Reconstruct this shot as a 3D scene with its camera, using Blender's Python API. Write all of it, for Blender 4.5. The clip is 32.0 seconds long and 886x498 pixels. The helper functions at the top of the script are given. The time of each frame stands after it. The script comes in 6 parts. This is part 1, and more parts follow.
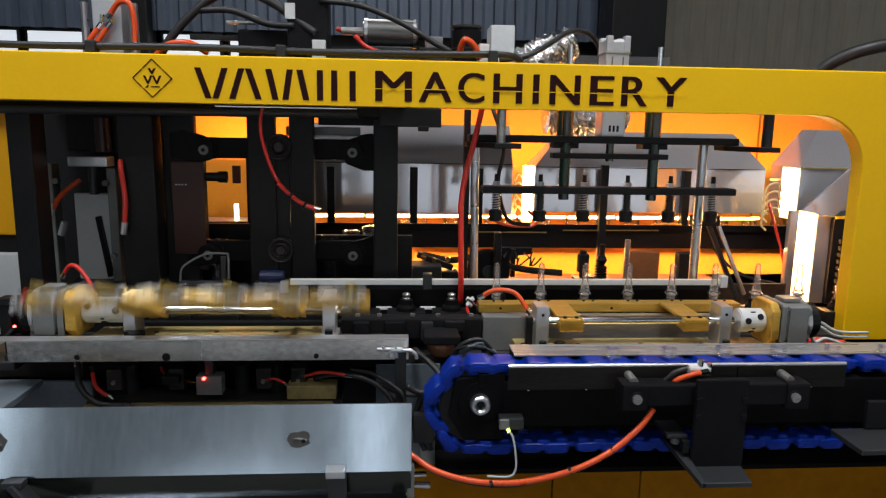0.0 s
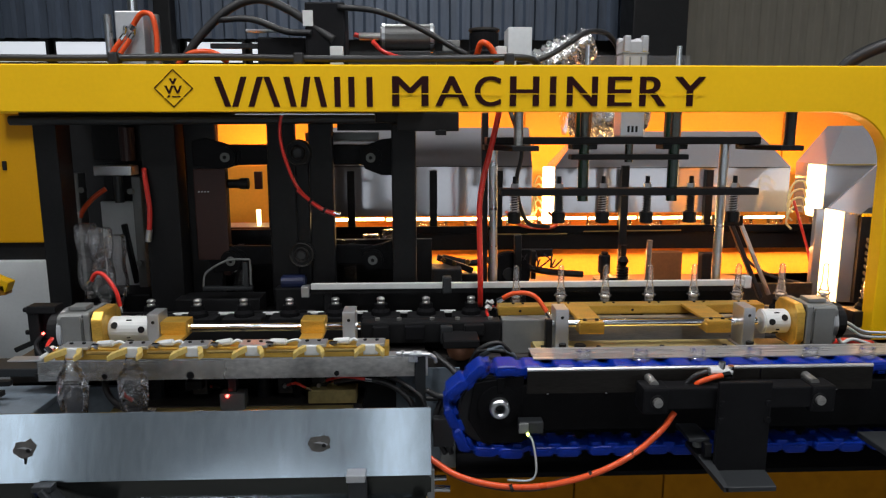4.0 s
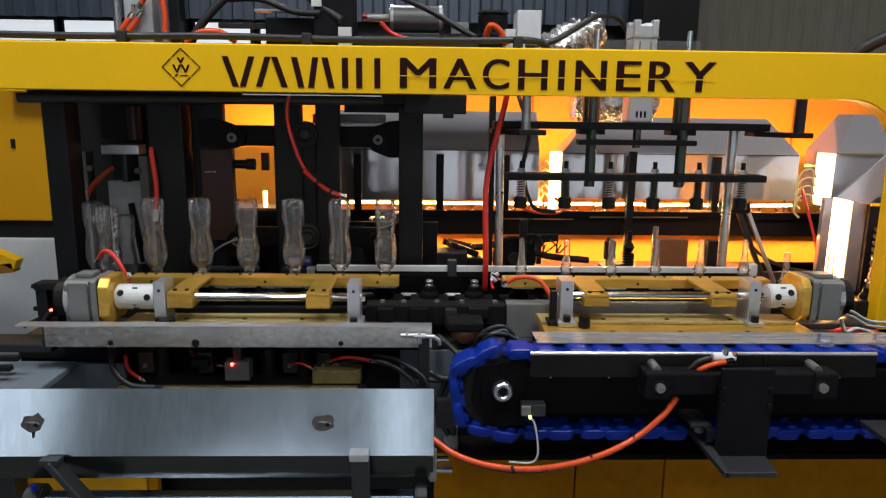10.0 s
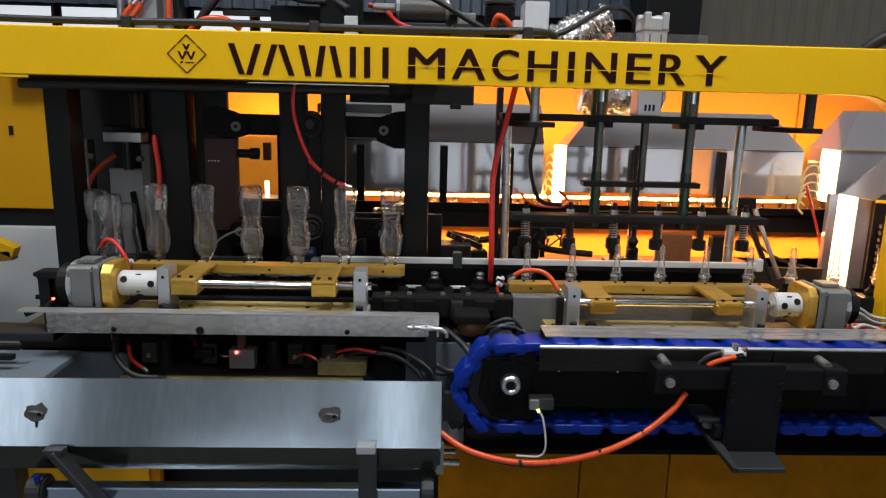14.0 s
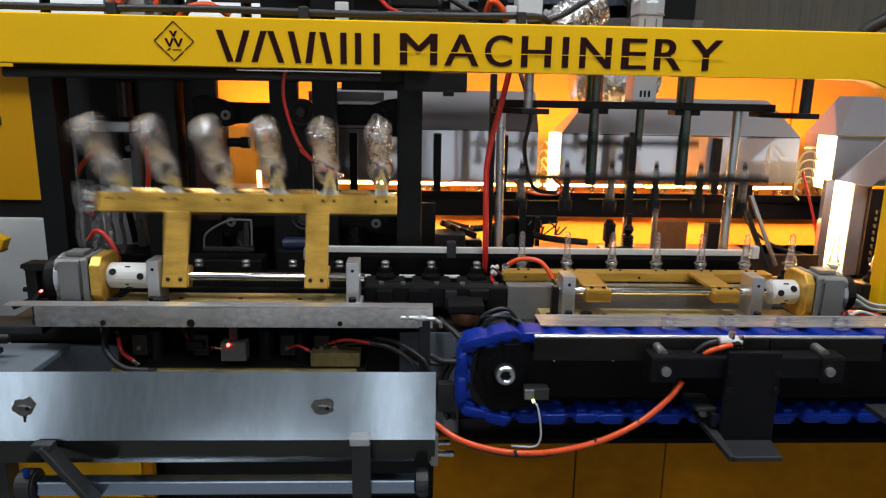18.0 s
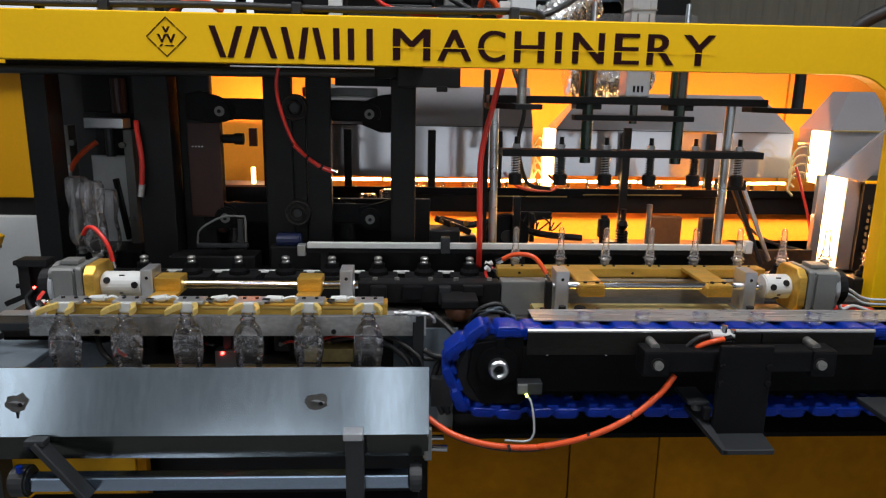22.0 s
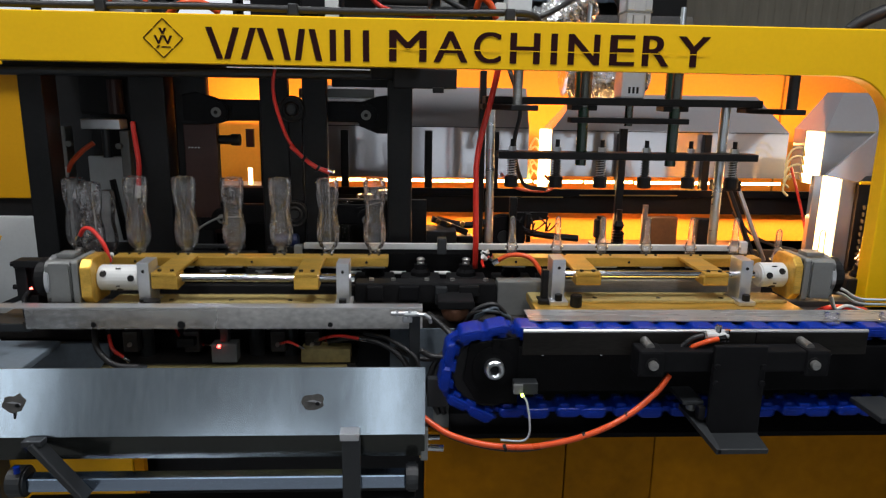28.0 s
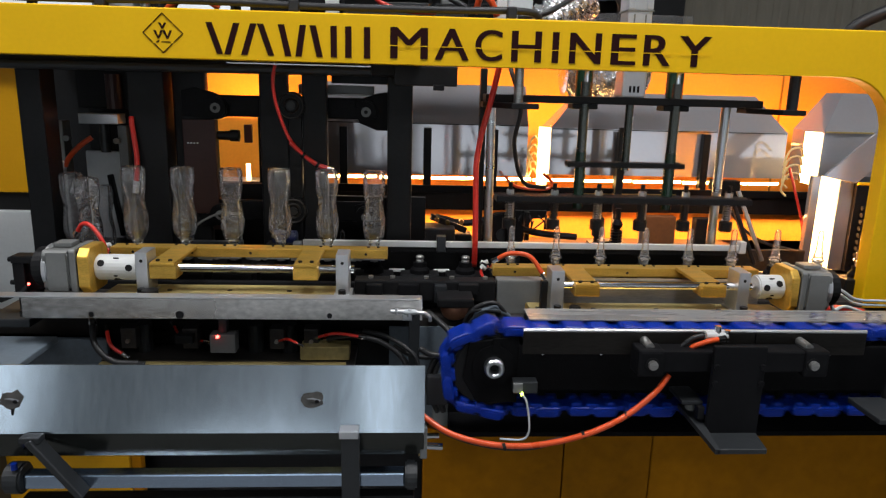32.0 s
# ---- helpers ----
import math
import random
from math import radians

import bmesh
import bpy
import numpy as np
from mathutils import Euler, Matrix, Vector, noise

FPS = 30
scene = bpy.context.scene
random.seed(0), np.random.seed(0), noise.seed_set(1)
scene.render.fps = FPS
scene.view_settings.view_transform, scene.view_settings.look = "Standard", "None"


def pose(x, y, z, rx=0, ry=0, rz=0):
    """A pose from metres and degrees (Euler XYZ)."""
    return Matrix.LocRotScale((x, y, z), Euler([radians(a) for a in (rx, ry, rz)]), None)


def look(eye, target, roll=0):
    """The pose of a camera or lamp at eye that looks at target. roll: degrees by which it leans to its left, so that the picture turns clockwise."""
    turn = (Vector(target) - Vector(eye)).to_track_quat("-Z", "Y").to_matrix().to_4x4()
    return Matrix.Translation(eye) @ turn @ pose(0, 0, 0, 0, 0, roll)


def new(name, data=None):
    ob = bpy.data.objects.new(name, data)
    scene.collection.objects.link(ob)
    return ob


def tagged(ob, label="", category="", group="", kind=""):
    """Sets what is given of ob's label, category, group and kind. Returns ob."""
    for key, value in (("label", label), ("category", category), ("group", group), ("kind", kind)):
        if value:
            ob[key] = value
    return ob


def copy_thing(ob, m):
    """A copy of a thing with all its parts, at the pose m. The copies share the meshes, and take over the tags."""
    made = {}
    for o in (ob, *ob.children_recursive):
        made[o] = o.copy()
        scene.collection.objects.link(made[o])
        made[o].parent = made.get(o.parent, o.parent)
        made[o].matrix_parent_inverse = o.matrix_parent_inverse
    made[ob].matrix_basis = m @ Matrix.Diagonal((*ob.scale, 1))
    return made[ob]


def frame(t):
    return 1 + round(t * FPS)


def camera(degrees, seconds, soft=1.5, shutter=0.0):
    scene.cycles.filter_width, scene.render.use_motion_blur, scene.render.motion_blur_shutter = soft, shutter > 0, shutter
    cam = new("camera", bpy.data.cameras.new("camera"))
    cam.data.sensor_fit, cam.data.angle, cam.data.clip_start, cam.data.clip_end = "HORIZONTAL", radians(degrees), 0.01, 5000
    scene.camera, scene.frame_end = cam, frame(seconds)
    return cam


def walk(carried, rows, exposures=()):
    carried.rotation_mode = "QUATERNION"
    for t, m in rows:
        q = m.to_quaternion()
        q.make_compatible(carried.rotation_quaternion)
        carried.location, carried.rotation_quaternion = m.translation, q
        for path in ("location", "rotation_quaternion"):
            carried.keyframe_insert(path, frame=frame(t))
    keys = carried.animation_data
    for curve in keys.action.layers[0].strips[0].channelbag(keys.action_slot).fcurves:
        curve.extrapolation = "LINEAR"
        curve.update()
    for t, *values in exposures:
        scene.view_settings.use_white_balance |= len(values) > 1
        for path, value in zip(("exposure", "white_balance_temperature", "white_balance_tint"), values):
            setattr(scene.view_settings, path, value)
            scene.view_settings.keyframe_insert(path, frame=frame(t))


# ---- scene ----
cam = camera(66.0, 32.0, soft=1.25, shutter=0.75)
PATH = [
    (0, (-0.001, -1.749, 1.545), (0.145, 0.216, 1.198), 1.0),
    (0.5, (0.005, -1.75, 1.544), (0.15, 0.214, 1.197), 0.7),
    (1, (0.01, -1.746, 1.545), (0.148, 0.218, 1.196), 0.5),
    (1.5, (0.012, -1.743, 1.545), (0.144, 0.222, 1.196), 0.2),
    (2, (0.009, -1.744, 1.545), (0.13, 0.222, 1.199), 0.1),
    (2.5, (0.01, -1.744, 1.547), (0.111, 0.223, 1.201), -0.0),
    (3, (0.013, -1.748, 1.551), (0.101, 0.22, 1.204), -0.2),
    (3.5, (0.014, -1.751, 1.552), (0.095, 0.217, 1.206), -0.2),
    (5.5, (0.008, -1.755, 1.557), (0.067, 0.214, 1.214), 0.4),
    (6, (0.013, -1.758, 1.553), (0.071, 0.212, 1.215), 0.5),
    (6.5, (0.014, -1.757, 1.552), (0.062, 0.214, 1.215), 0.4),
    (7, (0.013, -1.755, 1.55), (0.064, 0.216, 1.214), 0.6),
    (7.5, (0.018, -1.757, 1.551), (0.069, 0.211, 1.203), 0.5),
    (8, (0.02, -1.754, 1.546), (0.071, 0.212, 1.181), 0.6),
    (8.5, (0.015, -1.754, 1.547), (0.069, 0.21, 1.172), 0.7),
    (9, (0.012, -1.753, 1.544), (0.068, 0.21, 1.164), 0.8),
    (9.5, (0.013, -1.753, 1.544), (0.069, 0.209, 1.159), 0.9),
    (10, (0.014, -1.755, 1.548), (0.072, 0.207, 1.16), 0.7),
    (10.5, (0.012, -1.756, 1.548), (0.071, 0.206, 1.164), 0.8),
    (11, (0.009, -1.758, 1.548), (0.069, 0.204, 1.164), 1.0),
    (11.5, (0.005, -1.756, 1.543), (0.07, 0.207, 1.164), 1.2),
    (12, (0.001, -1.75, 1.542), (0.067, 0.211, 1.155), 1.2),
    (12.5, (0.0, -1.746, 1.542), (0.067, 0.213, 1.145), 1.2),
    (13, (-0.003, -1.744, 1.541), (0.066, 0.214, 1.141), 1.3),
    (13.5, (-0.01, -1.74, 1.541), (0.062, 0.217, 1.138), 1.3),
    (14, (-0.016, -1.742, 1.542), (0.058, 0.215, 1.135), 1.4),
    (14.5, (-0.014, -1.742, 1.538), (0.061, 0.216, 1.137), 1.4),
    (16.5, (-0.02, -1.725, 1.536), (0.064, 0.226, 1.104), 1.5),
    (17, (-0.021, -1.722, 1.542), (0.067, 0.227, 1.103), 1.4),
    (17.5, (-0.017, -1.724, 1.54), (0.07, 0.226, 1.102), 1.3),
    (18, (-0.01, -1.723, 1.538), (0.077, 0.227, 1.1), 1.1),
    (18.5, (-0.009, -1.719, 1.536), (0.082, 0.229, 1.094), 1.0),
    (19, (-0.008, -1.719, 1.534), (0.082, 0.229, 1.088), 0.9),
    (19.5, (-0.01, -1.72, 1.534), (0.081, 0.227, 1.087), 1.0),
    (20, (-0.01, -1.724, 1.537), (0.084, 0.223, 1.087), 0.9),
    (20.5, (-0.005, -1.723, 1.532), (0.088, 0.225, 1.088), 0.8),
    (21, (-0.004, -1.724, 1.534), (0.091, 0.223, 1.089), 0.7),
    (21.5, (-0.002, -1.727, 1.534), (0.092, 0.221, 1.089), 0.8),
    (22, (-0.002, -1.726, 1.533), (0.094, 0.221, 1.089), 1.0),
    (22.5, (-0.001, -1.726, 1.535), (0.095, 0.221, 1.088), 1.0),
    (23, (-0.003, -1.726, 1.533), (0.095, 0.221, 1.09), 1.0),
    (23.5, (-0.007, -1.727, 1.537), (0.093, 0.22, 1.092), 1.1),
    (24, (-0.007, -1.726, 1.529), (0.093, 0.223, 1.091), 1.0),
    (24.5, (-0.006, -1.726, 1.535), (0.094, 0.22, 1.087), 1.0),
    (25, (-0.004, -1.727, 1.534), (0.097, 0.219, 1.085), 0.9),
    (25.5, (-0.003, -1.729, 1.535), (0.098, 0.217, 1.086), 0.9),
    (27.5, (0.0, -1.73, 1.534), (0.103, 0.217, 1.089), 1.0),
    (28, (0.001, -1.732, 1.536), (0.104, 0.215, 1.092), 1.0),
    (28.5, (0.0, -1.733, 1.536), (0.106, 0.214, 1.094), 1.0),
    (29, (0.003, -1.735, 1.535), (0.108, 0.213, 1.096), 1.0),
    (29.5, (0.002, -1.737, 1.535), (0.109, 0.212, 1.097), 0.9),
    (30, (0.002, -1.736, 1.536), (0.109, 0.212, 1.099), 0.9),
    (30.5, (0.0, -1.732, 1.53), (0.11, 0.217, 1.099), 1.0),
    (31, (-0.002, -1.733, 1.536), (0.109, 0.215, 1.093), 1.2),
    (31.5, (-0.005, -1.732, 1.536), (0.108, 0.215, 1.093), 1.3),
    (32, (-0.01, -1.728, 1.539), (0.107, 0.217, 1.085), 1.5),
]
walk(cam, [(t, look(eye, target, roll)) for t, eye, target, roll in PATH])

# ---- world, lamps, exposure ----
world = bpy.data.worlds.new("hall_sky")
scene.world = world
world.use_nodes = True
sky = world.node_tree.nodes.new("ShaderNodeTexSky")
sky.sky_type, sky.sun_disc = "NISHITA", False
sky.sun_elevation, sky.sun_rotation = radians(40), radians(200)
world.node_tree.links.new(sky.outputs[0], world.node_tree.nodes["Background"].inputs[0])
world.node_tree.nodes["Background"].inputs[1].default_value = 0.05
scene.view_settings.exposure = 0.28


def area_lamp(name, m, sx, sy, watts, colour):
    data = bpy.data.lights.new(name, "AREA")
    data.shape, data.size, data.size_y, data.energy, data.color = "RECTANGLE", sx, sy, watts, colour
    ob = new(name, data)
    ob.matrix_world = m
    return ob


# high-bay lamps of the hall, in front of and above the machine
COOL = (0.96, 0.97, 1.0)
for lx, ly, watts in ((-1.6, -1.0, 64), (0.9, -1.15, 78), (-0.3, 2.4, 24), (4.9, 0.4, 45)):
    area_lamp("hall_lamp", pose(lx, ly, 4.3), 0.45, 1.1, watts, COOL)
# rows of small ceiling lamps further down the hall
for lx, ly in ((-4.2, -3.6), (-1.4, -5.0), (1.6, -4.4), (4.4, -5.4)):
    area_lamp("ceiling_lamp", pose(lx, ly, 4.9), 0.11, 0.11, 18, COOL)
# heater rows of the oven: upwards and downwards behind the hoods, and out of the open ends
HOT = (1.0, 0.35, 0.07)
area_lamp("heater_light", pose(0.75, 1.0, 1.36, 180), 2.0, 0.08, 13, HOT)
area_lamp("heater_light", pose(0.75, 0.80, 1.105, -25), 1.9, 0.05, 18, (1.0, 0.44, 0.15))
area_lamp("heater_light", pose(1.36, 0.385, 1.15, 90, 0, 180), 0.05, 0.26, 3.6, (1.0, 0.43, 0.13))
area_lamp("heater_light", pose(-0.62, 1.0, 1.40, 180), 0.3, 0.08, 3.5, HOT)

# ---- materials ----


def mat(name, colour, rough=0.5, metal=0.0, var=0.12, scale=9.0, bump=0.0, grain=90.0, stretch=(1, 1, 1), spec=0.5, rvar=0.12):
    """A painted or metal surface with broad stains and fine grain."""
    m = bpy.data.materials.new(name)
    m.use_nodes = True
    nt = m.node_tree
    b = nt.nodes["Principled BSDF"]
    b.inputs["Metallic"].default_value = metal
    b.inputs["Specular IOR Level"].default_value = spec
    tc = nt.nodes.new("ShaderNodeTexCoord")
    mp = nt.nodes.new("ShaderNodeMapping")
    mp.inputs["Scale"].default_value = stretch
    nt.links.new(tc.outputs["Object"], mp.inputs[0])
    n1 = nt.nodes.new("ShaderNodeTexNoise")
    n1.inputs["Scale"].default_value, n1.inputs["Detail"].default_value = scale, 4
    n2 = nt.nodes.new("ShaderNodeTexNoise")
    n2.inputs["Scale"].default_value, n2.inputs["Detail"].default_value = grain, 3
    for n in (n1, n2):
        nt.links.new(mp.outputs[0], n.inputs["Vector"])
    info = nt.nodes.new("ShaderNodeObjectInfo")
    add = nt.nodes.new("ShaderNodeMath")
    add.operation = "MULTIPLY_ADD"
    add.inputs[1].default_value = 0.5
    nt.links.new(n2.outputs["Fac"], add.inputs[0])
    half = nt.nodes.new("ShaderNodeMath")
    half.operation = "MULTIPLY_ADD"
    half.inputs[1].default_value = 0.7
    nt.links.new(n1.outputs["Fac"], half.inputs[0])
    rnd = nt.nodes.new("ShaderNodeMath")
    rnd.operation = "MULTIPLY"
    rnd.inputs[1].default_value = 0.12
    nt.links.new(info.outputs["Random"], rnd.inputs[0])
    nt.links.new(rnd.outputs[0], half.inputs[2])
    nt.links.new(half.outputs[0], add.inputs[2])
    ramp = nt.nodes.new("ShaderNodeMapRange")
    ramp.inputs["From Min"].default_value, ramp.inputs["From Max"].default_value = 0.35, 0.95
    nt.links.new(add.outputs[0], ramp.inputs["Value"])
    mix = nt.nodes.new("ShaderNodeMix")
    mix.data_type = "RGBA"
    mix.inputs[6].default_value = (*[c * (1 - var) for c in colour], 1)
    mix.inputs[7].default_value = (*[min(1, c * (1 + var)) for c in colour], 1)
    nt.links.new(ramp.outputs[0], mix.inputs[0])
    nt.links.new(mix.outputs[2], b.inputs["Base Color"])
    rr = nt.nodes.new("ShaderNodeMapRange")
    rr.inputs["To Min"].default_value, rr.inputs["To Max"].default_value = max(0.02, rough - rvar), min(1, rough + rvar)
    nt.links.new(n1.outputs["Fac"], rr.inputs["Value"])
    nt.links.new(rr.outputs[0], b.inputs["Roughness"])
    if bump:
        bp = nt.nodes.new("ShaderNodeBump")
        bp.inputs["Strength"].default_value, bp.inputs["Distance"].default_value = bump, 0.002
        nt.links.new(n2.outputs["Fac"], bp.inputs["Height"])
        nt.links.new(bp.outputs[0], b.inputs["Normal"])
    return m


def glow(name, colour, strength):
    m = bpy.data.materials.new(name)
    m.use_nodes = True
    b = m.node_tree.nodes["Principled BSDF"]
    b.inputs["Base Color"].default_value = (*colour, 1)
    b.inputs["Emission Color"].default_value = (*colour, 1)
    b.inputs["Emission Strength"].default_value = strength
    return m


def clear_plastic(name, tint, gloss, haze, bump=0.0):
    """Thin clear PET wall: mostly see-through, with gloss and a little haze."""
    m = bpy.data.materials.new(name)
    m.use_nodes = True
    nt = m.node_tree
    out = nt.nodes["Material Output"]
    nt.nodes.remove(nt.nodes["Principled BSDF"])
    tr = nt.nodes.new("ShaderNodeBsdfTransparent")
    tr.inputs[0].default_value = (*tint, 1)
    df = nt.nodes.new("ShaderNodeBsdfDiffuse")
    df.inputs[0].default_value = (0.80, 0.76, 0.76, 1)
    gl = nt.nodes.new("ShaderNodeBsdfGlossy")
    gl.inputs["Roughness"].default_value = 0.03
    gl.inputs[0].default_value = (1, 1, 1, 1)
    fr = nt.nodes.new("ShaderNodeLayerWeight")
    fr.inputs[0].default_value = gloss
    m1 = nt.nodes.new("ShaderNodeMixShader")
    m1.inputs[0].default_value = haze
    m2 = nt.nodes.new("ShaderNodeMixShader")
    nt.links.new(tr.outputs[0], m1.inputs[1])
    nt.links.new(df.outputs[0], m1.inputs[2])
    ad = nt.nodes.new("ShaderNodeMath")
    ad.operation, ad.use_clamp = "MULTIPLY_ADD", True
    ad.inputs[1].default_value, ad.inputs[2].default_value = 0.9, 0.04
    nt.links.new(fr.outputs["Fresnel"], ad.inputs[0])
    nt.links.new(ad.outputs[0], m2.inputs[0])
    nt.links.new(m1.outputs[0], m2.inputs[1])
    nt.links.new(gl.outputs[0], m2.inputs[2])
    nt.links.new(m2.outputs[0], out.inputs[0])
    if bump:
        tc = nt.nodes.new("ShaderNodeTexCoord")
        n = nt.nodes.new("ShaderNodeTexNoise")
        n.inputs["Scale"].default_value = 46
        nt.links.new(tc.outputs["Object"], n.inputs["Vector"])
        bp = nt.nodes.new("ShaderNodeBump")
        bp.inputs["Strength"].default_value, bp.inputs["Distance"].default_value = bump, 0.012
        nt.links.new(n.outputs["Fac"], bp.inputs["Height"])
        nt.links.new(bp.outputs[0], gl.inputs["Normal"])
    return m


YELLOW = mat("yellow_paint", (0.80, 0.47, 0.006), 0.42, 0, 0.06, 5, 0.05, spec=0.18)
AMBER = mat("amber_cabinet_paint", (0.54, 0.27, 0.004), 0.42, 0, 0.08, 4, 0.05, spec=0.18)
# yellow browned so that shade is part of the paint
YELLOW_SHADED = mat("shaded_ochre_paint", (0.27, 0.122, 0.009), 0.32, 0, 0.30, 6, 0.1, spec=0.3)
MAROON = mat("dark_maroon_lacquer", (0.020, 0.004, 0.004), 0.6, spec=0.1)
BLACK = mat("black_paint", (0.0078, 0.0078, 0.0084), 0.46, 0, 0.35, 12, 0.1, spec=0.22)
BLACK_GLOSS = mat("oily_black_steel", (0.008, 0.008, 0.009), 0.48, 0.1, 0.3, 14, 0.1, spec=0.1)
CHARCOAL = mat("charcoal_paint", (0.017, 0.019, 0.021), 0.45, 0, 0.2, 10, 0.1)
RUBBER = mat("black_rubber", (0.012, 0.012, 0.013), 0.5, 0, 0.2, 20)
STEEL = mat("brushed_steel", (0.56, 0.58, 0.60), 0.30, 1.0, 0.12, 6, 0.1, 120, (0.4, 6, 6))
STEEL_OLD = mat("stained_steel", (0.46, 0.45, 0.43), 0.32, 0.85, 0.5, 9, 0.15, 110, (0.5, 4, 4))
ALU = mat("machined_aluminium", (0.62, 0.63, 0.65), 0.38, 0.85, 0.08, 12, 0.05)
CHROME = mat("polished_chrome", (0.75, 0.76, 0.78), 0.12, 1.0, 0.05, rvar=0.05)
GOLD = mat("gold_anodised_plate", (0.67, 0.405, 0.075), 0.40, 0.70, 0.36, 11, 0.06, 160, (1, 5, 5))
GOLD_PALE = mat("pale_gold_plate", (0.64, 0.48, 0.15), 0.38, 0.25, 0.22, 16, 0.06)
GUIDE = mat("dusty_grey_guide_plate", (0.25, 0.25, 0.25), 0.28, 0.25, 0.5, 9, 0.08, 110, (0.5, 4, 4))
BEDGOLD = mat("oily_gold_plate", (0.40, 0.32, 0.13), 0.38, 0.3, 0.45, 14, 0.1)
MOTOR = mat("grey_cast_motor", (0.175, 0.18, 0.175), 0.5, 0.25, 0.12, 20, 0.15)
WHITE = mat("white_plastic", (0.55, 0.56, 0.55), 0.42, 0, 0.08, 15)
LEAD = mat("yellow_silicone_lead", (0.90, 0.74, 0.38), 0.4)
PANEL = mat("grey_oven_sheet", (0.46, 0.45, 0.47), 0.085, 0.55, 0.05, 4, 0.0, rvar=0.03)
# yellow sheet pushed to orange, so the colour adds to the heater glow
LOWWALL = mat("glow_tinted_inner_sheet", (0.80, 0.34, 0.05), 0.45, 0, 0.16, 4, 0.05)
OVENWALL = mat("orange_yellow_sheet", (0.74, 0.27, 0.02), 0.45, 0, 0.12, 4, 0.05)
HOSE = mat("orange_air_hose", (0.66, 0.075, 0.014), 0.3, 0, 0.06, 20)
REDHOSE = mat("red_air_hose", (0.60, 0.03, 0.02), 0.3, 0, 0.06, 20)
STAIN = mat("dark_scorch_stain", (0.075, 0.072, 0.068), 0.5, 0.4, 0.4, 60)
NAVY = mat("dark_navy_paint", (0.004, 0.010, 0.05), 0.4)
# stained steel, base near black for the dark surroundings it reflects
STEEL_DARK = mat("reflection_dark_stained_steel", (0.016, 0.0145, 0.013), 0.36, 0.3, 0.6, 6, 0.12, 110, (0.5, 4, 4), spec=0.15)
CHUTE = mat("brushed_chute_steel", (0.46, 0.53, 0.595), 0.145, 1.0, 0.26, 3.0, 0.0, 40, (2.2, 1.0, 0.5), rvar=0.07)
# steel tinted blue in place of a reflected sky
ROLLER_SKY = mat("sky_tinted_steel", (0.42, 0.52, 0.66), 0.2, 1.0, 0.15, 5, 0.02, 120, (0.3, 6, 6), rvar=0.05)
BLUE = mat("blue_plastic_link", (0.001, 0.022, 0.25), 0.34, 0, 0.2, 25, 0.08, spec=0.25)
GREEN = mat("dark_green_rod", (0.010, 0.032, 0.016), 0.2, 0, 0.2, 20)
TANK = mat("dull_grey_tank_steel", (0.17, 0.17, 0.165), 0.34, 0.9, 0.15, 6, 0.03)
ROD_DARK = mat("dark_oiled_steel_rod", (0.085, 0.09, 0.08), 0.22, 0.8, 0.3, 12, 0.05)
TRAY = mat("mottled_tray_steel", (0.50, 0.49, 0.475), 0.26, 0.75, 0.75, 3.2, 0.08, 60, (0.9, 1.6, 1.6))
# worn amber, darkened to hold the shade below the conveyor
SKIRT = mat("worn_shaded_amber_skirt", (0.31, 0.120, 0.001), 0.5, 0, 0.34, 3.0, 0.06, 30, spec=0.08)
DULL = mat("matt_black_body", (0.0045, 0.0045, 0.005), 0.75, 0, 0.4, 12, 0.1, spec=0.06)
SHEET_BLUE = mat("blue_grey_sheet", (0.13, 0.16, 0.19), 0.4, 0.1, 0.25, 7, 0.05)
# lip steel coloured green-black for the dark floor it mirrors
LIP = mat("floor_darkened_steel", (0.055, 0.058, 0.052), 0.16, 0.8, 0.4, 6, 0.1, 110, (0.5, 4, 4))
# brown lightened towards orange to hold the oven's light
LIT_BROWN = mat("lit_brown_sheet", (0.20, 0.075, 0.025), 0.5, 0, 0.3, 9, 0.1)
COPPER = mat("dull_copper", (0.42, 0.20, 0.12), 0.4, 0.5, 0.25, 14)
REDBROWN = mat("red_oxide_platen", (0.032, 0.008, 0.005), 0.45, 0.2, 0.3, 8, 0.1)
FOIL = mat("crinkled_foil", (0.86, 0.86, 0.85), 0.24, 1.0, 0.1, 30, 1.0, 90)
CONCRETE = mat("grey_concrete", (0.16, 0.165, 0.17), 0.6, 0, 0.18, 2.5, 0.2, 40)
CLADDING = mat("blue_grey_cladding", (0.07, 0.092, 0.13), 0.5, 0, 0.4, 2.2, 0.0, 18, (3.0, 1, 0.3))
CURTAIN = mat("grey_brown_sheet_wall", (0.12, 0.108, 0.082), 0.65, 0, 0.3, 1.6, 0.0, 12, (1.5, 1, 0.4))
LIGHTGREY = mat("light_grey_paint", (0.52, 0.55, 0.56), 0.5, 0, 0.08, 5)
DIRTY = mat("oily_dark_plate", (0.05, 0.045, 0.042), 0.4, 0.4, 0.4, 16, 0.2)
BRASS = mat("brass_fitting", (0.60, 0.42, 0.15), 0.3, 1.0, 0.1)
PET = clear_plastic("clear_pet_bottle", (0.95, 0.94, 0.95), 0.38, 0.020, 0.8)
PREFORM = clear_plastic("clear_pet_preform", (0.97, 0.96, 0.96), 0.34, 0.10)
GUARD = clear_plastic("clear_guard_sheet", (0.95, 0.96, 0.97), 0.12, 0.04)
LAMP_HOT = glow("quartz_heater_glow", (1.0, 0.62, 0.22), 26)
LAMP_END = glow("heater_bank_glow", (1.0, 0.66, 0.28), 8)
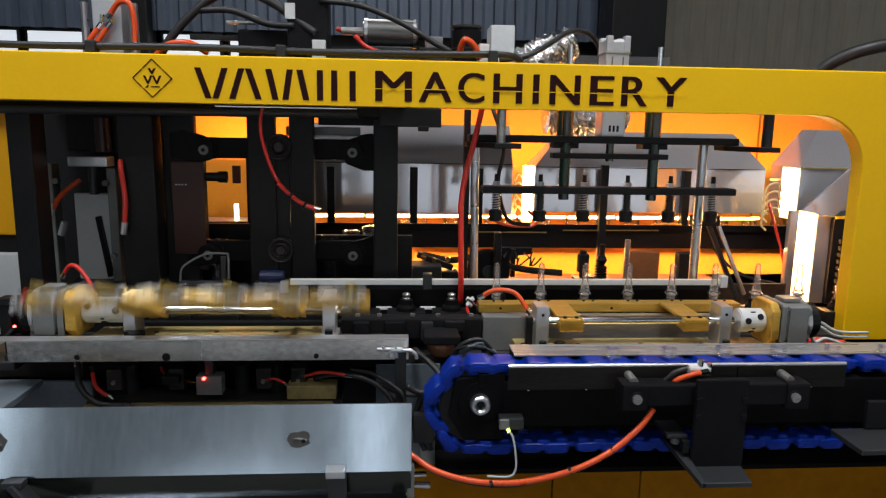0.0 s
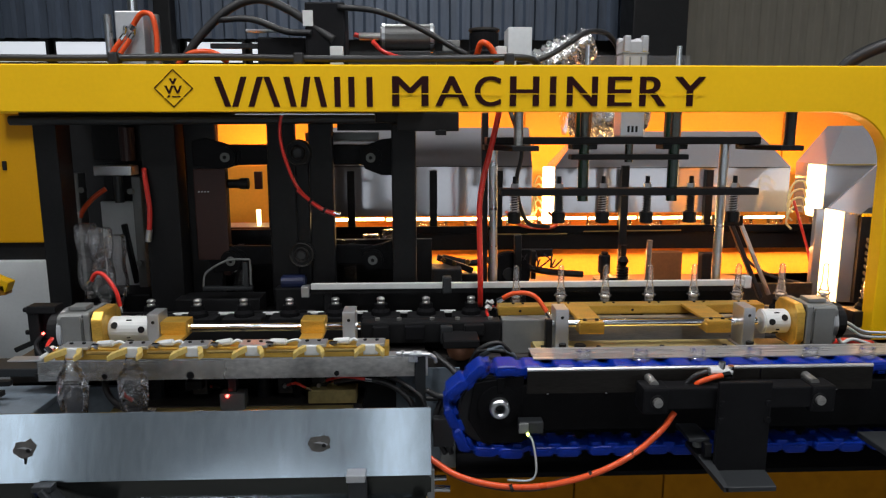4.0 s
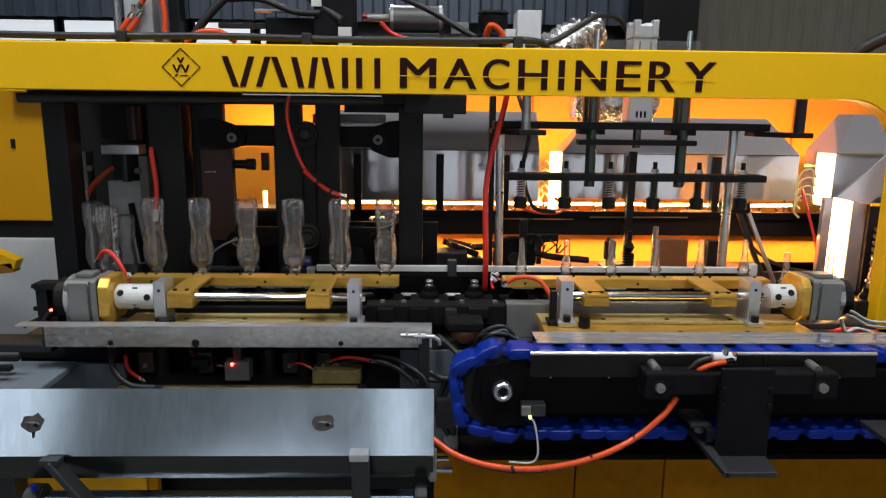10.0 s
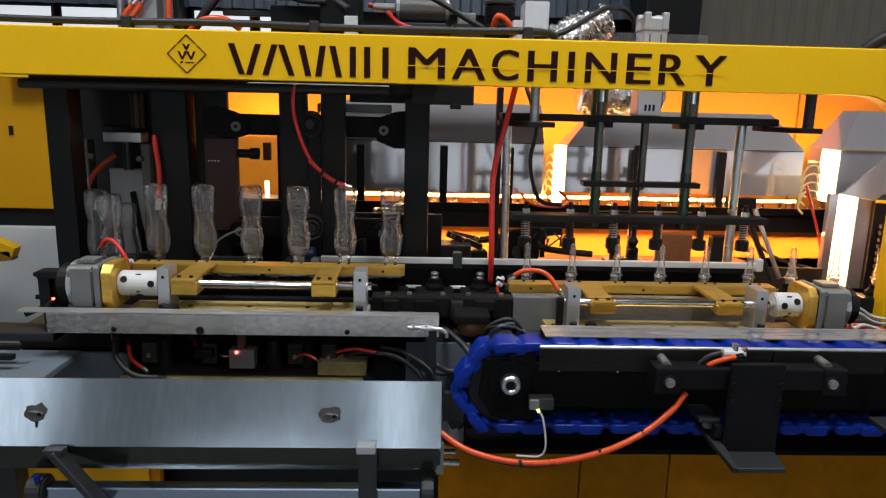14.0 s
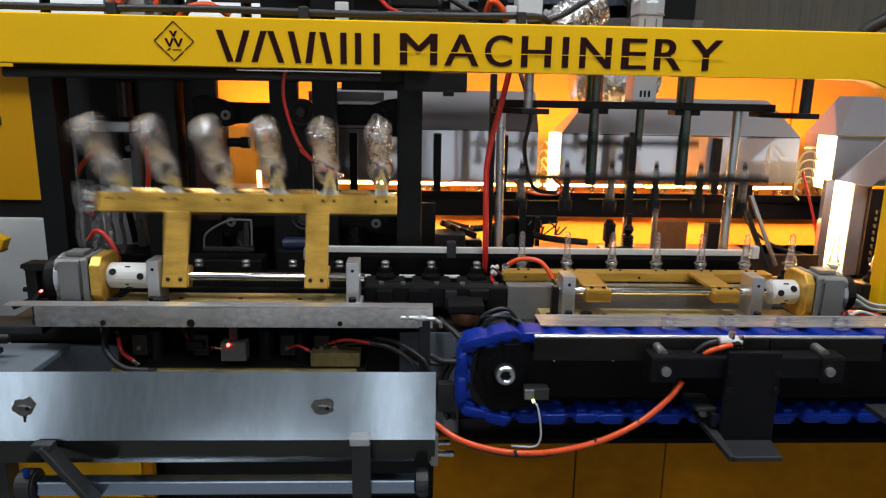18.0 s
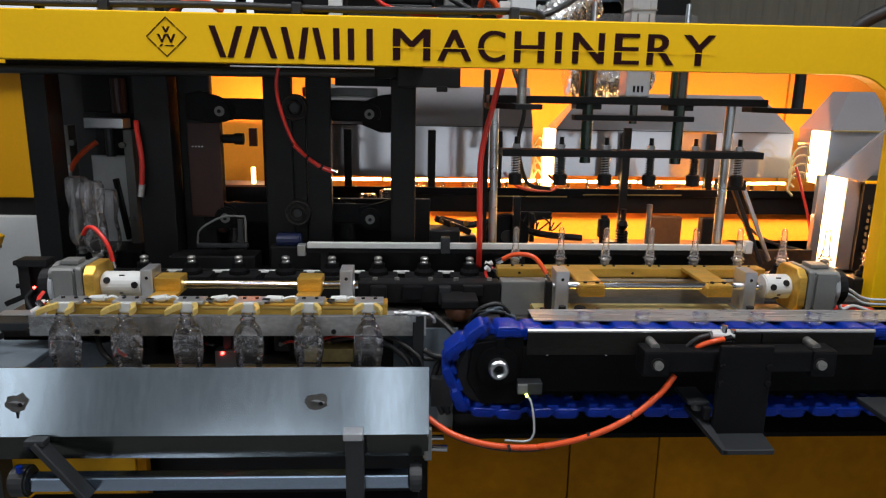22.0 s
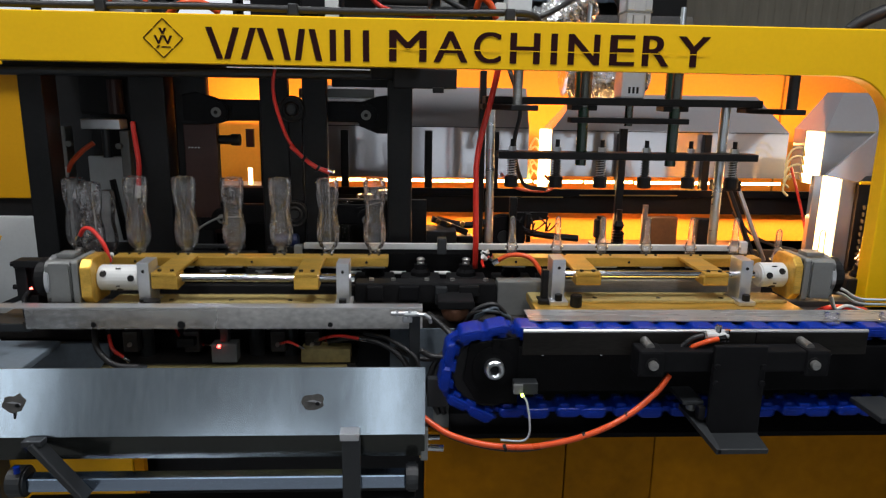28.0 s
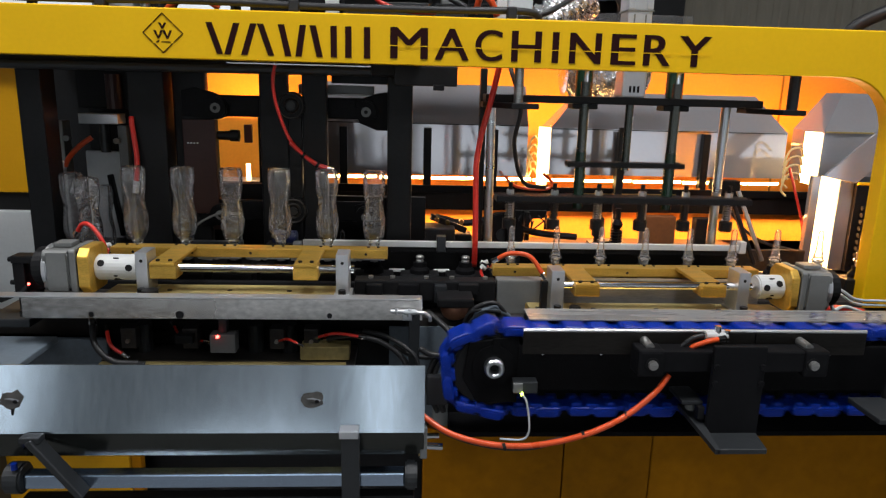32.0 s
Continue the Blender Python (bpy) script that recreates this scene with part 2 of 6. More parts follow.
LED_GREEN = glow("green_yellow_indicator", (0.75, 1.0, 0.12), 6)
LED_RED = glow("red_indicator", (1.0, 0.05, 0.04), 14)
# emission of the added panes that hoods and chute reflect
MIRROR_PANE = glow("mirrored_pane_glow", (0.85, 0.93, 1.0), 0.95)
DAY = glow("daylight_pane", (0.88, 0.93, 1.0), 0.40)

# ---- building blocks ----
BASE = {}


def thing(name, x, y, z, label, category, group="", kind=""):
    ob = new(name)
    ob.location = (x, y, z)
    BASE[ob] = Vector((x, y, z))
    return tagged(ob, label, category, group, kind)


def part(name, bm, material, parent, label="", smooth=False):
    """One mesh under a thing or a part; the bmesh is in world metres."""
    me = bpy.data.meshes.new(name)
    o = BASE[parent]
    bmesh.ops.translate(bm, verts=bm.verts, vec=-o)
    for f in bm.faces:
        f.smooth = smooth
    bm.to_mesh(me)
    bm.free()
    me.materials.append(material)
    ob = new(name, me)
    ob.parent = parent
    BASE[ob] = o
    if label:
        tagged(ob, label)
    return ob


def hinge(name, bm, material, parent, x, y, z, label=""):
    """A part with its own origin, so that it can turn on its thing."""
    ob = part(name, bm, material, parent, label)
    d = Vector((x, y, z)) - BASE[parent]
    ob.data.transform(Matrix.Translation(-d))
    ob.location = d
    BASE[ob] = Vector((x, y, z))
    return ob


def solo(name, bm, material, label, category, group="", kind="", smooth=False):
    """A thing of one mesh, its origin at the middle of its base."""
    vs = [v.co for v in bm.verts]
    o = Vector((sum(v.x for v in vs) / len(vs), sum(v.y for v in vs) / len(vs), min(v.z for v in vs)))
    me = bpy.data.meshes.new(name)
    bmesh.ops.translate(bm, verts=bm.verts, vec=-o)
    for f in bm.faces:
        f.smooth = smooth
    bm.to_mesh(me)
    bm.free()
    me.materials.append(material)
    ob = new(name, me)
    ob.location = o
    BASE[ob] = o
    return tagged(ob, label, category, group, kind)


def box(x0, x1, y0, y1, z0, z1, bevel=0.002, bm=None):
    bm = bm or bmesh.new()
    m = Matrix.LocRotScale(((x0 + x1) / 2, (y0 + y1) / 2, (z0 + z1) / 2), None, (abs(x1 - x0), abs(y1 - y0), abs(z1 - z0)))
    vs = bmesh.ops.create_cube(bm, size=1, matrix=m)["verts"]
    if bevel:
        es = list({e for v in vs for e in v.link_edges})
        bmesh.ops.bevel(bm, geom=es, offset=min(bevel, 0.3 * min(abs(x1 - x0), abs(y1 - y0), abs(z1 - z0))), segments=2, profile=0.6, affect="EDGES")
    return bm


def rod(p, q, r, seg=16, bm=None, r2=None, bevel=0.0):
    bm = bm or bmesh.new()
    p, q = Vector(p), Vector(q)
    d = q - p
    m = Matrix.Translation((p + q) / 2) @ d.to_track_quat("Z", "Y").to_matrix().to_4x4()
    vs = bmesh.ops.create_cone(bm, cap_ends=True, segments=seg, radius1=r, radius2=r if r2 is None else r2, depth=d.length, matrix=m)["verts"]
    if bevel:
        es = [e for e in {e for v in vs for e in v.link_edges} if any(len(f.verts) > 4 for f in e.link_faces)]
        bmesh.ops.bevel(bm, geom=es, offset=bevel, segments=2, affect="EDGES")
    return bm


def bar(p, q, w, t, bm=None, bevel=0.002):
    """A flat bar from p to q: w wide across x (or z), t thick."""
    bm = bm or bmesh.new()
    p, q = Vector(p), Vector(q)
    d = q - p
    m = Matrix.Translation((p + q) / 2) @ d.to_track_quat("Z", "X").to_matrix().to_4x4() @ Matrix.Diagonal((t, w, d.length, 1))
    vs = bmesh.ops.create_cube(bm, size=1, matrix=m)["verts"]
    if bevel:
        bmesh.ops.bevel(bm, geom=list({e for v in vs for e in v.link_edges}), offset=bevel, segments=1, affect="EDGES")
    return bm


def plate(points, axis, a0, a1, bm=None, bevel=0.0015):
    """A flat outline pulled along an axis ('x', 'y' or 'z') from a0 to a1."""
    bm = bm or bmesh.new()

    def place(u, v, a):
        return {"x": (a, u, v), "y": (u, a, v), "z": (u, v, a)}[axis]

    lo = [bm.verts.new(place(u, v, a0)) for u, v in points]
    hi = [bm.verts.new(place(u, v, a1)) for u, v in points]
    n = len(points)
    bm.faces.new(lo)
    bm.faces.new(hi[::-1])
    for i in range(n):
        bm.faces.new((lo[i], hi[i], hi[(i + 1) % n], lo[(i + 1) % n]))
    fs = {f for v in lo + hi for f in v.link_faces}
    bmesh.ops.recalc_face_normals(bm, faces=list(fs))
    if bevel:
        es = list({e for v in lo + hi for e in v.link_edges})
        bmesh.ops.bevel(bm, geom=es, offset=bevel, segments=1, affect="EDGES")
    return bm


def lathe(profile, x=0, y=0, z=0, seg=20, bm=None):
    """Turns (height, radius) pairs about the vertical through (x, y)."""
    bm = bm or bmesh.new()
    rings = []
    for h, r in profile:
        if r < 1e-5:
            rings.append([bm.verts.new((x, y, z + h))])
        else:
            rings.append([bm.verts.new((x + r * math.cos(math.tau * i / seg), y + r * math.sin(math.tau * i / seg), z + h)) for i in range(seg)])
    for a, b in zip(rings, rings[1:]):
        for i in range(seg):
            j = (i + 1) % seg
            if len(a) == 1:
                bm.faces.new((a[0], b[j], b[i]))
            elif len(b) == 1:
                bm.faces.new((a[i], a[j], b[0]))
            else:
                bm.faces.new((a[i], a[j], b[j], b[i]))
    return bm


def smooth_line(points, steps=6):
    """Catmull-Rom through the points."""
    pts = [Vector(p) for p in points]
    pts = [2 * pts[0] - pts[1]] + pts + [2 * pts[-1] - pts[-2]]
    out = []
    for a, b, c, d in zip(pts, pts[1:], pts[2:], pts[3:]):
        for i in range(steps):
            u = i / steps
            out.append(0.5 * (2 * b + (c - a) * u + (2 * a - 5 * b + 4 * c - d) * u * u + (3 * b - a - 3 * c + d) * u ** 3))
    return out + [pts[-2]]


def tube(points, r, seg=10, steps=6, bm=None):
    bm = bm or bmesh.new()
    line = smooth_line(points, steps)
    rings, side = [], None
    for i, p in enumerate(line):
        d = (line[min(i + 1, len(line) - 1)] - line[max(i - 1, 0)]).normalized()
        side = (side - d * side.dot(d)).normalized() if side else d.orthogonal().normalized()
        up = d.cross(side)
        rings.append([bm.verts.new(p + r * (math.cos(math.tau * k / seg) * side + math.sin(math.tau * k / seg) * up)) for k in range(seg)])
    for a, b in zip(rings, rings[1:]):
        for k in range(seg):
            bm.faces.new((a[k], a[(k + 1) % seg], b[(k + 1) % seg], b[k]))
    bm.faces.new(rings[0][::-1])
    bm.faces.new(rings[-1])
    return bm


def bolt(x, y, z, r=0.006, h=0.004, axis="y", bm=None):
    """A hexagon head with its face towards -y (or up)."""
    q = (x, y - h, z) if axis == "y" else (x, y, z + h)
    return rod((x, y, z), q, r, 6, bm)


def lathe_ring(x, y0, y1, z, r, hole):
    """A turned ring about a line along y, bored through."""
    prof = [(hole, y0), (r, y0), (r, y1 + 0.004), (r - 0.003, y1), (hole + 0.003, y1), (hole, y1 + 0.003)]
    bm, rings, n = bmesh.new(), [], 28
    for pr, py in prof:
        rings.append([bm.verts.new((x + pr * math.cos(math.tau * i / n), py, z + pr * math.sin(math.tau * i / n))) for i in range(n)])
    for a, b in zip(rings, rings[1:] + rings[:1]):
        for i in range(n):
            bm.faces.new((a[i], a[(i + 1) % n], b[(i + 1) % n], b[i]))
    bmesh.ops.recalc_face_normals(bm, faces=bm.faces)
    return bm


def slab(corners, thick, bm=None):
    """A four-cornered plate, its upper corners given, thick metres deep."""
    bm = bm or bmesh.new()
    hi = [bm.verts.new(p) for p in corners]
    lo = [bm.verts.new((p[0], p[1], p[2] - thick)) for p in corners]
    bm.faces.new(hi)
    bm.faces.new(lo[::-1])
    for i in range(4):
        bm.faces.new((hi[i], lo[i], lo[(i + 1) % 4], hi[(i + 1) % 4]))
    bmesh.ops.recalc_face_normals(bm, faces=bm.faces)
    return bm


def hose(name, points, r, material, label, group="air hoses", fittings=True):
    ob = solo(name, tube(points, r), material, label, "hose", group, smooth=True)
    if fittings:
        for a, b in ((points[0], points[1]), (points[-1], points[-2])):
            a, b = Vector(a), Vector(b)
            d = (b - a).normalized()
            part("fitting", rod(a - d * 0.008, a + d * 0.009, r * 1.18, 10), CHROME, ob, "small chrome push-in fitting")
    return ob

# ---- the hall ----
solo("floor", box(-9, 9, -7, 9, -0.1, 0, 0), CONCRETE, "bare grey concrete floor of the factory hall", "floor", kind="structure")
solo("ceiling", box(-9, 9, -7, 9, 5.2, 5.3, 0), CHARCOAL, "dark sheet roof of the factory hall", "ceiling", kind="structure")
for nm, b in (("wall_west", (-9.2, -9, -7, 9, 0, 5.2)), ("wall_east", (9, 9.2, -7, 9, 0, 5.2)), ("wall_south", (-9, 9, -7.2, -7, 0, 5.2))):
    solo(nm, box(*b, 0), LIGHTGREY, "plain grey wall of the factory hall", "wall", kind="structure")


def cladding(x0, x1, y, z0, z1, step, deep, bm=None):
    """Trapezoid ribs of a sheet wall."""
    bm = bm or bmesh.new()
    pts, x = [], x0
    while x < x1:
        for dx, dy in ((0, 0), (0.38, 0), (0.5, deep), (0.88, deep)):
            pts.append((x + dx * step, y - dy))
        x += step
    lo = [bm.verts.new((px, py, z0)) for px, py in pts]
    hi = [bm.verts.new((px, py, z1)) for px, py in pts]
    for i in range(len(pts) - 1):
        bm.faces.new((lo[i], lo[i + 1], hi[i + 1], hi[i]))
    return bm


wall = solo("wall_north", cladding(-5, 1.9, 3.6, 0, 2.02, 0.16, 0.03, cladding(-5, 1.9, 3.6, 2.22, 5.2, 0.16, 0.03)), CLADDING, "blue-grey ribbed sheet wall with a band of windows", "wall", kind="structure")
solo("wall_behind", box(-9, 9, 3.75, 3.85, 0, 5.2, 0), CHARCOAL, "dark back of the hall", "wall", kind="structure")
for i in range(7):
    wx = -4.11 + i * 0.48
    w = thing("window_%d" % (i + 1), wx + 0.22, 3.6, 2.03, "narrow bright window in the ribbed sheet wall", "window", "window band", "structure")
    part("window_frame", box(wx, wx + 0.44, 3.6, 3.64, 2.03, 2.21, 0), BLACK, w)
    part("pane", box(wx + 0.02, wx + 0.42, 3.592, 3.598, 2.05, 2.195, 0), DAY, w)
# unseen glowing panes added behind the camera for the bright metal to mirror
for i, (wx, ww, wz, wh) in enumerate(((-6.9, 0.7, 0.5, 2.7), (-5.2, 1.1, 0.5, 2.7), (-0.45, 0.45, 0.5, 2.7), (7.2, 1.2, 0.5, 2.7), (-2.6, 1.9, 0.25, 0.85), (0.2, 1.75, 0.25, 0.85), (2.2, 1.9, 0.25, 0.9), (4.3, 1.9, 0.25, 0.9))):
    w = thing("window_%d" % (i + 8), wx + ww / 2, -6.98, wz, "added glowing pane in the hall wall for metal to mirror", "window", "hall windows", "structure")
    part("window_frame", box(wx - 0.05, wx + ww + 0.05, -7.0, -6.96, wz - 0.05, wz + wh + 0.05, 0), BLACK, w)
    part("pane", box(wx, wx + ww, -6.958, -6.95, wz, wz + wh, 0), MIRROR_PANE, w)
solo("hall_column", box(-1.87, -1.75, 3.44, 3.56, 0, 5.2, 0.01), BLACK, "dark steel column beside the window band", "column", kind="structure")
# column made wider to stand for shade on the partition's left edge
solo("hall_column", box(1.45, 1.82, 2.9, 3.2, 0, 5.2, 0.01), BLACK, "dark steel hall column, widened over the partition's shaded edge", "column", kind="structure")
solo("partition", cladding(1.7, 6.0, 3.0, 0, 5.2, 0.11, 0.005), CURTAIN, "grey-brown ribbed partition wall", "wall", kind="structure")

# yellow cabinet and grey plinth behind the machine's end
cab = thing("control_cabinet", -2.0, 1.6, 0, "yellow sheet-steel cabinet on a light grey base", "cabinet")
part("body", box(-2.5, -1.605, 1.3, 1.9, 1.06, 1.66, 0.006), AMBER, cab)
part("base", box(-2.52, -1.59, 1.28, 1.92, 0.02, 0.98, 0.006), LIGHTGREY, cab, "light grey steel base")
part("joint", box(-2.49, -1.62, 1.32, 1.88, 0.98, 1.06, 0), BLACK, cab)
part("latch", box(-1.78, -1.765, 1.288, 1.3, 1.38, 1.42, 0.002), BLACK, cab, "black latch")
jack = thing("pallet_truck", -2.0, 1.0, 0.5, "yellow pallet truck handle by the cabinet", "pallet truck")
part("frame", bar((-2.1, 1.0, 1.14), (-1.63, 1.0, 0.93), 0.05, 0.045), YELLOW, jack)
part("leg", bar((-1.64, 1.0, 0.92), (-2.1, 1.0, 0.87), 0.05, 0.04), YELLOW_SHADED, jack)
part("mast", box(-2.2, -2.12, 0.96, 1.04, 0.0, 1.08), CHARCOAL, jack)

# ---- machine frame ----
frame_ob = thing("machine_frame", 0.1, 0.3, 0, "yellow welded frame of the bottle blowing machine", "machine frame")


def rounded_opening():
    bm = bmesh.new()
    # lintel with the rounded inner corner at its end, and the post below it
    pts = [(-1.75, 1.712), (-1.75, 1.596), (1.105, 1.597)]
    for a in range(0, 91, 10):
        pts.append((1.105 + 0.145 * math.sin(radians(a)), 1.452 + 0.145 * math.cos(radians(a))))
    pts += [(1.255, 0.0), (1.45, 0.0), (1.45, 1.712)]
    plate(pts, "y", 0.0, 0.05, bm, 0.003)
    return bm


part("front_frame", rounded_opening(), YELLOW, frame_ob, "bright yellow lintel and post with a rounded corner")
part("rear_rail", box(-1.75, 1.9, 1.2, 1.26, 1.62, 1.70, 0.004), YELLOW, frame_ob)
# lower covers: the conveyor's shade is mixed into their worn amber
part("base_skirt", box(0.045, 0.3965, -0.2, -0.17, 0.02, 0.725, 0.003), SKIRT, frame_ob, "worn yellow lower cover sheet with shade in its colour")
part("skirt_door", box(0.3995, 0.621, -0.2, -0.17, 0.02, 0.725, 0.003), SKIRT, frame_ob, "worn yellow lower cover sheet with shade in its colour")
part("base_skirt", box(0.6235, 1.9, -0.2, -0.17, 0.02, 0.725, 0.003), SKIRT, frame_ob, "worn yellow lower cover sheet with shade in its colour")
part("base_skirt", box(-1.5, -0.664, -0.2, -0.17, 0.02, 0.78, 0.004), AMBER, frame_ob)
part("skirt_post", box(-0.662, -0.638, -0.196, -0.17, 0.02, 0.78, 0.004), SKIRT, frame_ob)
# black sheet stands in for the deep shade beneath the tray
part("base_opening", box(-0.638, 0.045, -0.12, -0.1, 0.02, 0.95, 0), BLACK, frame_ob, "black sheet standing for shade in the opening under the tray")
part("bed", box(-1.0, 1.9, -0.10, 1.2, 0.93, 0.985, 0.004), DIRTY, frame_ob, "oily dark steel machine bed")
part("base_body", box(-1.0, 1.85, -0.09, 1.18, 0.02, 0.93, 0), BLACK, frame_ob)

# company sign cut into the lintel: plain shapes for the maker's name, the readable word in letters
sign = thing("lintel_sign", 0.13, -0.002, 1.6, "dark stencil lettering along the yellow lintel", "sign")
for x0, lean in ((-0.466, 0.012), (-0.425, -0.012), (-0.385, -0.012), (-0.345, 0.012), (-0.30, 0.008), (-0.262, -0.006), (-0.225, 0.008), (-0.183, 0.0), (-0.148, 0.0), (-0.103, 0.0)):
    pts = [(x0 - 0.0075 - lean, 1.682), (x0 + 0.0075 - lean, 1.682), (x0 + 0.0075 + lean, 1.609), (x0 - 0.0075 + lean, 1.609)]
    part("plain_bar", plate(pts, "y", -0.0015, 0.002, bevel=0), MAROON, sign)


def word(body, x0, x1, z0, z1, y, material, parent):
    cu = bpy.data.curves.new("word", "FONT")
    cu.body, cu.extrude = body, 0.001
    tmp = bpy.data.objects.new("word", cu)
    scene.collection.objects.link(tmp)
    bpy.context.view_layer.update()
    me = bpy.data.meshes.new_from_object(tmp.evaluated_get(bpy.context.evaluated_depsgraph_get()))
    bpy.data.objects.remove(tmp)
    co = np.array([v.co[:] for v in me.vertices])
    lo, hi = co.min(0), co.max(0)
    o = BASE[parent]
    for v in me.vertices:
        v.co = (x0 + 0.0022 + (v.co.x - lo[0]) / (hi[0] - lo[0]) * (x1 - x0 - 0.0044) - o.x, y - v.co.z - o.y, z0 + (v.co.y - lo[1]) / (hi[1] - lo[1]) * (z1 - z0) - o.z)
    bm = bmesh.new()
    for k, dx in enumerate((0.0, -0.0022, -0.0011, 0.0011, 0.0022)):
        n = len(bm.verts)
        bm.from_mesh(me)
        bm.verts.ensure_lookup_table()
        bmesh.ops.translate(bm, verts=bm.verts[n:], vec=(dx, 0.0001 * k, 0))
    bm.to_mesh(me)
    bm.free()
    me.materials.clear()
    me.materials.append(material)
    ob = new("lettering", me)
    ob.parent = parent
    return ob


for ch, x0, x1 in (("M", -0.047, 0.044), ("A", 0.061, 0.145), ("C", 0.160, 0.227), ("H", 0.249, 0.323), ("I", 0.350, 0.366), ("N", 0.393, 0.472), ("E", 0.497, 0.560), ("R", 0.579, 0.648), ("Y", 0.668, 0.749)):
    word(ch, x0, x1, 1.611, 1.684, -0.001, MAROON, sign)
    part("stencil_bridge", box(x0 - 0.001, x1 + 0.001, -0.0032, -0.0026, 1.6398, 1.6418, 0), YELLOW, sign)
badge = thing("maker_badge", -0.585, -0.002, 1.61, "thin dark diamond badge on the yellow lintel", "badge")
DIAMOND = ((-0.585, 1.699), (-0.539, 1.654), (-0.587, 1.609), (-0.632, 1.654))
for k in range(4):
    (ax, az), (bx, bz) = DIAMOND[k], DIAMOND[(k + 1) % 4]
    for u, v in ((0.0, 0.47), (0.53, 1.0)):
        part("edge", bar((ax + (bx - ax) * u, -0.001, az + (bz - az) * u), (ax + (bx - ax) * v, -0.001, az + (bz - az) * v), 0.0018, 0.002, bevel=0), MAROON, badge)
for cx, cz, w, h in ((-0.586, 1.6705, 0.0095, 0.0070), (-0.5965, 1.6505, 0.0112, 0.0098), (-0.5755, 1.6505, 0.0112, 0.0098)):
    pts = [(cx - w, cz + h), (cx - w + 0.0055, cz + h), (cx, cz - h + 0.006), (cx + w - 0.0055, cz + h), (cx + w, cz + h), (cx + 0.002, cz - h), (cx - 0.002, cz - h)]
    part("mark", plate(pts, "y", -0.0016, 0.001, bevel=0), MAROON, badge)
part("mark", box(-0.590, -0.569, -0.0012, 0.001, 1.6325, 1.635, 0), MAROON, badge)
part("mark", plate([(-0.604, 1.6315), (-0.598, 1.6315), (-0.594, 1.637), (-0.599, 1.637)], "y", -0.0012, 0.001, bevel=0), MAROON, badge)

# ---- oven at the back ----
oven = thing("heating_oven", 0.7, 0.9, 0.985, "grey sheet-metal preform oven with glowing quartz heaters", "oven")
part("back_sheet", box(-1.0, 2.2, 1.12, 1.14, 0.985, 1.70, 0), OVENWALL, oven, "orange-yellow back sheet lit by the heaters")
# the glow below the rail is partly this sheet's orange colour
part("low_sheet", box(-0.3, 1.9, 0.87, 0.89, 0.985, 1.16, 0), LOWWALL, oven, "inner sheet with orange heater glow in its colour")
for x in (0.46, 1.56):
    part("seam", box(x, x + 0.006, 1.114, 1.12, 1.0, 1.70, 0), YELLOW_SHADED, oven)


def hood(x0, x1, y, zb, zs, zt, back, slant0, slant1):
    """Sheet front with a sloping top; its ends may slant inwards."""
    bm = bmesh.new()
    front = [bm.verts.new(p) for p in ((x0, y, zb), (x1, y, zb), (x1, y, zs), (x0, y, zs))]
    top = [bm.verts.new(p) for p in ((x1 - slant1, y + 0.10, zt), (x0 + slant0, y + 0.10, zt))]
    rear = [bm.verts.new(p) for p in ((x1 - slant1, y + back, zt), (x0 + slant0, y + back, zt), (x1, y + back, zs), (x0, y + back, zs), (x1, y + back, zb), (x0, y + back, zb))]
    bm.faces.new(front)
    bm.faces.new((front[3], front[2], top[0], top[1]))
    bm.faces.new((top[1], top[0], rear[0], rear[1]))
    bm.faces.new((front[2], rear[2], rear[0], top[0]))
    bm.faces.new((front[3], top[1], rear[1], rear[3]))
    bm.faces.new((front[1], rear[4], rear[2], front[2]))
    bm.faces.new((front[0], front[3], rear[3], rear[5]))
    bmesh.ops.recalc_face_normals(bm, faces=bm.faces)
    return bm


part("front_hood", hood(0.525, 1.415, 0.77, 1.245, 1.415, 1.545, 0.16, 0.12, 0.09), PANEL, oven, "plain grey sheet hood")
part("front_hood", hood(-0.355, 0.44, 0.77, 1.236, 1.42, 1.56, 0.16, 0.0, 0.0), PANEL, oven, "plain grey sheet hood")
part("hood_seam", box(0.53, 1.41, 0.766, 0.7695, 1.4105, 1.4135, 0), BLACK, oven)
part("hood_seam", box(-0.355, 0.44, 0.766, 0.7695, 1.4175, 1.4205, 0), BLACK, oven)
part("rail", box(-0.75, 1.52, 0.70, 0.86, 1.118, 1.185, 0.004), BLACK, oven, "black rail below the heaters")
part("rail_lip", box(-0.75, 1.52, 0.694, 0.702, 1.180, 1.207, 0.002), BLACK_GLOSS, oven)
part("bead_row", rod((0.30, 0.690, 1.178), (0.56, 0.690, 1.178), 0.0022, 6), BRASS, oven, "thin brass beading")
part("bead_row", rod((0.62, 0.690, 1.186), (0.98, 0.690, 1.188), 0.0022, 6), BRASS, oven, "thin brass beading")
for k in range(11):
    part("bead", rod((0.954 + 0.0105 * k, 0.685, 1.212 + 0.0008 * (k % 3)), (0.954 + 0.0105 * k, 0.677, 1.212 + 0.0008 * (k % 3)), 0.0036, 8), BRASS, oven, "brass terminal bead")
part("lead_loop", tube([(0.353, 0.70, 1.245), (0.372, 0.69, 1.220), (0.405, 0.688, 1.206), (0.458, 0.688, 1.200), (0.505, 0.69, 1.203), (0.525, 0.70, 1.222), (0.50, 0.74, 1.25)], 0.0055, 8), HOSE, oven, "orange heater lead loop")
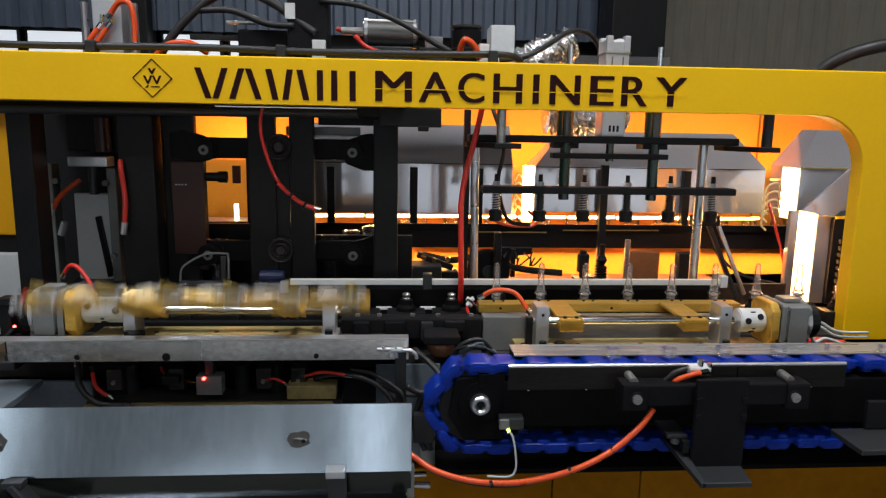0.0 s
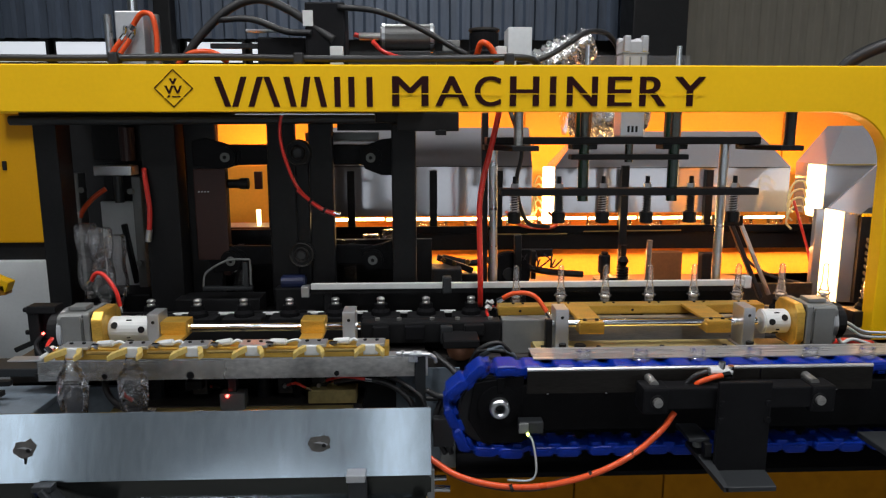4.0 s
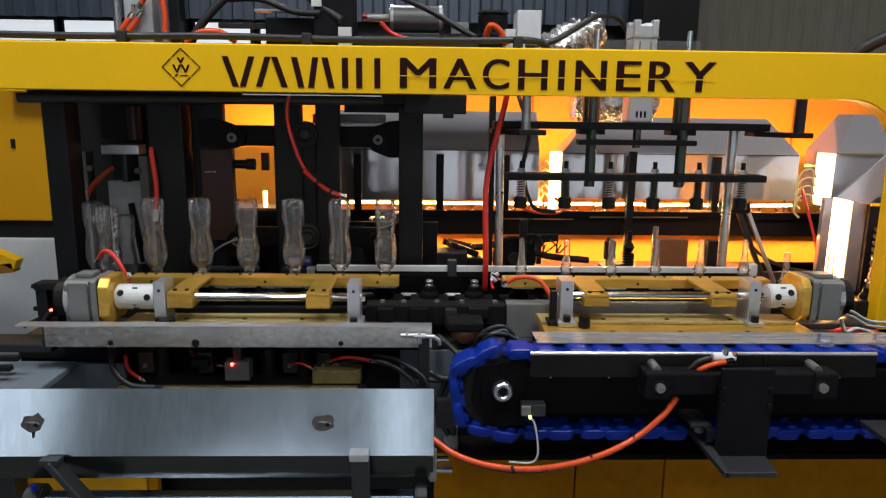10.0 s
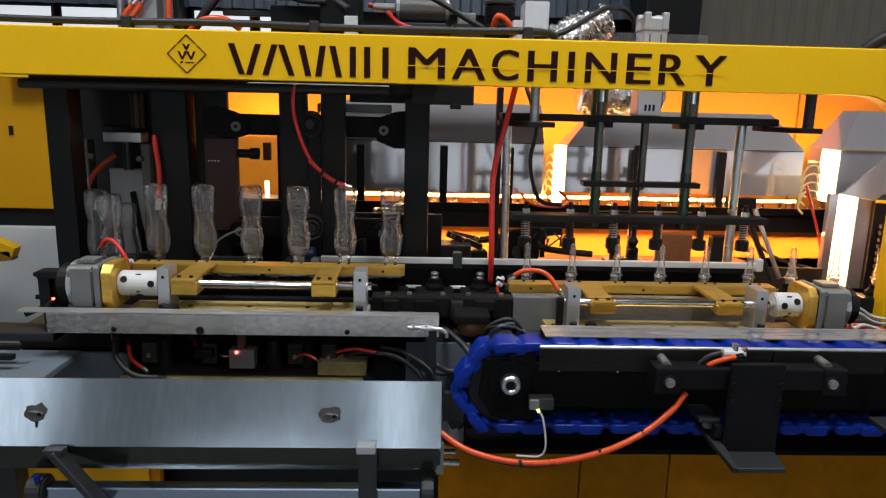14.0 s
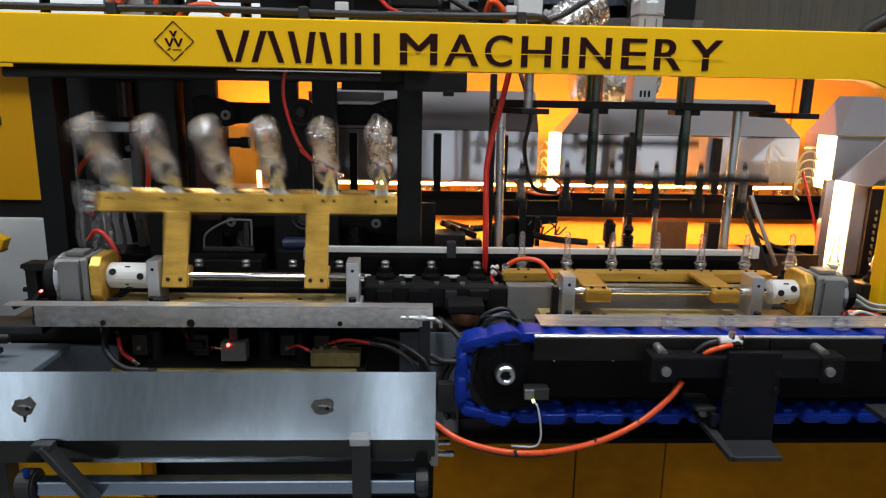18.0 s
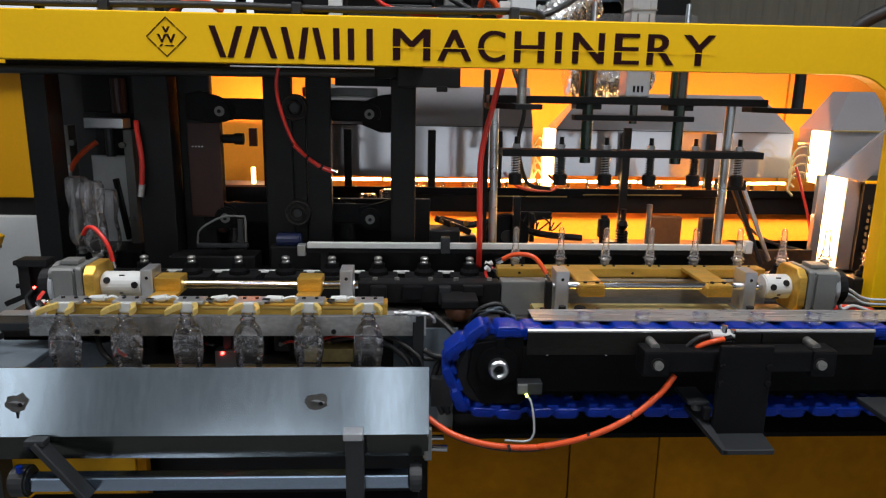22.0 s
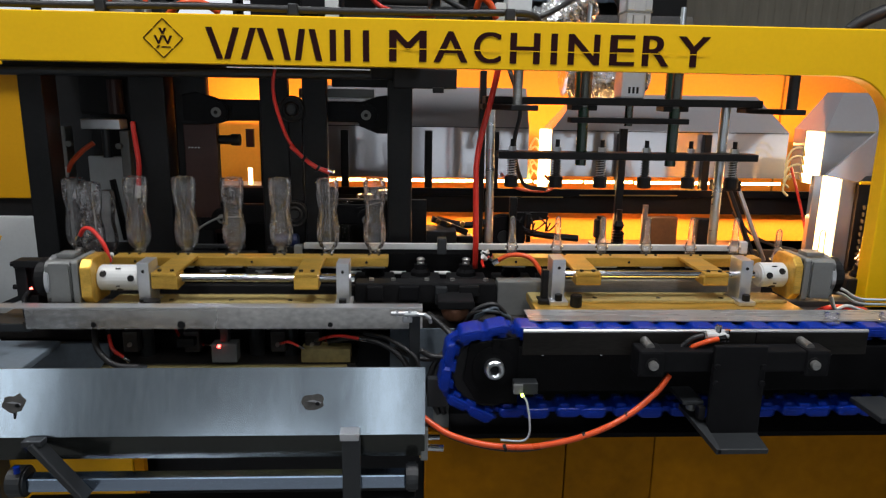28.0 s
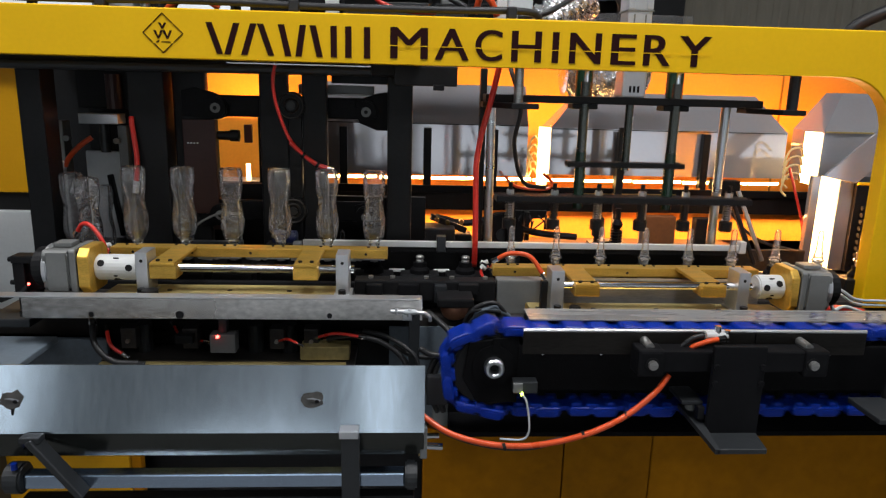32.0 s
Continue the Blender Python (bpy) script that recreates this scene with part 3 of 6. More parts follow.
for i in range(9):
    x = -0.29 + i * 0.19
    part("heater_tube", rod((x, 0.78, 1.222), (x + 0.18, 0.78, 1.224), 0.005, 8), LAMP_HOT, oven, "glowing quartz tube")
for x in (-0.24, 0.06, 0.30, 0.765, 1.083):
    part("strut", box(x, x + 0.027, 0.735, 0.762, 1.19, 1.405, 0.002), BLACK, oven)
part("heater_bank", box(0.488, 0.524, 0.80, 0.82, 1.20, 1.415, 0.004), LAMP_END, oven, "white-hot end of the heater bank")
for k in range(5):
    z = 1.21 + 0.03 * k
    part("lead", tube([(0.489, 0.812, z + 0.03), (0.470, 0.808, z + 0.05), (0.450, 0.806, z + 0.02 * (k % 2)), (0.44 + 0.008 * k, 0.806, z - 0.04)], 0.0042, 6), LEAD, oven, "yellow heater lead")
# the oven's far end, with two hoods and open heater ends
part("end_hood", hood(1.486, 2.1, 0.66, 1.24, 1.428, 1.565, 0.2, 0.11, 0), PANEL, oven, "grey sheet hood")
part("end_heater", box(1.478, 1.485, 0.665, 0.765, 1.235, 1.424, 0.002), LAMP_END, oven, "white-hot end of the heater bank")
for k in range(4):
    z = 1.25 + 0.03 * k
    part("lead", tube([(1.42, 0.66, z), (1.395, 0.64, z + 0.03), (1.365, 0.65, z + 0.02), (1.355, 0.66, z - 0.03), (1.375, 0.66, z - 0.055)], 0.004, 6), LEAD, oven, "yellow heater lead")
part("lead", tube([(1.37, 0.65, 1.30), (1.385, 0.62, 1.22), (1.40, 0.58, 1.12), (1.41, 0.55, 1.02)], 0.005, 6), REDHOSE, oven, "red heater lead")
part("lead", tube([(1.10, 0.50, 1.16), (1.15, 0.48, 1.10), (1.22, 0.46, 1.06), (1.30, 0.44, 1.045)], 0.005, 6), RUBBER, oven, "black heater cable")
door = thing("oven_end_door", 1.4, 0.39, 0.985, "grey sheet oven end with a white-hot heater slot", "oven end")
part("side_sheet", box(1.302, 1.33, 0.39, 0.41, 0.99, 1.30, 0.002), PANEL, door)
part("heater_slot", box(1.332, 1.39, 0.395, 0.41, 0.99, 1.298, 0.003), LAMP_END, door, "white-hot heater slot")
part("slot_back", box(1.33, 1.392, 0.411, 0.418, 0.99, 1.30, 0), BLACK, door)
part("cover", box(1.392, 1.44, 0.385, 0.41, 0.99, 1.292, 0.002), PANEL, door)
# light along the hood edge drawn as a strip of brass colour
part("hood_lip", box(1.49, 2.1, 0.652, 0.659, 1.424, 1.43, 0.001), BRASS, oven, "brass-coloured strip standing for the lit hood edge")
part("sloping_cover", plate([(1.318, 1.303), (1.43, 1.283), (1.75, 1.585), (1.62, 1.585)], "y", 0.36, 0.37), PANEL, door, "bright sloping sheet cover")
part("edge_strip", bar((1.43, 0.355, 1.283), (1.75, 0.355, 1.283), 0.006, 0.01), YELLOW, door)
part("inner_box", box(1.44, 1.9, 0.37, 0.6, 0.99, 1.278, 0.002), BLACK, door)
for k in range(8):
    part("coil", rod((1.455, 0.352, 1.05 + 0.022 * k), (1.50, 0.352, 1.056 + 0.022 * k), 0.008, 8), BLACK, door, "dark spring coil")

# ---- mould clamp behind the transfer line ----
clamp = thing("mould_clamp", -0.4, 0.3, 0.985, "black toggle clamp that closes the blow moulds", "mould clamp")
part("top_rail", box(-1.08, 0.03, 0.2, 0.28, 1.572, 1.61, 0.004), BLACK, clamp)
part("top_bracket", box(-0.04, 0.13, 0.15, 0.22, 1.548, 1.60, 0.004), BLACK, clamp)
part("bracket_foot", box(0.065, 0.095, 0.14, 0.16, 1.537, 1.552, 0.003), BLACK, clamp)
part("tie_rod", rod((-1.08, 0.16, 1.578), (-0.1, 0.16, 1.582), 0.013, 12), CHARCOAL, clamp)
part("light_strip", box(-0.47, -0.10, 0.12, 0.13, 1.592, 1.595, 0), LIGHTGREY, clamp, "thin pale strip under the lintel")
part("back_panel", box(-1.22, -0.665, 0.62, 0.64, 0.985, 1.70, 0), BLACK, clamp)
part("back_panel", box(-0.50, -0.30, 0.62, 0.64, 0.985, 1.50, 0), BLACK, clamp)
# unseen plate added over the moulds to keep overhead light out
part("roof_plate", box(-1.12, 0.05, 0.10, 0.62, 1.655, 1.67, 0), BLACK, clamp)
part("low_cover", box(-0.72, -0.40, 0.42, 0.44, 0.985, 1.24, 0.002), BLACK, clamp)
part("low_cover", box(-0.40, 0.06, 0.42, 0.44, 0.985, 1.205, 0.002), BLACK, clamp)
part("low_block", box(-0.68, -0.44, 0.17, 0.26, 0.985, 1.075, 0.004), BLACK, clamp)
part("low_block", box(-0.40, -0.08, 0.19, 0.26, 0.985, 1.10, 0.004), BLACK, clamp)
part("jaw_plate", box(-0.30, -0.09, 0.30, 0.32, 1.165, 1.19, 0.002), CHARCOAL, clamp)
part("jaw_plate", box(-0.32, -0.10, 0.33, 0.345, 1.52, 1.545, 0.002), MOTOR, clamp)
# dark plate added to stand for shade in the gap above the hood
part("shade_plate", box(-0.225, -0.06, 0.34, 0.345, 1.55, 1.64, 0), BLACK, clamp)
part("thin_edge", box(-0.32, -0.10, 0.31, 0.33, 1.516, 1.52, 0), LIGHTGREY, clamp)
part("tray_wire", tube([(-0.60, 0.18, 1.11), (-0.59, 0.18, 1.15), (-0.53, 0.18, 1.185), (-0.475, 0.18, 1.188), (-0.465, 0.18, 1.18), (-0.465, 0.18, 1.115)], 0.003, 6), MOTOR, clamp)
part("tray_stem", box(-0.485, -0.472, 0.175, 0.185, 1.11, 1.18, 0.001), CHARCOAL, clamp)
part("tray_bar", box(-0.60, -0.46, 0.17, 0.19, 1.10, 1.11, 0.002), CHARCOAL, clamp)
part("blue_motor", rod((-0.385, 0.22, 1.112), (-0.315, 0.22, 1.112), 0.022, 16, bevel=0.004), NAVY, clamp, "dark blue motor drum")
CROSS = hinge("crosshead", box(-0.297, -0.228, 0.235, 0.27, 1.03, 1.64, 0.006), BLACK, clamp, -0.33, 0.33, 1.33)
part("spine", box(-0.415, -0.336, 0.235, 0.27, 1.03, 1.64, 0.006), BLACK, CROSS)
part("web", box(-0.340, -0.300, 0.245, 0.265, 1.03, 1.50, 0.004), BLACK, CROSS)
for hz in (1.486, 1.19):
    part("hub", rod((-0.325, 0.245, hz), (-0.325, 0.225, hz), 0.038, 28, bevel=0.004), BLACK, CROSS, "round toggle hub")
    part("hub_ring", lathe_ring(-0.325, 0.226, 0.221, hz, 0.036, 0.031), DIRTY, CROSS, "worn steel ring")
    part("hub_ring", lathe_ring(-0.325, 0.226, 0.219, hz, 0.022, 0.016), DIRTY, CROSS, "worn steel ring")
    part("hub_cap", rod((-0.325, 0.221, hz), (-0.325, 0.218, hz), 0.012, 16), CHARCOAL, CROSS)


def pivot(x, hz, parent):
    part("lug", lathe_y(x, 0.275, hz, 0.032), BLACK_GLOSS, parent)
    part("pin", rod((x, 0.262, hz), (x, 0.256, hz), 0.014, 16, bevel=0.002), MOTOR, parent, "worn steel pivot pin")
    part("pin_bore", rod((x, 0.2555, hz), (x, 0.2545, hz), 0.006, 6), BLACK, parent)


def lathe_y(x, y, z, r):
    return rod((x, y + 0.02, z), (x, y - 0.013, z), r, 20, bevel=0.004)


PLATEN_A = hinge("mould_platen", box(-0.665, -0.572, 0.28, 0.312, 1.03, 1.60, 0.006), BLACK, clamp, -0.61, 0.38, 1.03, "black mould platen")
part("mould_half", box(-0.640, -0.548, 0.272, 0.279, 1.17, 1.44, 0.003), REDBROWN, PLATEN_A, "red-brown steel mould half")
part("mould_edge", box(-0.571, -0.549, 0.282, 0.312, 1.12, 1.50, 0.003), REDBROWN, PLATEN_A)
part("column", box(-0.765, -0.668, 0.22, 0.30, 0.99, 1.57, 0.004), BLACK, PLATEN_A)
part("spigot", rod((-0.548, 0.30, 1.395), (-0.50, 0.30, 1.395), 0.013, 14), BLACK, PLATEN_A)
part("spigot_head", rod((-0.512, 0.30, 1.395), (-0.488, 0.30, 1.395), 0.017, 14), BLACK, PLATEN_A)
part("shoulder", plate([(-0.64, 1.52), (-0.60, 1.53), (-0.55, 1.515), (-0.50, 1.49), (-0.51, 1.45), (-0.57, 1.44), (-0.64, 1.45)], "y", 0.276, 0.298), BLACK_GLOSS, PLATEN_A)
part("shoulder", plate([(-0.62, 1.20), (-0.58, 1.225), (-0.55, 1.215), (-0.50, 1.19), (-0.51, 1.14), (-0.60, 1.13)], "y", 0.276, 0.298), BLACK_GLOSS, PLATEN_A)
for k in range(4):
    part("dot", box(-0.628 + 0.009 * k, -0.624 + 0.009 * k, 0.270, 0.272, 1.372, 1.375, 0), LIGHTGREY, PLATEN_A)
for hz in (1.474, 1.168):
    pivot(-0.542, hz, PLATEN_A)
part("side_plate", box(-0.872, -0.845, 0.40, 0.43, 1.04, 1.41, 0.003), MOTOR, PLATEN_A, "grey cylinder side plate")
part("cylinder_body", box(-0.985, -0.876, 0.43, 0.45, 1.05, 1.33, 0.003), LIGHTGREY, PLATEN_A, "pale metal cylinder body")
part("link", bar((-0.912, 0.42, 1.26), (-0.885, 0.42, 1.07), 0.026, 0.012), BLACK, PLATEN_A)
part("knob", rod((-0.872, 0.40, 1.365), (-0.872, 0.385, 1.365), 0.009, 12), MOTOR, PLATEN_A, "steel screw knob")
part("knob", rod((-0.862, 0.40, 1.14), (-0.862, 0.385, 1.14), 0.009, 12), MOTOR, PLATEN_A, "steel screw knob")
part("hose", tube([(-0.757, 0.215, 1.445), (-0.753, 0.206, 1.42), (-0.749, 0.205, 1.38), (-0.746, 0.205, 1.33), (-0.752, 0.205, 1.268)], 0.007, 10), REDHOSE, PLATEN_A, "red air hose")
part("fitting", rod((-0.751, 0.205, 1.272), (-0.757, 0.205, 1.238), 0.009, 10), ALU, PLATEN_A)
COLUMN = hinge("column", box(-1.035, -0.972, 0.18, 0.26, 0.985, 1.572, 0.004), BLACK, clamp, -1.0, 0.22, 0.985)
part("side_plate", box(-1.062, -1.036, 0.41, 0.46, 1.04, 1.42, 0.003), MOTOR, COLUMN, "grey cylinder side plate")
part("knob", rod((-1.02, 0.41, 1.37), (-1.02, 0.39, 1.37), 0.009, 12), MOTOR, COLUMN, "steel screw knob")
part("hose", tube([(-0.94, 0.38, 1.375), (-0.972, 0.37, 1.35), (-1.0, 0.36, 1.318), (-1.016, 0.36, 1.29)], 0.0075, 10), HOSE, COLUMN, "orange-red air hose")
part("fitting", rod((-1.02, 0.36, 1.305), (-1.027, 0.36, 1.265), 0.011, 10), ALU, COLUMN)
part("fitting", rod((-0.985, 0.36, 1.25), (-1.0, 0.36, 1.21), 0.010, 10), ALU, COLUMN)
PLATEN_B = hinge("mould_platen", box(-0.058, 0.012, 0.20, 0.28, 0.99, 1.572, 0.006), BLACK, clamp, -0.07, 0.38, 1.03, "black mould platen")
part("shoulder", plate([(-0.155, 1.50), (-0.14, 1.44), (-0.09, 1.42), (-0.05, 1.42), (-0.05, 1.53), (-0.09, 1.525)], "y", 0.276, 0.30), BLACK_GLOSS, PLATEN_B)
part("shoulder", plate([(-0.155, 1.20), (-0.14, 1.14), (-0.05, 1.13), (-0.05, 1.23), (-0.09, 1.215)], "y", 0.276, 0.30), BLACK_GLOSS, PLATEN_B)
for hz in (1.472, 1.168):
    pivot(-0.12, hz, PLATEN_B)
LINKS = []
for bx, hz in ((-0.542, 1.48), (-0.542, 1.18), (-0.12, 1.48), (-0.12, 1.18)):
    bm = box(min(bx, -0.33), max(bx, -0.33), 0.280, 0.297, hz - 0.030, hz + 0.030, 0.008)
    LINKS.append((hinge("toggle_link", bm, BLACK_GLOSS, clamp, bx, 0.287, hz), bx, hz))

# stretch cylinder at the clamp's end
st = thing("stretch_cylinder", -0.93, 0.45, 0.985, "black stretch cylinder with a pale yoke plate", "cylinder unit")
part("yoke", box(-0.965, -0.852, 0.36, 0.42, 1.416, 1.446, 0.003), ALU, st, "pale metal yoke plate")
part("piston", rod((-0.91, 0.40, 1.33), (-0.91, 0.40, 1.416), 0.014, 14), CHARCOAL, st)
part("head", box(-0.98, -0.80, 0.40, 0.52, 1.46, 1.65, 0.004), BLACK, st)
part("rust_tube", rod((-0.865, 0.38, 1.46), (-0.865, 0.38, 1.56), 0.022, 16), REDBROWN, st)
part("foot", box(-1.0, -0.80, 0.30, 0.50, 0.985, 1.06, 0.006), BLACK, st)
part("base", box(-0.98, -0.79, 0.46, 0.5, 1.06, 1.46, 0.003), BLACK, st)
hose("air_hose", [(-0.745, -0.03, 1.10), (-0.755, -0.03, 1.15), (-0.785, -0.02, 1.188), (-0.81, -0.01, 1.19), (-0.83, 0.0, 1.165)], 0.0055, REDHOSE, "red air hose looping over the turning arm's motor")
hose("air_hose", [(-0.350, 0.15, 1.60), (-0.359, 0.15, 1.553), (-0.353, 0.15, 1.495), (-0.326, 0.15, 1.413), (-0.293, 0.15, 1.368), (-0.248, 0.15, 1.335), (-0.210, 0.15, 1.323)], 0.0048, REDHOSE, "thin red air hose drooping in front of the clamp")
hose("air_hose", [(-0.318, 0.146, 1.390), (-0.290, 0.145, 1.364), (-0.255, 0.146, 1.336), (-0.214, 0.148, 1.318)], 0.0045, REDHOSE, "second thin red air hose tied to the first", fittings=False)
for x, z in ((-0.282, 1.357), (-0.245, 1.331)):
    solo("cable_tie", rod((x - 0.003, 0.148, z + 0.002), (x + 0.003, 0.148, z - 0.002), 0.0098, 12), BLACK, "black tie round the two red hoses", "cable tie", "cable ties")
ledge = thing("oven_ledge", -0.62, 0.92, 0.985, "pale ledge with a small lit bulb behind the clamp", "ledge")
part("shelf", box(-0.80, -0.50, 0.86, 0.98, 1.175, 1.187, 0.002), LIGHTGREY, ledge)
part("support", box(-0.80, -0.50, 0.88, 0.90, 0.985, 1.175, 0.002), BLACK, ledge)
part("bulb", rod((-0.595, 0.88, 1.19), (-0.595, 0.88, 1.25), 0.008, 10), LAMP_END, ledge, "small glowing bulb")
part("switch", box(-0.63, -0.60, 0.98, 1.0, 1.32, 1.39, 0.002), REDBROWN, ledge, "dark red switch box")

# ---- preform press over the loading line ----
press_frame = thing("press_frame", 0.6, 0.2, 0.985, "black plates and bright columns that carry the preform press", "press frame")
part("top_plate", box(0.205, 0.965, 0.12, 0.20, 1.512, 1.532, 0.003), BLACK, press_frame)
part("end_plate", plate([(0.20, 0.20), (0.20, 0.14), (0.26, 0.02), (0.33, 0.02), (0.33, 0.06), (0.27, 0.20)], "z", 1.497, 1.511), BLACK, press_frame)
part("end_plate", plate([(0.93, 0.20), (0.93, 0.14), (0.97, 0.02), (1.03, 0.02), (1.03, 0.06), (0.99, 0.20)], "z", 1.497, 1.511), BLACK, press_frame)
part("hanger", rod((0.280, 0.05, 1.511), (0.280, 0.05, 1.60), 0.012, 16), STEEL_OLD, press_frame)
part("hanger", rod((1.005, 0.05, 1.511), (1.005, 0.05, 1.60), 0.014, 16), CHARCOAL, press_frame)
part("column", rod((0.235, 0.18, 0.985), (0.228, 0.18, 1.512), 0.012, 18), STEEL, press_frame, "bright steel column")
part("column", rod((0.890, 0.18, 0.985), (0.890, 0.18, 1.512), 0.013, 18), STEEL, press_frame, "bright steel column")
part("black_post", box(0.199, 0.217, 0.20, 0.23, 0.985, 1.60, 0.003), BLACK, press_frame)
part("stay", bar((0.945, 0.24, 1.29), (1.05, 0.22, 1.05), 0.03, 0.012), CHARCOAL, press_frame)
part("stay", bar((0.975, 0.24, 1.29), (1.075, 0.22, 1.06), 0.012, 0.012), STEEL, press_frame)
part("stay_block", box(0.90, 0.98, 0.22, 0.26, 1.27, 1.30, 0.003), BLACK, press_frame)
part("cylinder", box(0.570, 0.636, 0.12, 0.19, 1.532, 1.79, 0.006), ALU, press_frame, "pale aluminium pneumatic cylinder")
part("cylinder_cap", box(0.567, 0.639, 0.117, 0.193, 1.752, 1.757, 0.002), MOTOR, press_frame)
for x in (0.570, 0.618):
    for y in (0.116, 0.176):
        part("corner_post", box(x, x + 0.018, y, y + 0.018, 1.757, 1.800, 0.003), ALU, press_frame)
for x in (0.592, 0.603, 0.614):
    part("port", box(x - 0.003, x + 0.003, 0.1185, 0.1205, 1.545, 1.562, 0.001), BLACK, press_frame)
for x in (0.588, 0.618):
    part("groove", box(x - 0.002, x + 0.002, 0.1188, 0.1203, 1.60, 1.745, 0), MOTOR, press_frame)
for x in (0.4765, 0.729):
    part("bush", box(x - 0.035, x + 0.035, 0.13, 0.19, 1.498, 1.513, 0.003), BLACK, press_frame)
    part("guide", rod((x, 0.16, 1.532), (x, 0.16, 1.63), 0.023, 16), GREEN, press_frame, "dark green guide sleeve")
PRESS = thing("preform_press", 0.6, 0.14, 1.37, "black press bar with six spring-loaded plungers", "press")
part("press_bar", box(0.243, 0.96, 0.10, 0.16, 1.373, 1.392, 0.003), BLACK, PRESS)
part("yoke_bar", box(0.437, 0.765, 0.12, 0.16, 1.470, 1.485, 0.003), BLACK, PRESS)
for x in (0.4765, 0.729):
    part("rod", rod((x, 0.14, 1.355), (x, 0.14, 1.512), 0.015, 16), GREEN, PRESS, "dark green guide rod")
    part("thin_rod", rod((x, 0.14, 1.49), (x, 0.14, 1.70), 0.0135, 16), ROD_DARK, PRESS, "dark oiled guide rod")
    part("rod_end", rod((x, 0.14, 1.70), (x, 0.14, 1.775), 0.007, 12), CHROME, PRESS)
part("piston", rod((0.602, 0.14, 1.463), (0.602, 0.14, 1.66), 0.011, 16), ROD_DARK, PRESS, "dark oiled piston rod")
for i in range(6):
    x = 0.284 + 0.124 * i
    pl = part("plunger", rod((x, 0.13, 1.31), (x, 0.13, 1.40), 0.008, 12), CHARCOAL, PRESS)
    part("nut", rod((x, 0.13, 1.393), (x, 0.13, 1.405), 0.011, 6), ALU, pl)
    part("tip", rod((x, 0.13, 1.40), (x, 0.13, 1.425), 0.006, 10), BLACK, pl)
    part("cup", rod((x, 0.13, 1.295), (x, 0.13, 1.325), 0.019, 16, bevel=0.002), BLACK, pl)
    helix = [(x + 0.012 * math.cos(a * 1.05), 0.13 + 0.012 * math.sin(a * 1.05), 1.325 + 0.048 * a / 42) for a in range(43)]
    part("spring", tube(helix, 0.0018, 5, 1), ALU if i in (0, 2, 5) else CHARCOAL, pl, "coil spring")
hose("air_hose", [(0.240, 0.11, 1.62), (0.214, 0.10, 1.505), (0.196, 0.10, 1.433), (0.185, 0.10, 1.361), (0.184, 0.10, 1.302), (0.188, 0.10, 1.146), (0.19, 0.12, 1.06)], 0.008, REDHOSE, "thick orange-red hose hanging beside the press column", fittings=False)
hose("air_hose", [(0.27, 0.14, 1.6), (0.30, 0.12, 1.5), (0.29, 0.14, 1.40), (0.33, 0.2, 1.29), (0.40, 0.22, 1.27)], 0.006, RUBBER, "thin black cable by the press", fittings=False)

# rear machinery seen through the glow
rear = thing("rear_drive", 0.5, 0.6, 0.985, "dark springs, pulleys and brackets under the oven rail", "drive")
part("post", rod((0.661, 0.55, 0.985), (0.661, 0.55, 1.135), 0.012, 12), BLACK, rear)
part("collar", rod((0.661, 0.55, 1.06), (0.661, 0.55, 1.125), 0.021, 14, bevel=0.003), BLACK, rear)
part("spring_post", rod((0.724, 0.54, 0.985), (0.724, 0.54, 1.16), 0.010, 12), BLACK, rear)
helix = [(0.724 + 0.019 * math.cos(a * 0.9), 0.54 + 0.019 * math.sin(a * 0.9), 1.0 + 0.085 * a / 60) for a in range(61)]
part("spring", tube(helix, 0.004, 5, 1), BLACK_GLOSS, rear, "black coil spring")
part("ball", lathe([(-0.02, 0.0), (-0.016, 0.012), (0.0, 0.02), (0.016, 0.012), (0.02, 0.0)], 0.724, 0.54, 1.105, 14), BLACK_GLOSS, rear)
part("foot", box(0.631, 0.756, 0.5, 0.58, 1.028, 1.04, 0.002), BLACK, rear)
part("foot", box(0.656, 0.691, 0.5, 0.58, 1.04, 1.052, 0.002), BLACK, rear)
part("long_post", box(0.725, 0.751, 0.595, 0.615, 0.987, 1.43, 0.003), BLACK, rear)
part("hanger", box(0.343, 0.368, 0.52, 0.545, 0.99, 1.20, 0.003), BLACK, rear)
part("rod", rod((0.825, 0.58, 0.985), (0.828, 0.58, 1.17), 0.010, 12), STEEL_OLD, rear, "stained steel rod")
# box colour includes the orange light that falls on it
part("sleeve", box(0.858, 0.972, 0.64, 0.68, 0.99, 1.115, 0.003), LIT_BROWN, rear, "brown sheet box with orange oven light in its colour")
part("end_plate", box(0.985, 1.04, 0.50, 0.54, 0.99, 1.135, 0.004), BLACK, rear)
part("screw", rod((0.97, 0.50, 1.02), (1.0, 0.50, 1.02), 0.006, 10), STEEL_OLD, rear)
part("pulley", rod((0.33, 0.55, 1.06), (0.33, 0.59, 1.06), 0.075, 28, bevel=0.004), BLACK_GLOSS, rear)
part("pulley_hub", rod((0.33, 0.545, 1.06), (0.33, 0.55, 1.06), 0.022, 18), CHARCOAL, rear)
# dark plate added to hide the bed where the heaters overlight it
part("shade_plate", box(1.0, 1.30, 0.37, 0.38, 0.987, 1.06, 0.003), DIRTY, rear)
part("belt", tube([(0.10, 0.6, 1.11), (0.2, 0.6, 1.09), (0.3, 0.6, 1.10), (0.45, 0.6, 1.06), (0.6, 0.6, 1.045)], 0.012, 8), BLACK, rear)
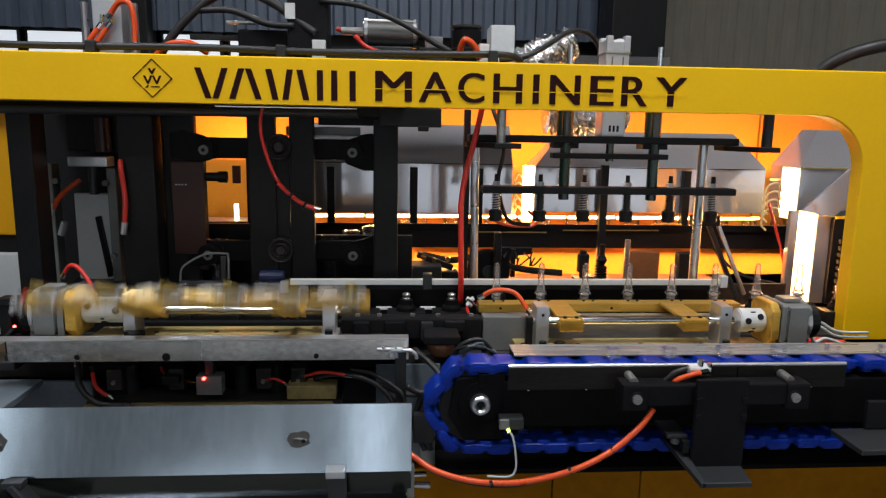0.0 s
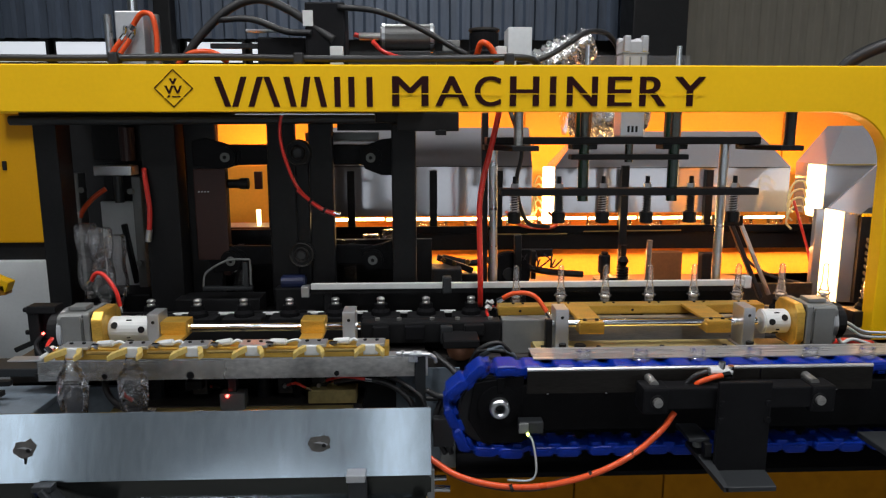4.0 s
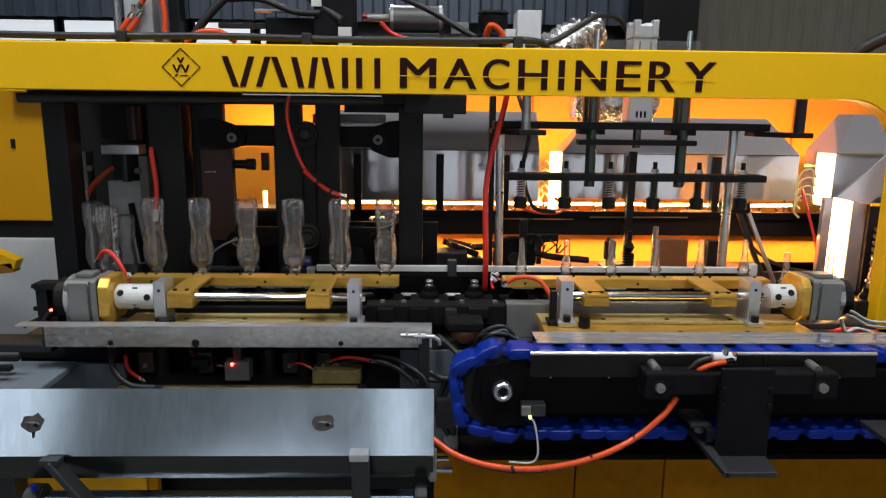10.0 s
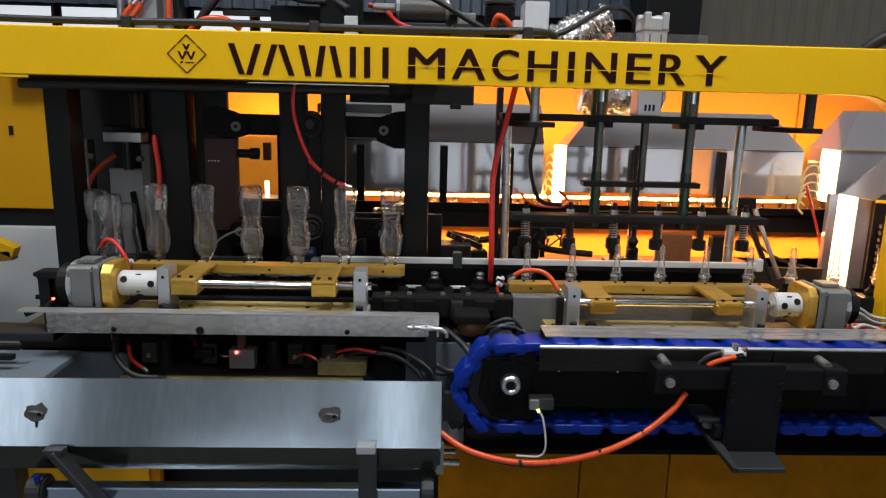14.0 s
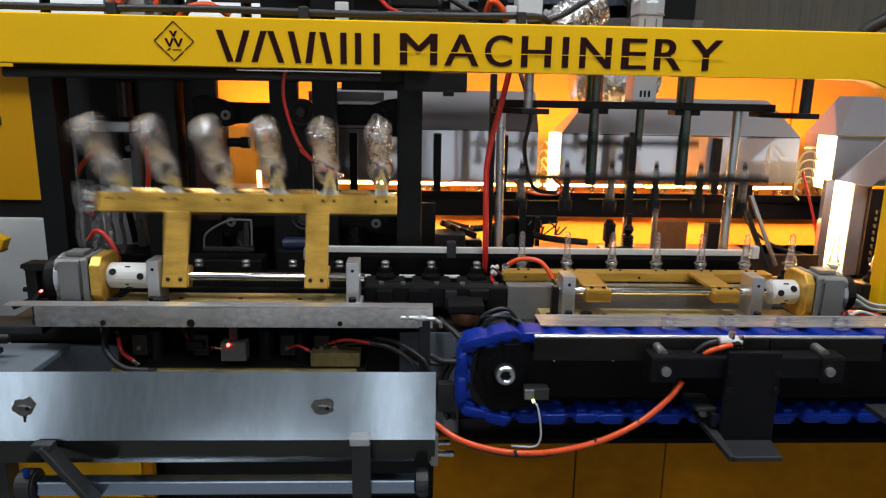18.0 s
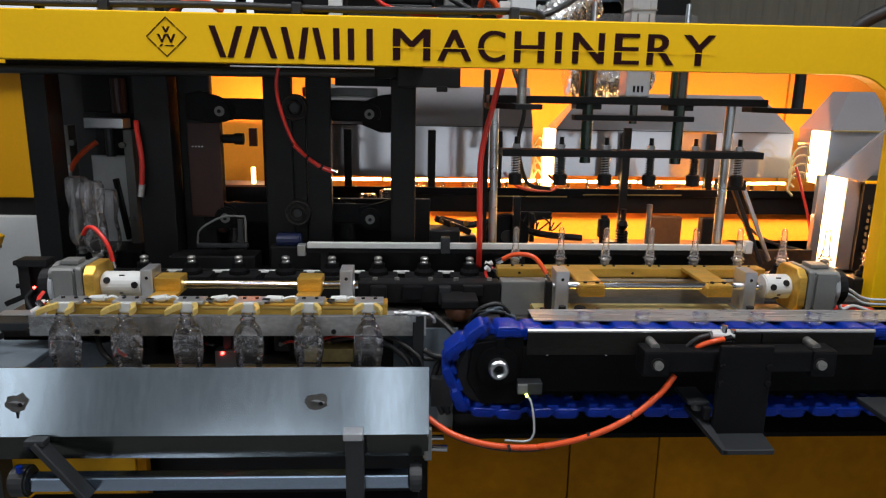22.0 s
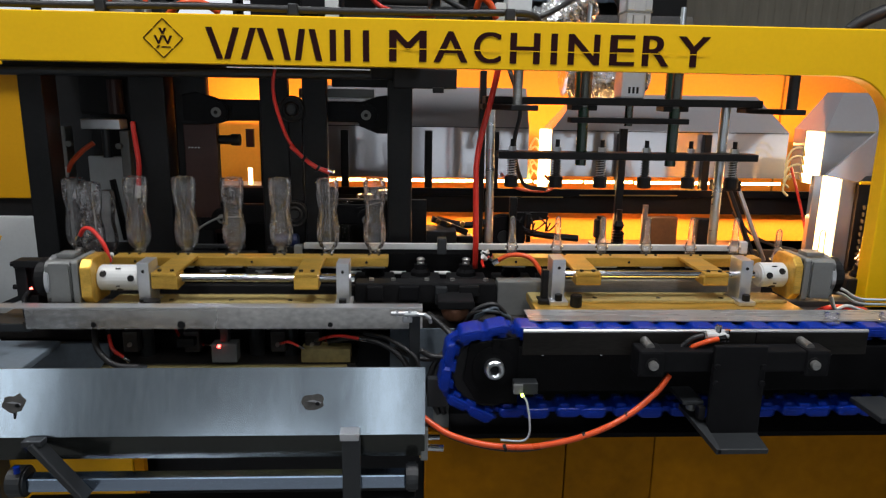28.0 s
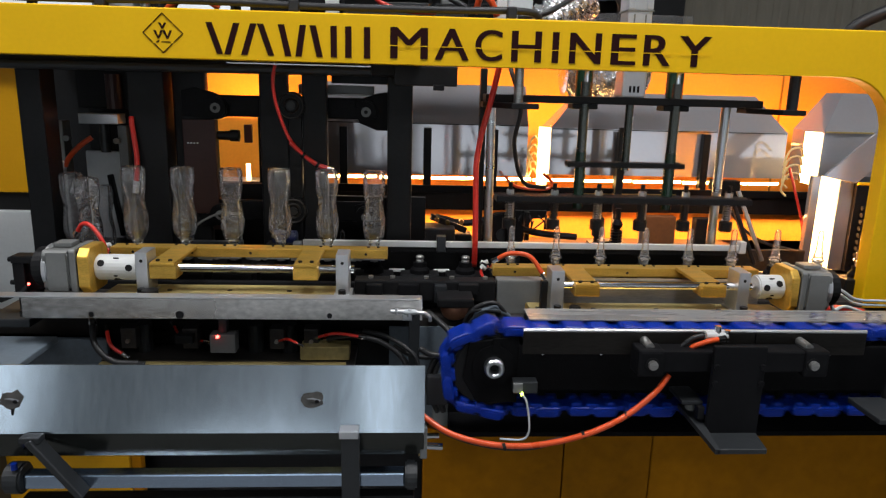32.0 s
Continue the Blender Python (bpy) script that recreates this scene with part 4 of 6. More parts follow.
part("hanger", box(0.415, 0.432, 0.6, 0.64, 1.03, 1.13, 0.002), BLACK, rear)
part("hanger", box(0.365, 0.378, 0.6, 0.64, 1.05, 1.13, 0.002), BLACK, rear)
part("bracket", plate([(0.36, 1.13), (0.50, 1.13), (0.495, 1.105), (0.45, 1.10), (0.43, 1.07), (0.39, 1.085)], "y", 0.64, 0.655), BLACK, rear)
random.seed(21)
for k in range(4):
    x = 0.40 + 0.03 * k
    part("wire", tube([(x, 0.60, 1.12), (x + random.uniform(-0.02, 0.03), 0.58, 1.10), (x + random.uniform(0.0, 0.04), 0.58, 1.075), (x + random.uniform(0.02, 0.06), 0.60, 1.10)], 0.003, 5), BLACK, rear)
part("block", box(0.06, 0.16, 0.45, 0.55, 1.03, 1.10, 0.006), CHARCOAL, rear)
part("block", box(0.10, 0.22, 0.50, 0.56, 0.99, 1.07, 0.006), BLACK, rear)
part("lever", bar((0.08, 0.5, 1.13), (0.20, 0.52, 1.08), 0.02, 0.02), BLACK, rear)
for x, z in ((0.10, 1.125), (0.135, 1.115), (0.18, 1.12)):
    part("stud", rod((x, 0.48, z), (x, 0.46, z), 0.008, 10), BRASS, rear, "brass stud")

# guard rail behind the line of carriers
rail_ob = thing("guide_rail", 0.33, 0.125, 0.985, "pale aluminium guide rail behind the carrier line", "rail")
part("strip", box(-0.285, 0.95, 0.118, 0.135, 1.112, 1.128, 0.002), WHITE, rail_ob)
part("lip", box(-0.31, 0.94, 0.122, 0.140, 1.098, 1.112, 0.002), BLACK, rail_ob)
part("back_plate", box(-0.28, 0.94, 0.150, 0.154, 0.987, 1.098, 0), BLACK, rail_ob, "black splash plate behind the carriers")
part("end", box(-0.312, -0.29, 0.115, 0.14, 1.09, 1.122, 0.003), ALU, rail_ob)
part("clip", box(0.083, 0.108, 0.108, 0.14, 1.10, 1.145, 0.003), CHARCOAL, rail_ob)
part("end_cap", box(0.945, 0.965, 0.112, 0.138, 1.105, 1.14, 0.003), WHITE, rail_ob)
for x in (-0.25, 0.3, 0.8):
    part("post", box(x, x + 0.02, 0.125, 0.14, 0.985, 1.10, 0.002), BLACK, rail_ob)

# ---- turning arms ----
PITCH, X1, YROW, YSHAFT, ZSHAFT = 0.124, -0.708, 0.07, -0.15, 1.085
ZSEAT = 1.085


JAWS = {"bottle_turning_unit": [], "preform_turning_unit": []}


def turning_unit(name, label, xm, sgn, clamps, shaft, arms, beam, jaws, grip, plates, ml, p0, p1, c1, zb):
    """A servo, its shaft on two clamps and the swinging beam with gripper jaws. sgn: the way from the servo to the shaft."""
    u = thing(name, (beam[0] + beam[1]) / 2, YSHAFT, 0.985, label, "turning unit", "turning units")
    z, y = ZSHAFT, YSHAFT

    def span(a, b):
        return (xm + sgn * a, xm + sgn * b) if sgn > 0 else (xm + sgn * b, xm + sgn * a)

    def sq(a, b, h, ch):
        x0, x1 = span(a, b)
        pts = [(y - h, z - h + ch), (y - h, z + h - ch), (y - h + ch, z + h), (y + h - ch, z + h), (y + h, z + h - ch), (y + h, z - h + ch), (y + h - ch, z - h), (y - h + ch, z - h)]
        return plate(pts, "x", x0, x1, bevel=0.002)

    motor = part("servo_motor", sq(0.0, ml - 0.016, 0.048, 0.010), MOTOR, u, "grey cast servo motor")
    part("flange", sq(ml - 0.014, ml, 0.053, 0.006), MOTOR, motor)
    part("end_ring", rod((xm - sgn * 0.002, y, z), (xm + sgn * 0.010, y, z), 0.0535, 32, bevel=0.002), ALU, motor, "bright turned end ring")
    part("terminal_box", box(*sorted((xm + sgn * 0.016, xm + sgn * (ml - 0.02))), y - 0.02, y + 0.02, z + 0.050, z + 0.060, 0.002), MOTOR, motor)
    for sy in (-1, 1):
        for sz in (-1, 1):
            part("bolt", rod((xm + sgn * (ml + 0.0005), y + sy * 0.042, z + sz * 0.042), (xm + sgn * (ml - 0.02), y + sy * 0.042, z + sz * 0.042), 0.0045, 8), CHARCOAL, motor)
    part("rear_cap", rod((xm - sgn * 0.03, y, z), (xm, y, z), 0.046, 24, bevel=0.006), BLACK, motor, "round black motor cap")
    part("rib", box(*sorted((xm + sgn * 0.012, xm + sgn * (ml - 0.02))), y - 0.054, y - 0.049, z - 0.045, z + 0.045, 0.002), MOTOR, motor)
    part("motor_plate", sq(p0, p1, 0.053, 0.018), GOLD, u, "gold motor mounting plate")
    cp = part("coupling", rod((xm + sgn * p1, y, z), (xm + sgn * c1, y, z), 0.030, 24, bevel=0.003), WHITE, u, "white shaft coupling")
    for k, a in ((0.006, 35), (0.004, 118)):
        part("slot", box(*sorted((xm + sgn * ((p1 + c1) / 2 - k), xm + sgn * ((p1 + c1) / 2 + k))), y - 0.0308 * math.sin(radians(a)) - 0.001, y - 0.0308 * math.sin(radians(a)) + 0.001, z + 0.0308 * math.cos(radians(a)) - 0.0015, z + 0.0308 * math.cos(radians(a)) + 0.0015, 0), BLACK, cp)
    for k, a in ((p1 + 0.016, 60), (c1 - 0.016, 80), ((p1 + c1) / 2, 150)):
        dz, dy = math.cos(radians(a)) * 0.0302, math.sin(radians(a)) * 0.0302
        part("screw", rod((xm + sgn * k, y - dy * 0.96, z + dz * 0.96), (xm + sgn * k, y - dy * 1.03, z + dz * 1.03), 0.008, 12), BLACK, cp)
    for c0, c1 in clamps:
        cl = part("shaft_clamp", box(c0, c1, y - 0.03, y + 0.03, z - 0.055, z + 0.042, 0.002), ALU, u, "machined aluminium shaft clamp")
        part("foot", box(c0 - 0.006, c1 + 0.006, y - 0.05, y + 0.034, z - 0.066, z - 0.055, 0.002), ALU, cl)
        part("screw", rod(((c0 + c1) / 2, y - 0.04, z - 0.055), ((c0 + c1) / 2, y - 0.04, z - 0.04), 0.009, 12), BLACK, cl)
        part("hole", rod(((c0 + c1) / 2, y - 0.0305, z + 0.022), ((c0 + c1) / 2, y - 0.0295, z + 0.022), 0.004, 10), BLACK, cl)
    part("shaft", rod((shaft[0], y, z), (shaft[1], y, z), 0.010, 20), CHROME, u, "polished steel shaft")
    for (x0, x1, y0, y1, z0, z1, m) in plates:
        pl = part("bed_plate", box(x0, x1, y0, y1, z0, z1, 0.002), m, u, "gold anodised bed plate")
        for k in range(3):
            hx = x0 + (x1 - x0) * (0.25 + 0.25 * k)
            part("hole", rod((hx, y0 + 0.02, z1), (hx, y0 + 0.02, z1 + 0.0012), 0.006, 12), BLACK, pl)
    # swinging beam: built lying back, jaws over the carrier line
    swing = hinge("swing_beam", box(beam[0], beam[1], y + 0.150, y + 0.196, z + zb - 0.012, z + zb + 0.012, 0.002), GOLD, u, (beam[0] + beam[1]) / 2, y, z, "gold anodised gripper beam")
    for k in range(5):
        hx = beam[0] + (beam[1] - beam[0]) * (0.08 + 0.21 * k)
        part("hole", rod((hx, y + 0.1497, z + zb), (hx, y + 0.1507, z + zb), 0.0036, 10), BLACK, swing)
    for a0, a1 in arms:
        part("arm", box(a0, a1, y - 0.028, y + 0.1505, z + zb + 0.010, z + zb + 0.018, 0.002), GOLD, swing, "gold anodised swing arm")
        part("hub", box(a0 - 0.002, a1 + 0.002, y - 0.026, y + 0.026, z - 0.022, z + zb + 0.010, 0.003), GOLD, swing)
        for k in (0.25, 0.75):
            part("screw", rod((a0 + (a1 - a0) * k, y - 0.01, z + zb + 0.018), (a0 + (a1 - a0) * k, y - 0.01, z + zb + 0.022), 0.005, 8), BLACK, swing)
    for x in jaws:
        part("jaw_mount", box(x - 0.03, x + 0.03, y + 0.165, y + 0.205, z + zb - 0.020, z + zb - 0.0125, 0.002), ALU, swing, "pale jaw mount plate")
        for k in (-0.013, 0.013):
            part("cap_screw", rod((x + k, y + 0.180, z + zb + 0.012), (x + k, y + 0.180, z + zb + 0.0145), 0.0038, 8), BLACK, swing)
        part("cylinder", box(x - 0.016, x + 0.016, y + 0.19, y + 0.21, z + zb - 0.018, z + zb + 0.004, 0.003), WHITE, swing, "small white gripper cylinder")
        for s in (-1, 1):
            pts = [(x + s * u * grip, y + v) for u, v in ((0.008, 0.198), (0.019, 0.196), (0.031, 0.216), (0.041, 0.240), (0.038, 0.264), (0.032, 0.250), (0.029, 0.236), (0.019, 0.222))]
            JAWS[name].append((s, hinge("jaw", plate(pts, "z", z + zb - 0.018, z + zb - 0.006, bevel=0.001), GOLD_PALE, swing, x + s * 0.013 * grip, y + 0.199, z + zb - 0.012, "curved gold gripper jaw")))
        for k in (-0.013, 0.013):
            part("screw", rod((x + k, y + 0.183, z + zb - 0.020), (x + k, y + 0.183, z + zb - 0.023), 0.004, 8), BLACK, swing)
    random.seed(5)
    for x in [(a + b) / 2 for a, b in zip(jaws, jaws[1:])]:
        dx, dz = random.uniform(-0.006, 0.006), random.uniform(-0.003, 0.003)
        v = part("valve", rod((x - 0.024 + dx, y + 0.178, z - 0.018 + dz), (x + 0.012 + dx, y + 0.186, z - 0.020 - dz), 0.0075, 10, bevel=0.002), WHITE, swing, "small white air valve")
        part("nipple", rod((x - 0.030 + dx, y + 0.188, z - 0.016), (x - 0.012 + dx, y + 0.196, z - 0.018), 0.006, 8), CHROME, v)
        part("air_line", tube([(x + 0.012 + dx, y + 0.186, z - 0.02), (x + 0.026, y + 0.184, z - 0.024), (x + 0.034, y + 0.180, z - 0.018)], 0.0035, 6), WHITE, v)
        part("link_rod", rod((x - 0.034, y + 0.204, z - 0.006), (x + 0.034, y + 0.204, z - 0.006), 0.004, 8), BRASS, swing, "thin brass link rod")
    return u, swing


LEFT_X = [X1 + PITCH * i for i in range(6)]
RIGHT_X = [X1 + PITCH * (8 + i) for i in range(6)]
UNIT_L, SWING_L = turning_unit("bottle_turning_unit", "gold and grey servo arm that takes finished bottles off the line", -0.820, 1, ((-0.622, -0.595), (-0.166, -0.136)), (-0.64, -0.125), ((-0.592, -0.535), (-0.264, -0.210)), (-0.752, -0.050), LEFT_X, 0.78,
                              [(-0.74, -0.125, -0.235, -0.185, 1.006, 1.018, BEDGOLD), (-0.70, -0.14, -0.165, -0.095, 1.012, 1.028, BEDGOLD)], 0.076, 0.079, 0.104, 0.199, 0.0)
UNIT_R, SWING_R = turning_unit("preform_turning_unit", "gold and grey servo arm that loads preforms onto the line", 1.026, -1, ((0.344, 0.376), (0.803, 0.832)), (0.335, 0.87), ((0.405, 0.463), (0.717, 0.775)), (0.228, 0.948), RIGHT_X, 0.62,
                              [(0.30, 0.945, -0.25, -0.09, 1.000, 1.018, GOLD), (0.30, 0.93, -0.175, -0.105, 1.0185, 1.026, BEDGOLD)], 0.080, 0.083, 0.103, 0.167, -0.009)
part("spacer", rod((0.40, -0.20, 1.0185), (0.40, -0.20, 1.047), 0.014, 16, bevel=0.002), BLACK, UNIT_R)
part("hose_post", box(0.322, 0.338, -0.175, -0.155, 1.018, 1.100, 0.003), BLACK, UNIT_R, "black hose post")
part("hose_foot", box(0.314, 0.341, -0.19, -0.15, 1.0185, 1.030, 0.003), BLACK, UNIT_R)
for sw, bx, sg in ((SWING_L, -0.752, -1), (SWING_R, 0.228, -1)):
    random.seed(11)
    y0 = YSHAFT + 0.175
    for k in range(6):
        a = random.uniform(0, math.tau)
        p = Vector((bx + sg * random.uniform(0.004, 0.026), y0 + random.uniform(-0.018, 0.018), ZSHAFT + random.uniform(-0.012, 0.014)))
        part("fitting", rod(p, p + Vector((0.014 * math.cos(a), 0.012 * math.sin(a), 0.008)), 0.006, 10), CHROME if k % 2 else WHITE, sw, "small air fitting")
    part("air_line", tube([(bx - 0.012, y0, ZSHAFT), (bx - 0.03, y0 - 0.01, ZSHAFT - 0.01), (bx - 0.028, y0 - 0.03, ZSHAFT - 0.022)], 0.004, 6), REDHOSE, sw, "thin red air line")
# tray front that rises with the bottle arm, and the gear hung under it
part("tray_front", box(-0.836, 0.035, -0.266, -0.26, 0.998, 1.044, 0.001), TRAY, UNIT_L, "stained steel angle in front of the arm")
part("tray_ledge", box(-0.90, 0.035, -0.266, -0.235, 1.0445, 1.048, 0.001), ALU, UNIT_L)
part("tray_bed", box(-0.86, 0.03, -0.235, -0.06, 0.99, 1.004, 0.001), DIRTY, UNIT_L)
for x in (-0.69, -0.50, -0.172):
    part("hole", rod((x, -0.2675, 1.008), (x, -0.2655, 1.008), 0.006 if x != -0.5 else 0.009, 12), BLACK, UNIT_L)
part("spacer", rod((-0.585, -0.20, 1.0185), (-0.585, -0.20, 1.045), 0.018, 16), BLACK, UNIT_L)
part("sensor_box", box(-0.448, -0.390, -0.235, -0.20, 0.905, 0.950, 0.003), MOTOR, UNIT_L, "grey sensor box")
part("indicator", rod((-0.429, -0.2355, 0.946), (-0.429, -0.239, 0.946), 0.0036, 10), LED_RED, UNIT_L, "lit red indicator")
part("sensor_stem", box(-0.43, -0.41, -0.225, -0.205, 0.950, 0.992, 0.002), CHARCOAL, UNIT_L)
under = thing("tray_gear", -0.4, -0.2, 0.9, "dark valves and guide posts under the bottle tray", "valve gear")
for x in (-0.62, -0.36, -0.28):
    part("post", rod((x, -0.16, 0.88), (x, -0.16, 0.985), 0.018, 14), CHARCOAL, under)
for x in (-0.66, -0.52, -0.32, -0.24):
    part("guide_block", box(x, x + 0.035, -0.20, -0.16, 0.935, 0.985, 0.003), DIRTY, under)
    part("stud", rod((x + 0.017, -0.20, 0.955), (x + 0.017, -0.207, 0.955), 0.005, 8), STEEL_OLD, under)
part("valve", box(-0.53, -0.49, -0.22, -0.19, 0.955, 0.975, 0.003), BLACK, under)
part("manifold_block", box(-0.246, -0.132, -0.225, -0.18, 0.918, 0.951, 0.003), BEDGOLD, under, "oily brown manifold block")
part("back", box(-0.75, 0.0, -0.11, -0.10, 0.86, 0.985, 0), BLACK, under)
part("rail_bar", box(-0.70, -0.14, -0.235, -0.20, 0.897, 0.912, 0.002), BEDGOLD, under, "dull ochre bar")
part("cross_plate", box(-0.70, -0.12, -0.22, -0.12, 0.90, 0.915, 0.002), DIRTY, under)
hose("air_hose", [(-0.72, -0.2, 1.0), (-0.70, -0.24, 0.96), (-0.66, -0.25, 0.925), (-0.60, -0.24, 0.915)], 0.007, RUBBER, "black air hose under the tray")
hose("air_hose", [(-0.69, -0.2, 0.985), (-0.67, -0.23, 0.955), (-0.64, -0.23, 0.93)], 0.0045, REDHOSE, "red air hose under the tray")
hose("air_hose", [(-0.19, -0.2, 0.96), (-0.13, -0.24, 0.985), (-0.06, -0.25, 0.975), (-0.01, -0.26, 0.94), (0.005, -0.27, 0.90)], 0.006, RUBBER, "black air hose beside the tray")
hose("air_hose", [(-0.21, -0.2, 0.965), (-0.16, -0.24, 0.99), (-0.10, -0.25, 0.985)], 0.0038, REDHOSE, "orange air hose end under the tray")
hose("cable", [(0.05, -0.2, 1.03), (0.10, -0.26, 1.0), (0.11, -0.28, 0.96), (0.06, -0.28, 0.955), (0.03, -0.28, 0.97)], 0.007, RUBBER, "black cable loop between the tray and the conveyor", fittings=False)
tp = thing("tray_post", 0.02, -0.25, 0.90, "dark upright with chrome air fittings at the tray's end", "post")
part("upright", box(0.005, 0.03, -0.272, -0.267, 0.90, 1.05, 0.002), CHARCOAL, tp)
for x0, z0, x1, z1, r in ((-0.036, 1.057, -0.004, 1.057, 0.0050), (-0.006, 1.056, 0.022, 1.056, 0.0065), (0.022, 1.055, 0.040, 1.054, 0.0045), (0.038, 1.055, 0.051, 1.046, 0.0048), (0.051, 1.047, 0.053, 1.034, 0.0042), (0.006, 1.045, 0.006, 1.063, 0.0055), (-0.022, 1.050, -0.022, 1.064, 0.0045)):
    # pale materials stand in for the shine of the chrome fittings
    part("fitting", rod((x0, -0.28, z0), (x1, -0.28, z1), r, 12, bevel=0.001), LIGHTGREY if r > 0.006 else ALU, tp, "air fitting, chrome shine put into its pale colour")
part("bracket", box(-0.01, 0.012, -0.280, -0.268, 1.035, 1.050, 0.002), ALU, tp)
hose("air_hose", [(0.225, -0.05, 1.12), (0.26, -0.06, 1.14), (0.31, -0.07, 1.135), (0.345, -0.09, 1.09)], 0.006, HOSE, "orange air hose over the preform arm")

hose("air_hose", [(-0.30, -0.2, 0.955), (-0.27, -0.24, 0.975), (-0.24, -0.25, 0.965)], 0.003, REDHOSE, "short red air hose under the tray")
hose("air_hose", [(-0.56, -0.14, 0.975), (-0.53, -0.17, 0.955), (-0.47, -0.18, 0.945)], 0.0032, REDHOSE, "red air hose between the guide posts")
hose("cable", [(-0.10, -0.22, 0.99), (-0.04, -0.25, 0.985), (0.02, -0.275, 0.95), (0.03, -0.28, 0.90)], 0.005, RUBBER, "thin black cable beside the tray", fittings=False)
hose("cable", [(-0.12, -0.21, 0.98), (-0.05, -0.24, 0.965), (0.0, -0.26, 0.93), (0.015, -0.27, 0.88)], 0.005, RUBBER, "thin black cable beside the tray", fittings=False)

# ---- line bed between the two arms ----
bed = thing("carrier_track", 0.1, 0.03, 0.985, "black carrier track with a grey steel cover plate", "track")
part("front_wall", box(-0.85, 0.225, -0.03, -0.01, 0.985, 1.05, 0.003), BLACK, bed)
part("centre_beam", box(-0.13, 0.225, -0.085, -0.035, 1.018, 1.072, 0.004), BLACK, bed)
for x0, x1, y0, z0, z1, m in ((-0.10, -0.06, -0.10, 1.03, 1.066, BLACK), (-0.02, 0.03, -0.098, 1.03, 1.066, BLACK_GLOSS), (0.07, 0.10, -0.105, 1.02, 1.066, CHARCOAL), (0.13, 0.18, -0.10, 1.04, 1.068, BLACK)):
    part("fixture", box(x0, x1, y0, -0.04, z0, z1, 0.003), m, bed)
for x in (-0.09, -0.035, 0.05, 0.115, 0.20):
    part("bolt", bolt(x, -0.06, 1.0725, 0.007, 0.006, "z"), STEEL_OLD, bed)
part("cover", box(0.228, 0.345, -0.08, -0.035, 0.985, 1.075, 0.003), MOTOR, bed, "grey steel box cover")
part("cover_plate", box(0.345, 0.94, -0.03, -0.012, 0.985, 1.066, 0.002), STEEL_OLD, bed, "stained grey steel plate")
part("rear_wall", box(-0.85, 0.96, 0.155, 0.175, 0.985, 1.04, 0.003), BLACK, bed)
part("bottom", box(-0.95, 1.3, 0.0, 0.15, 0.986, 1.0, 0.002), DIRTY, bed)
for i in range(7):
    x = X1 + PITCH * (i + 0.5)
    part("shim", box(x - 0.022, x + 0.022, 0.105, 0.125, 1.045, 1.049, 0), WHITE, bed, "pale guide shim")
part("return_bed", box(1.25, 5.2, -0.06, 1.08, 0.93, 0.985, 0.004), DIRTY, bed, "oily dark bed under the return chain")
part("return_leg", box(2.6, 2.7, 0.3, 0.7, 0.0, 0.93, 0.003), CHARCOAL, bed)
part("return_leg", box(4.9, 5.0, 0.3, 0.7, 0.0, 0.93, 0.003), CHARCOAL, bed)
gap = thing("divider_sheet", 0.06, -0.2, 0.74, "blue-grey steel sheet between the tray and the conveyor", "sheet")
part("sheet", box(-0.04, 0.112, -0.205, -0.2005, 0.76, 0.995, 0.001), SHEET_BLUE, gap)
part("bracket", box(0.064, 0.118, -0.24, -0.232, 0.758, 0.89, 0.002), MOTOR, gap, "grey slotted bracket plate")
for z in (0.865, 0.835, 0.805):
    part("slot", box(0.082, 0.094, -0.2415, -0.2395, z - 0.008, z + 0.008, 0.001), BLACK, gap)
part("stud", rod((0.098, -0.24, 0.825), (0.098, -0.25, 0.825), 0.005, 10), CHROME, gap, "small chrome stud")
bowl = thing("copper_bowl", 0.118, -0.13, 0.985, "dull copper cup under the carrier track", "cup")
part("cup", lathe([(-0.040, 0.0), (-0.039, 0.018), (-0.032, 0.028), (-0.018, 0.034), (0.004, 0.036), (0.004, 0.0)], 0.118, -0.13, 1.030, 28), COPPER, bowl, smooth=True)
part("collar", box(0.074, 0.162, -0.172, -0.088, 1.030, 1.052, 0.004), BLACK, bowl, "black clamp over the cup")
part("stem", rod((0.118, -0.13, 0.985), (0.118, -0.13, 0.992), 0.012, 12), BLACK, bowl)
random.seed(31)
for k in range(5):
    u = [random.uniform(-0.012, 0.012) for _ in range(6)]
    hose("cable", [(0.150 + u[0], -0.20, 1.005), (0.165 + u[1], -0.225, 1.045 + u[2]), (0.20 + u[3], -0.23, 1.052 + u[4]), (0.225 + u[5], -0.22, 1.03), (0.245, -0.20, 1.0)], 0.006, (RUBBER, SHEET_BLUE)[k % 2], "thin cable in the bundle beside the conveyor", fittings=False)
for k, (dx, dz) in enumerate(((0.0, 0.0), (0.014, 0.008))):
    hose("cable", [(0.17 + dx, -0.24, 1.02), (0.12 + dx, -0.27, 0.99), (0.065 + dx, -0.275, 0.94), (0.05 + dx, -0.275, 0.87 + dz), (0.075 + dx, -0.27, 0.81)], 0.0065, RUBBER, "black cable curving behind the conveyor's end", fittings=False)
hose("cable", [(-0.03, -0.225, 0.955), (0.01, -0.23, 0.935), (0.05, -0.235, 0.93), (0.085, -0.24, 0.94)], 0.006, RUBBER, "black cable across the side panel", fittings=False)
drive = thing("end_bracket", -0.93, -0.1, 0.985, "black bracket with bolts at the end of the bottle arm", "bracket")
part("upright", box(-0.904, -0.878, -0.165, -0.145, 1.052, 1.142, 0.003), BLACK, drive)
part("arm", box(-0.904, -0.835, -0.17, -0.13, 1.128, 1.146, 0.003), BLACK, drive)
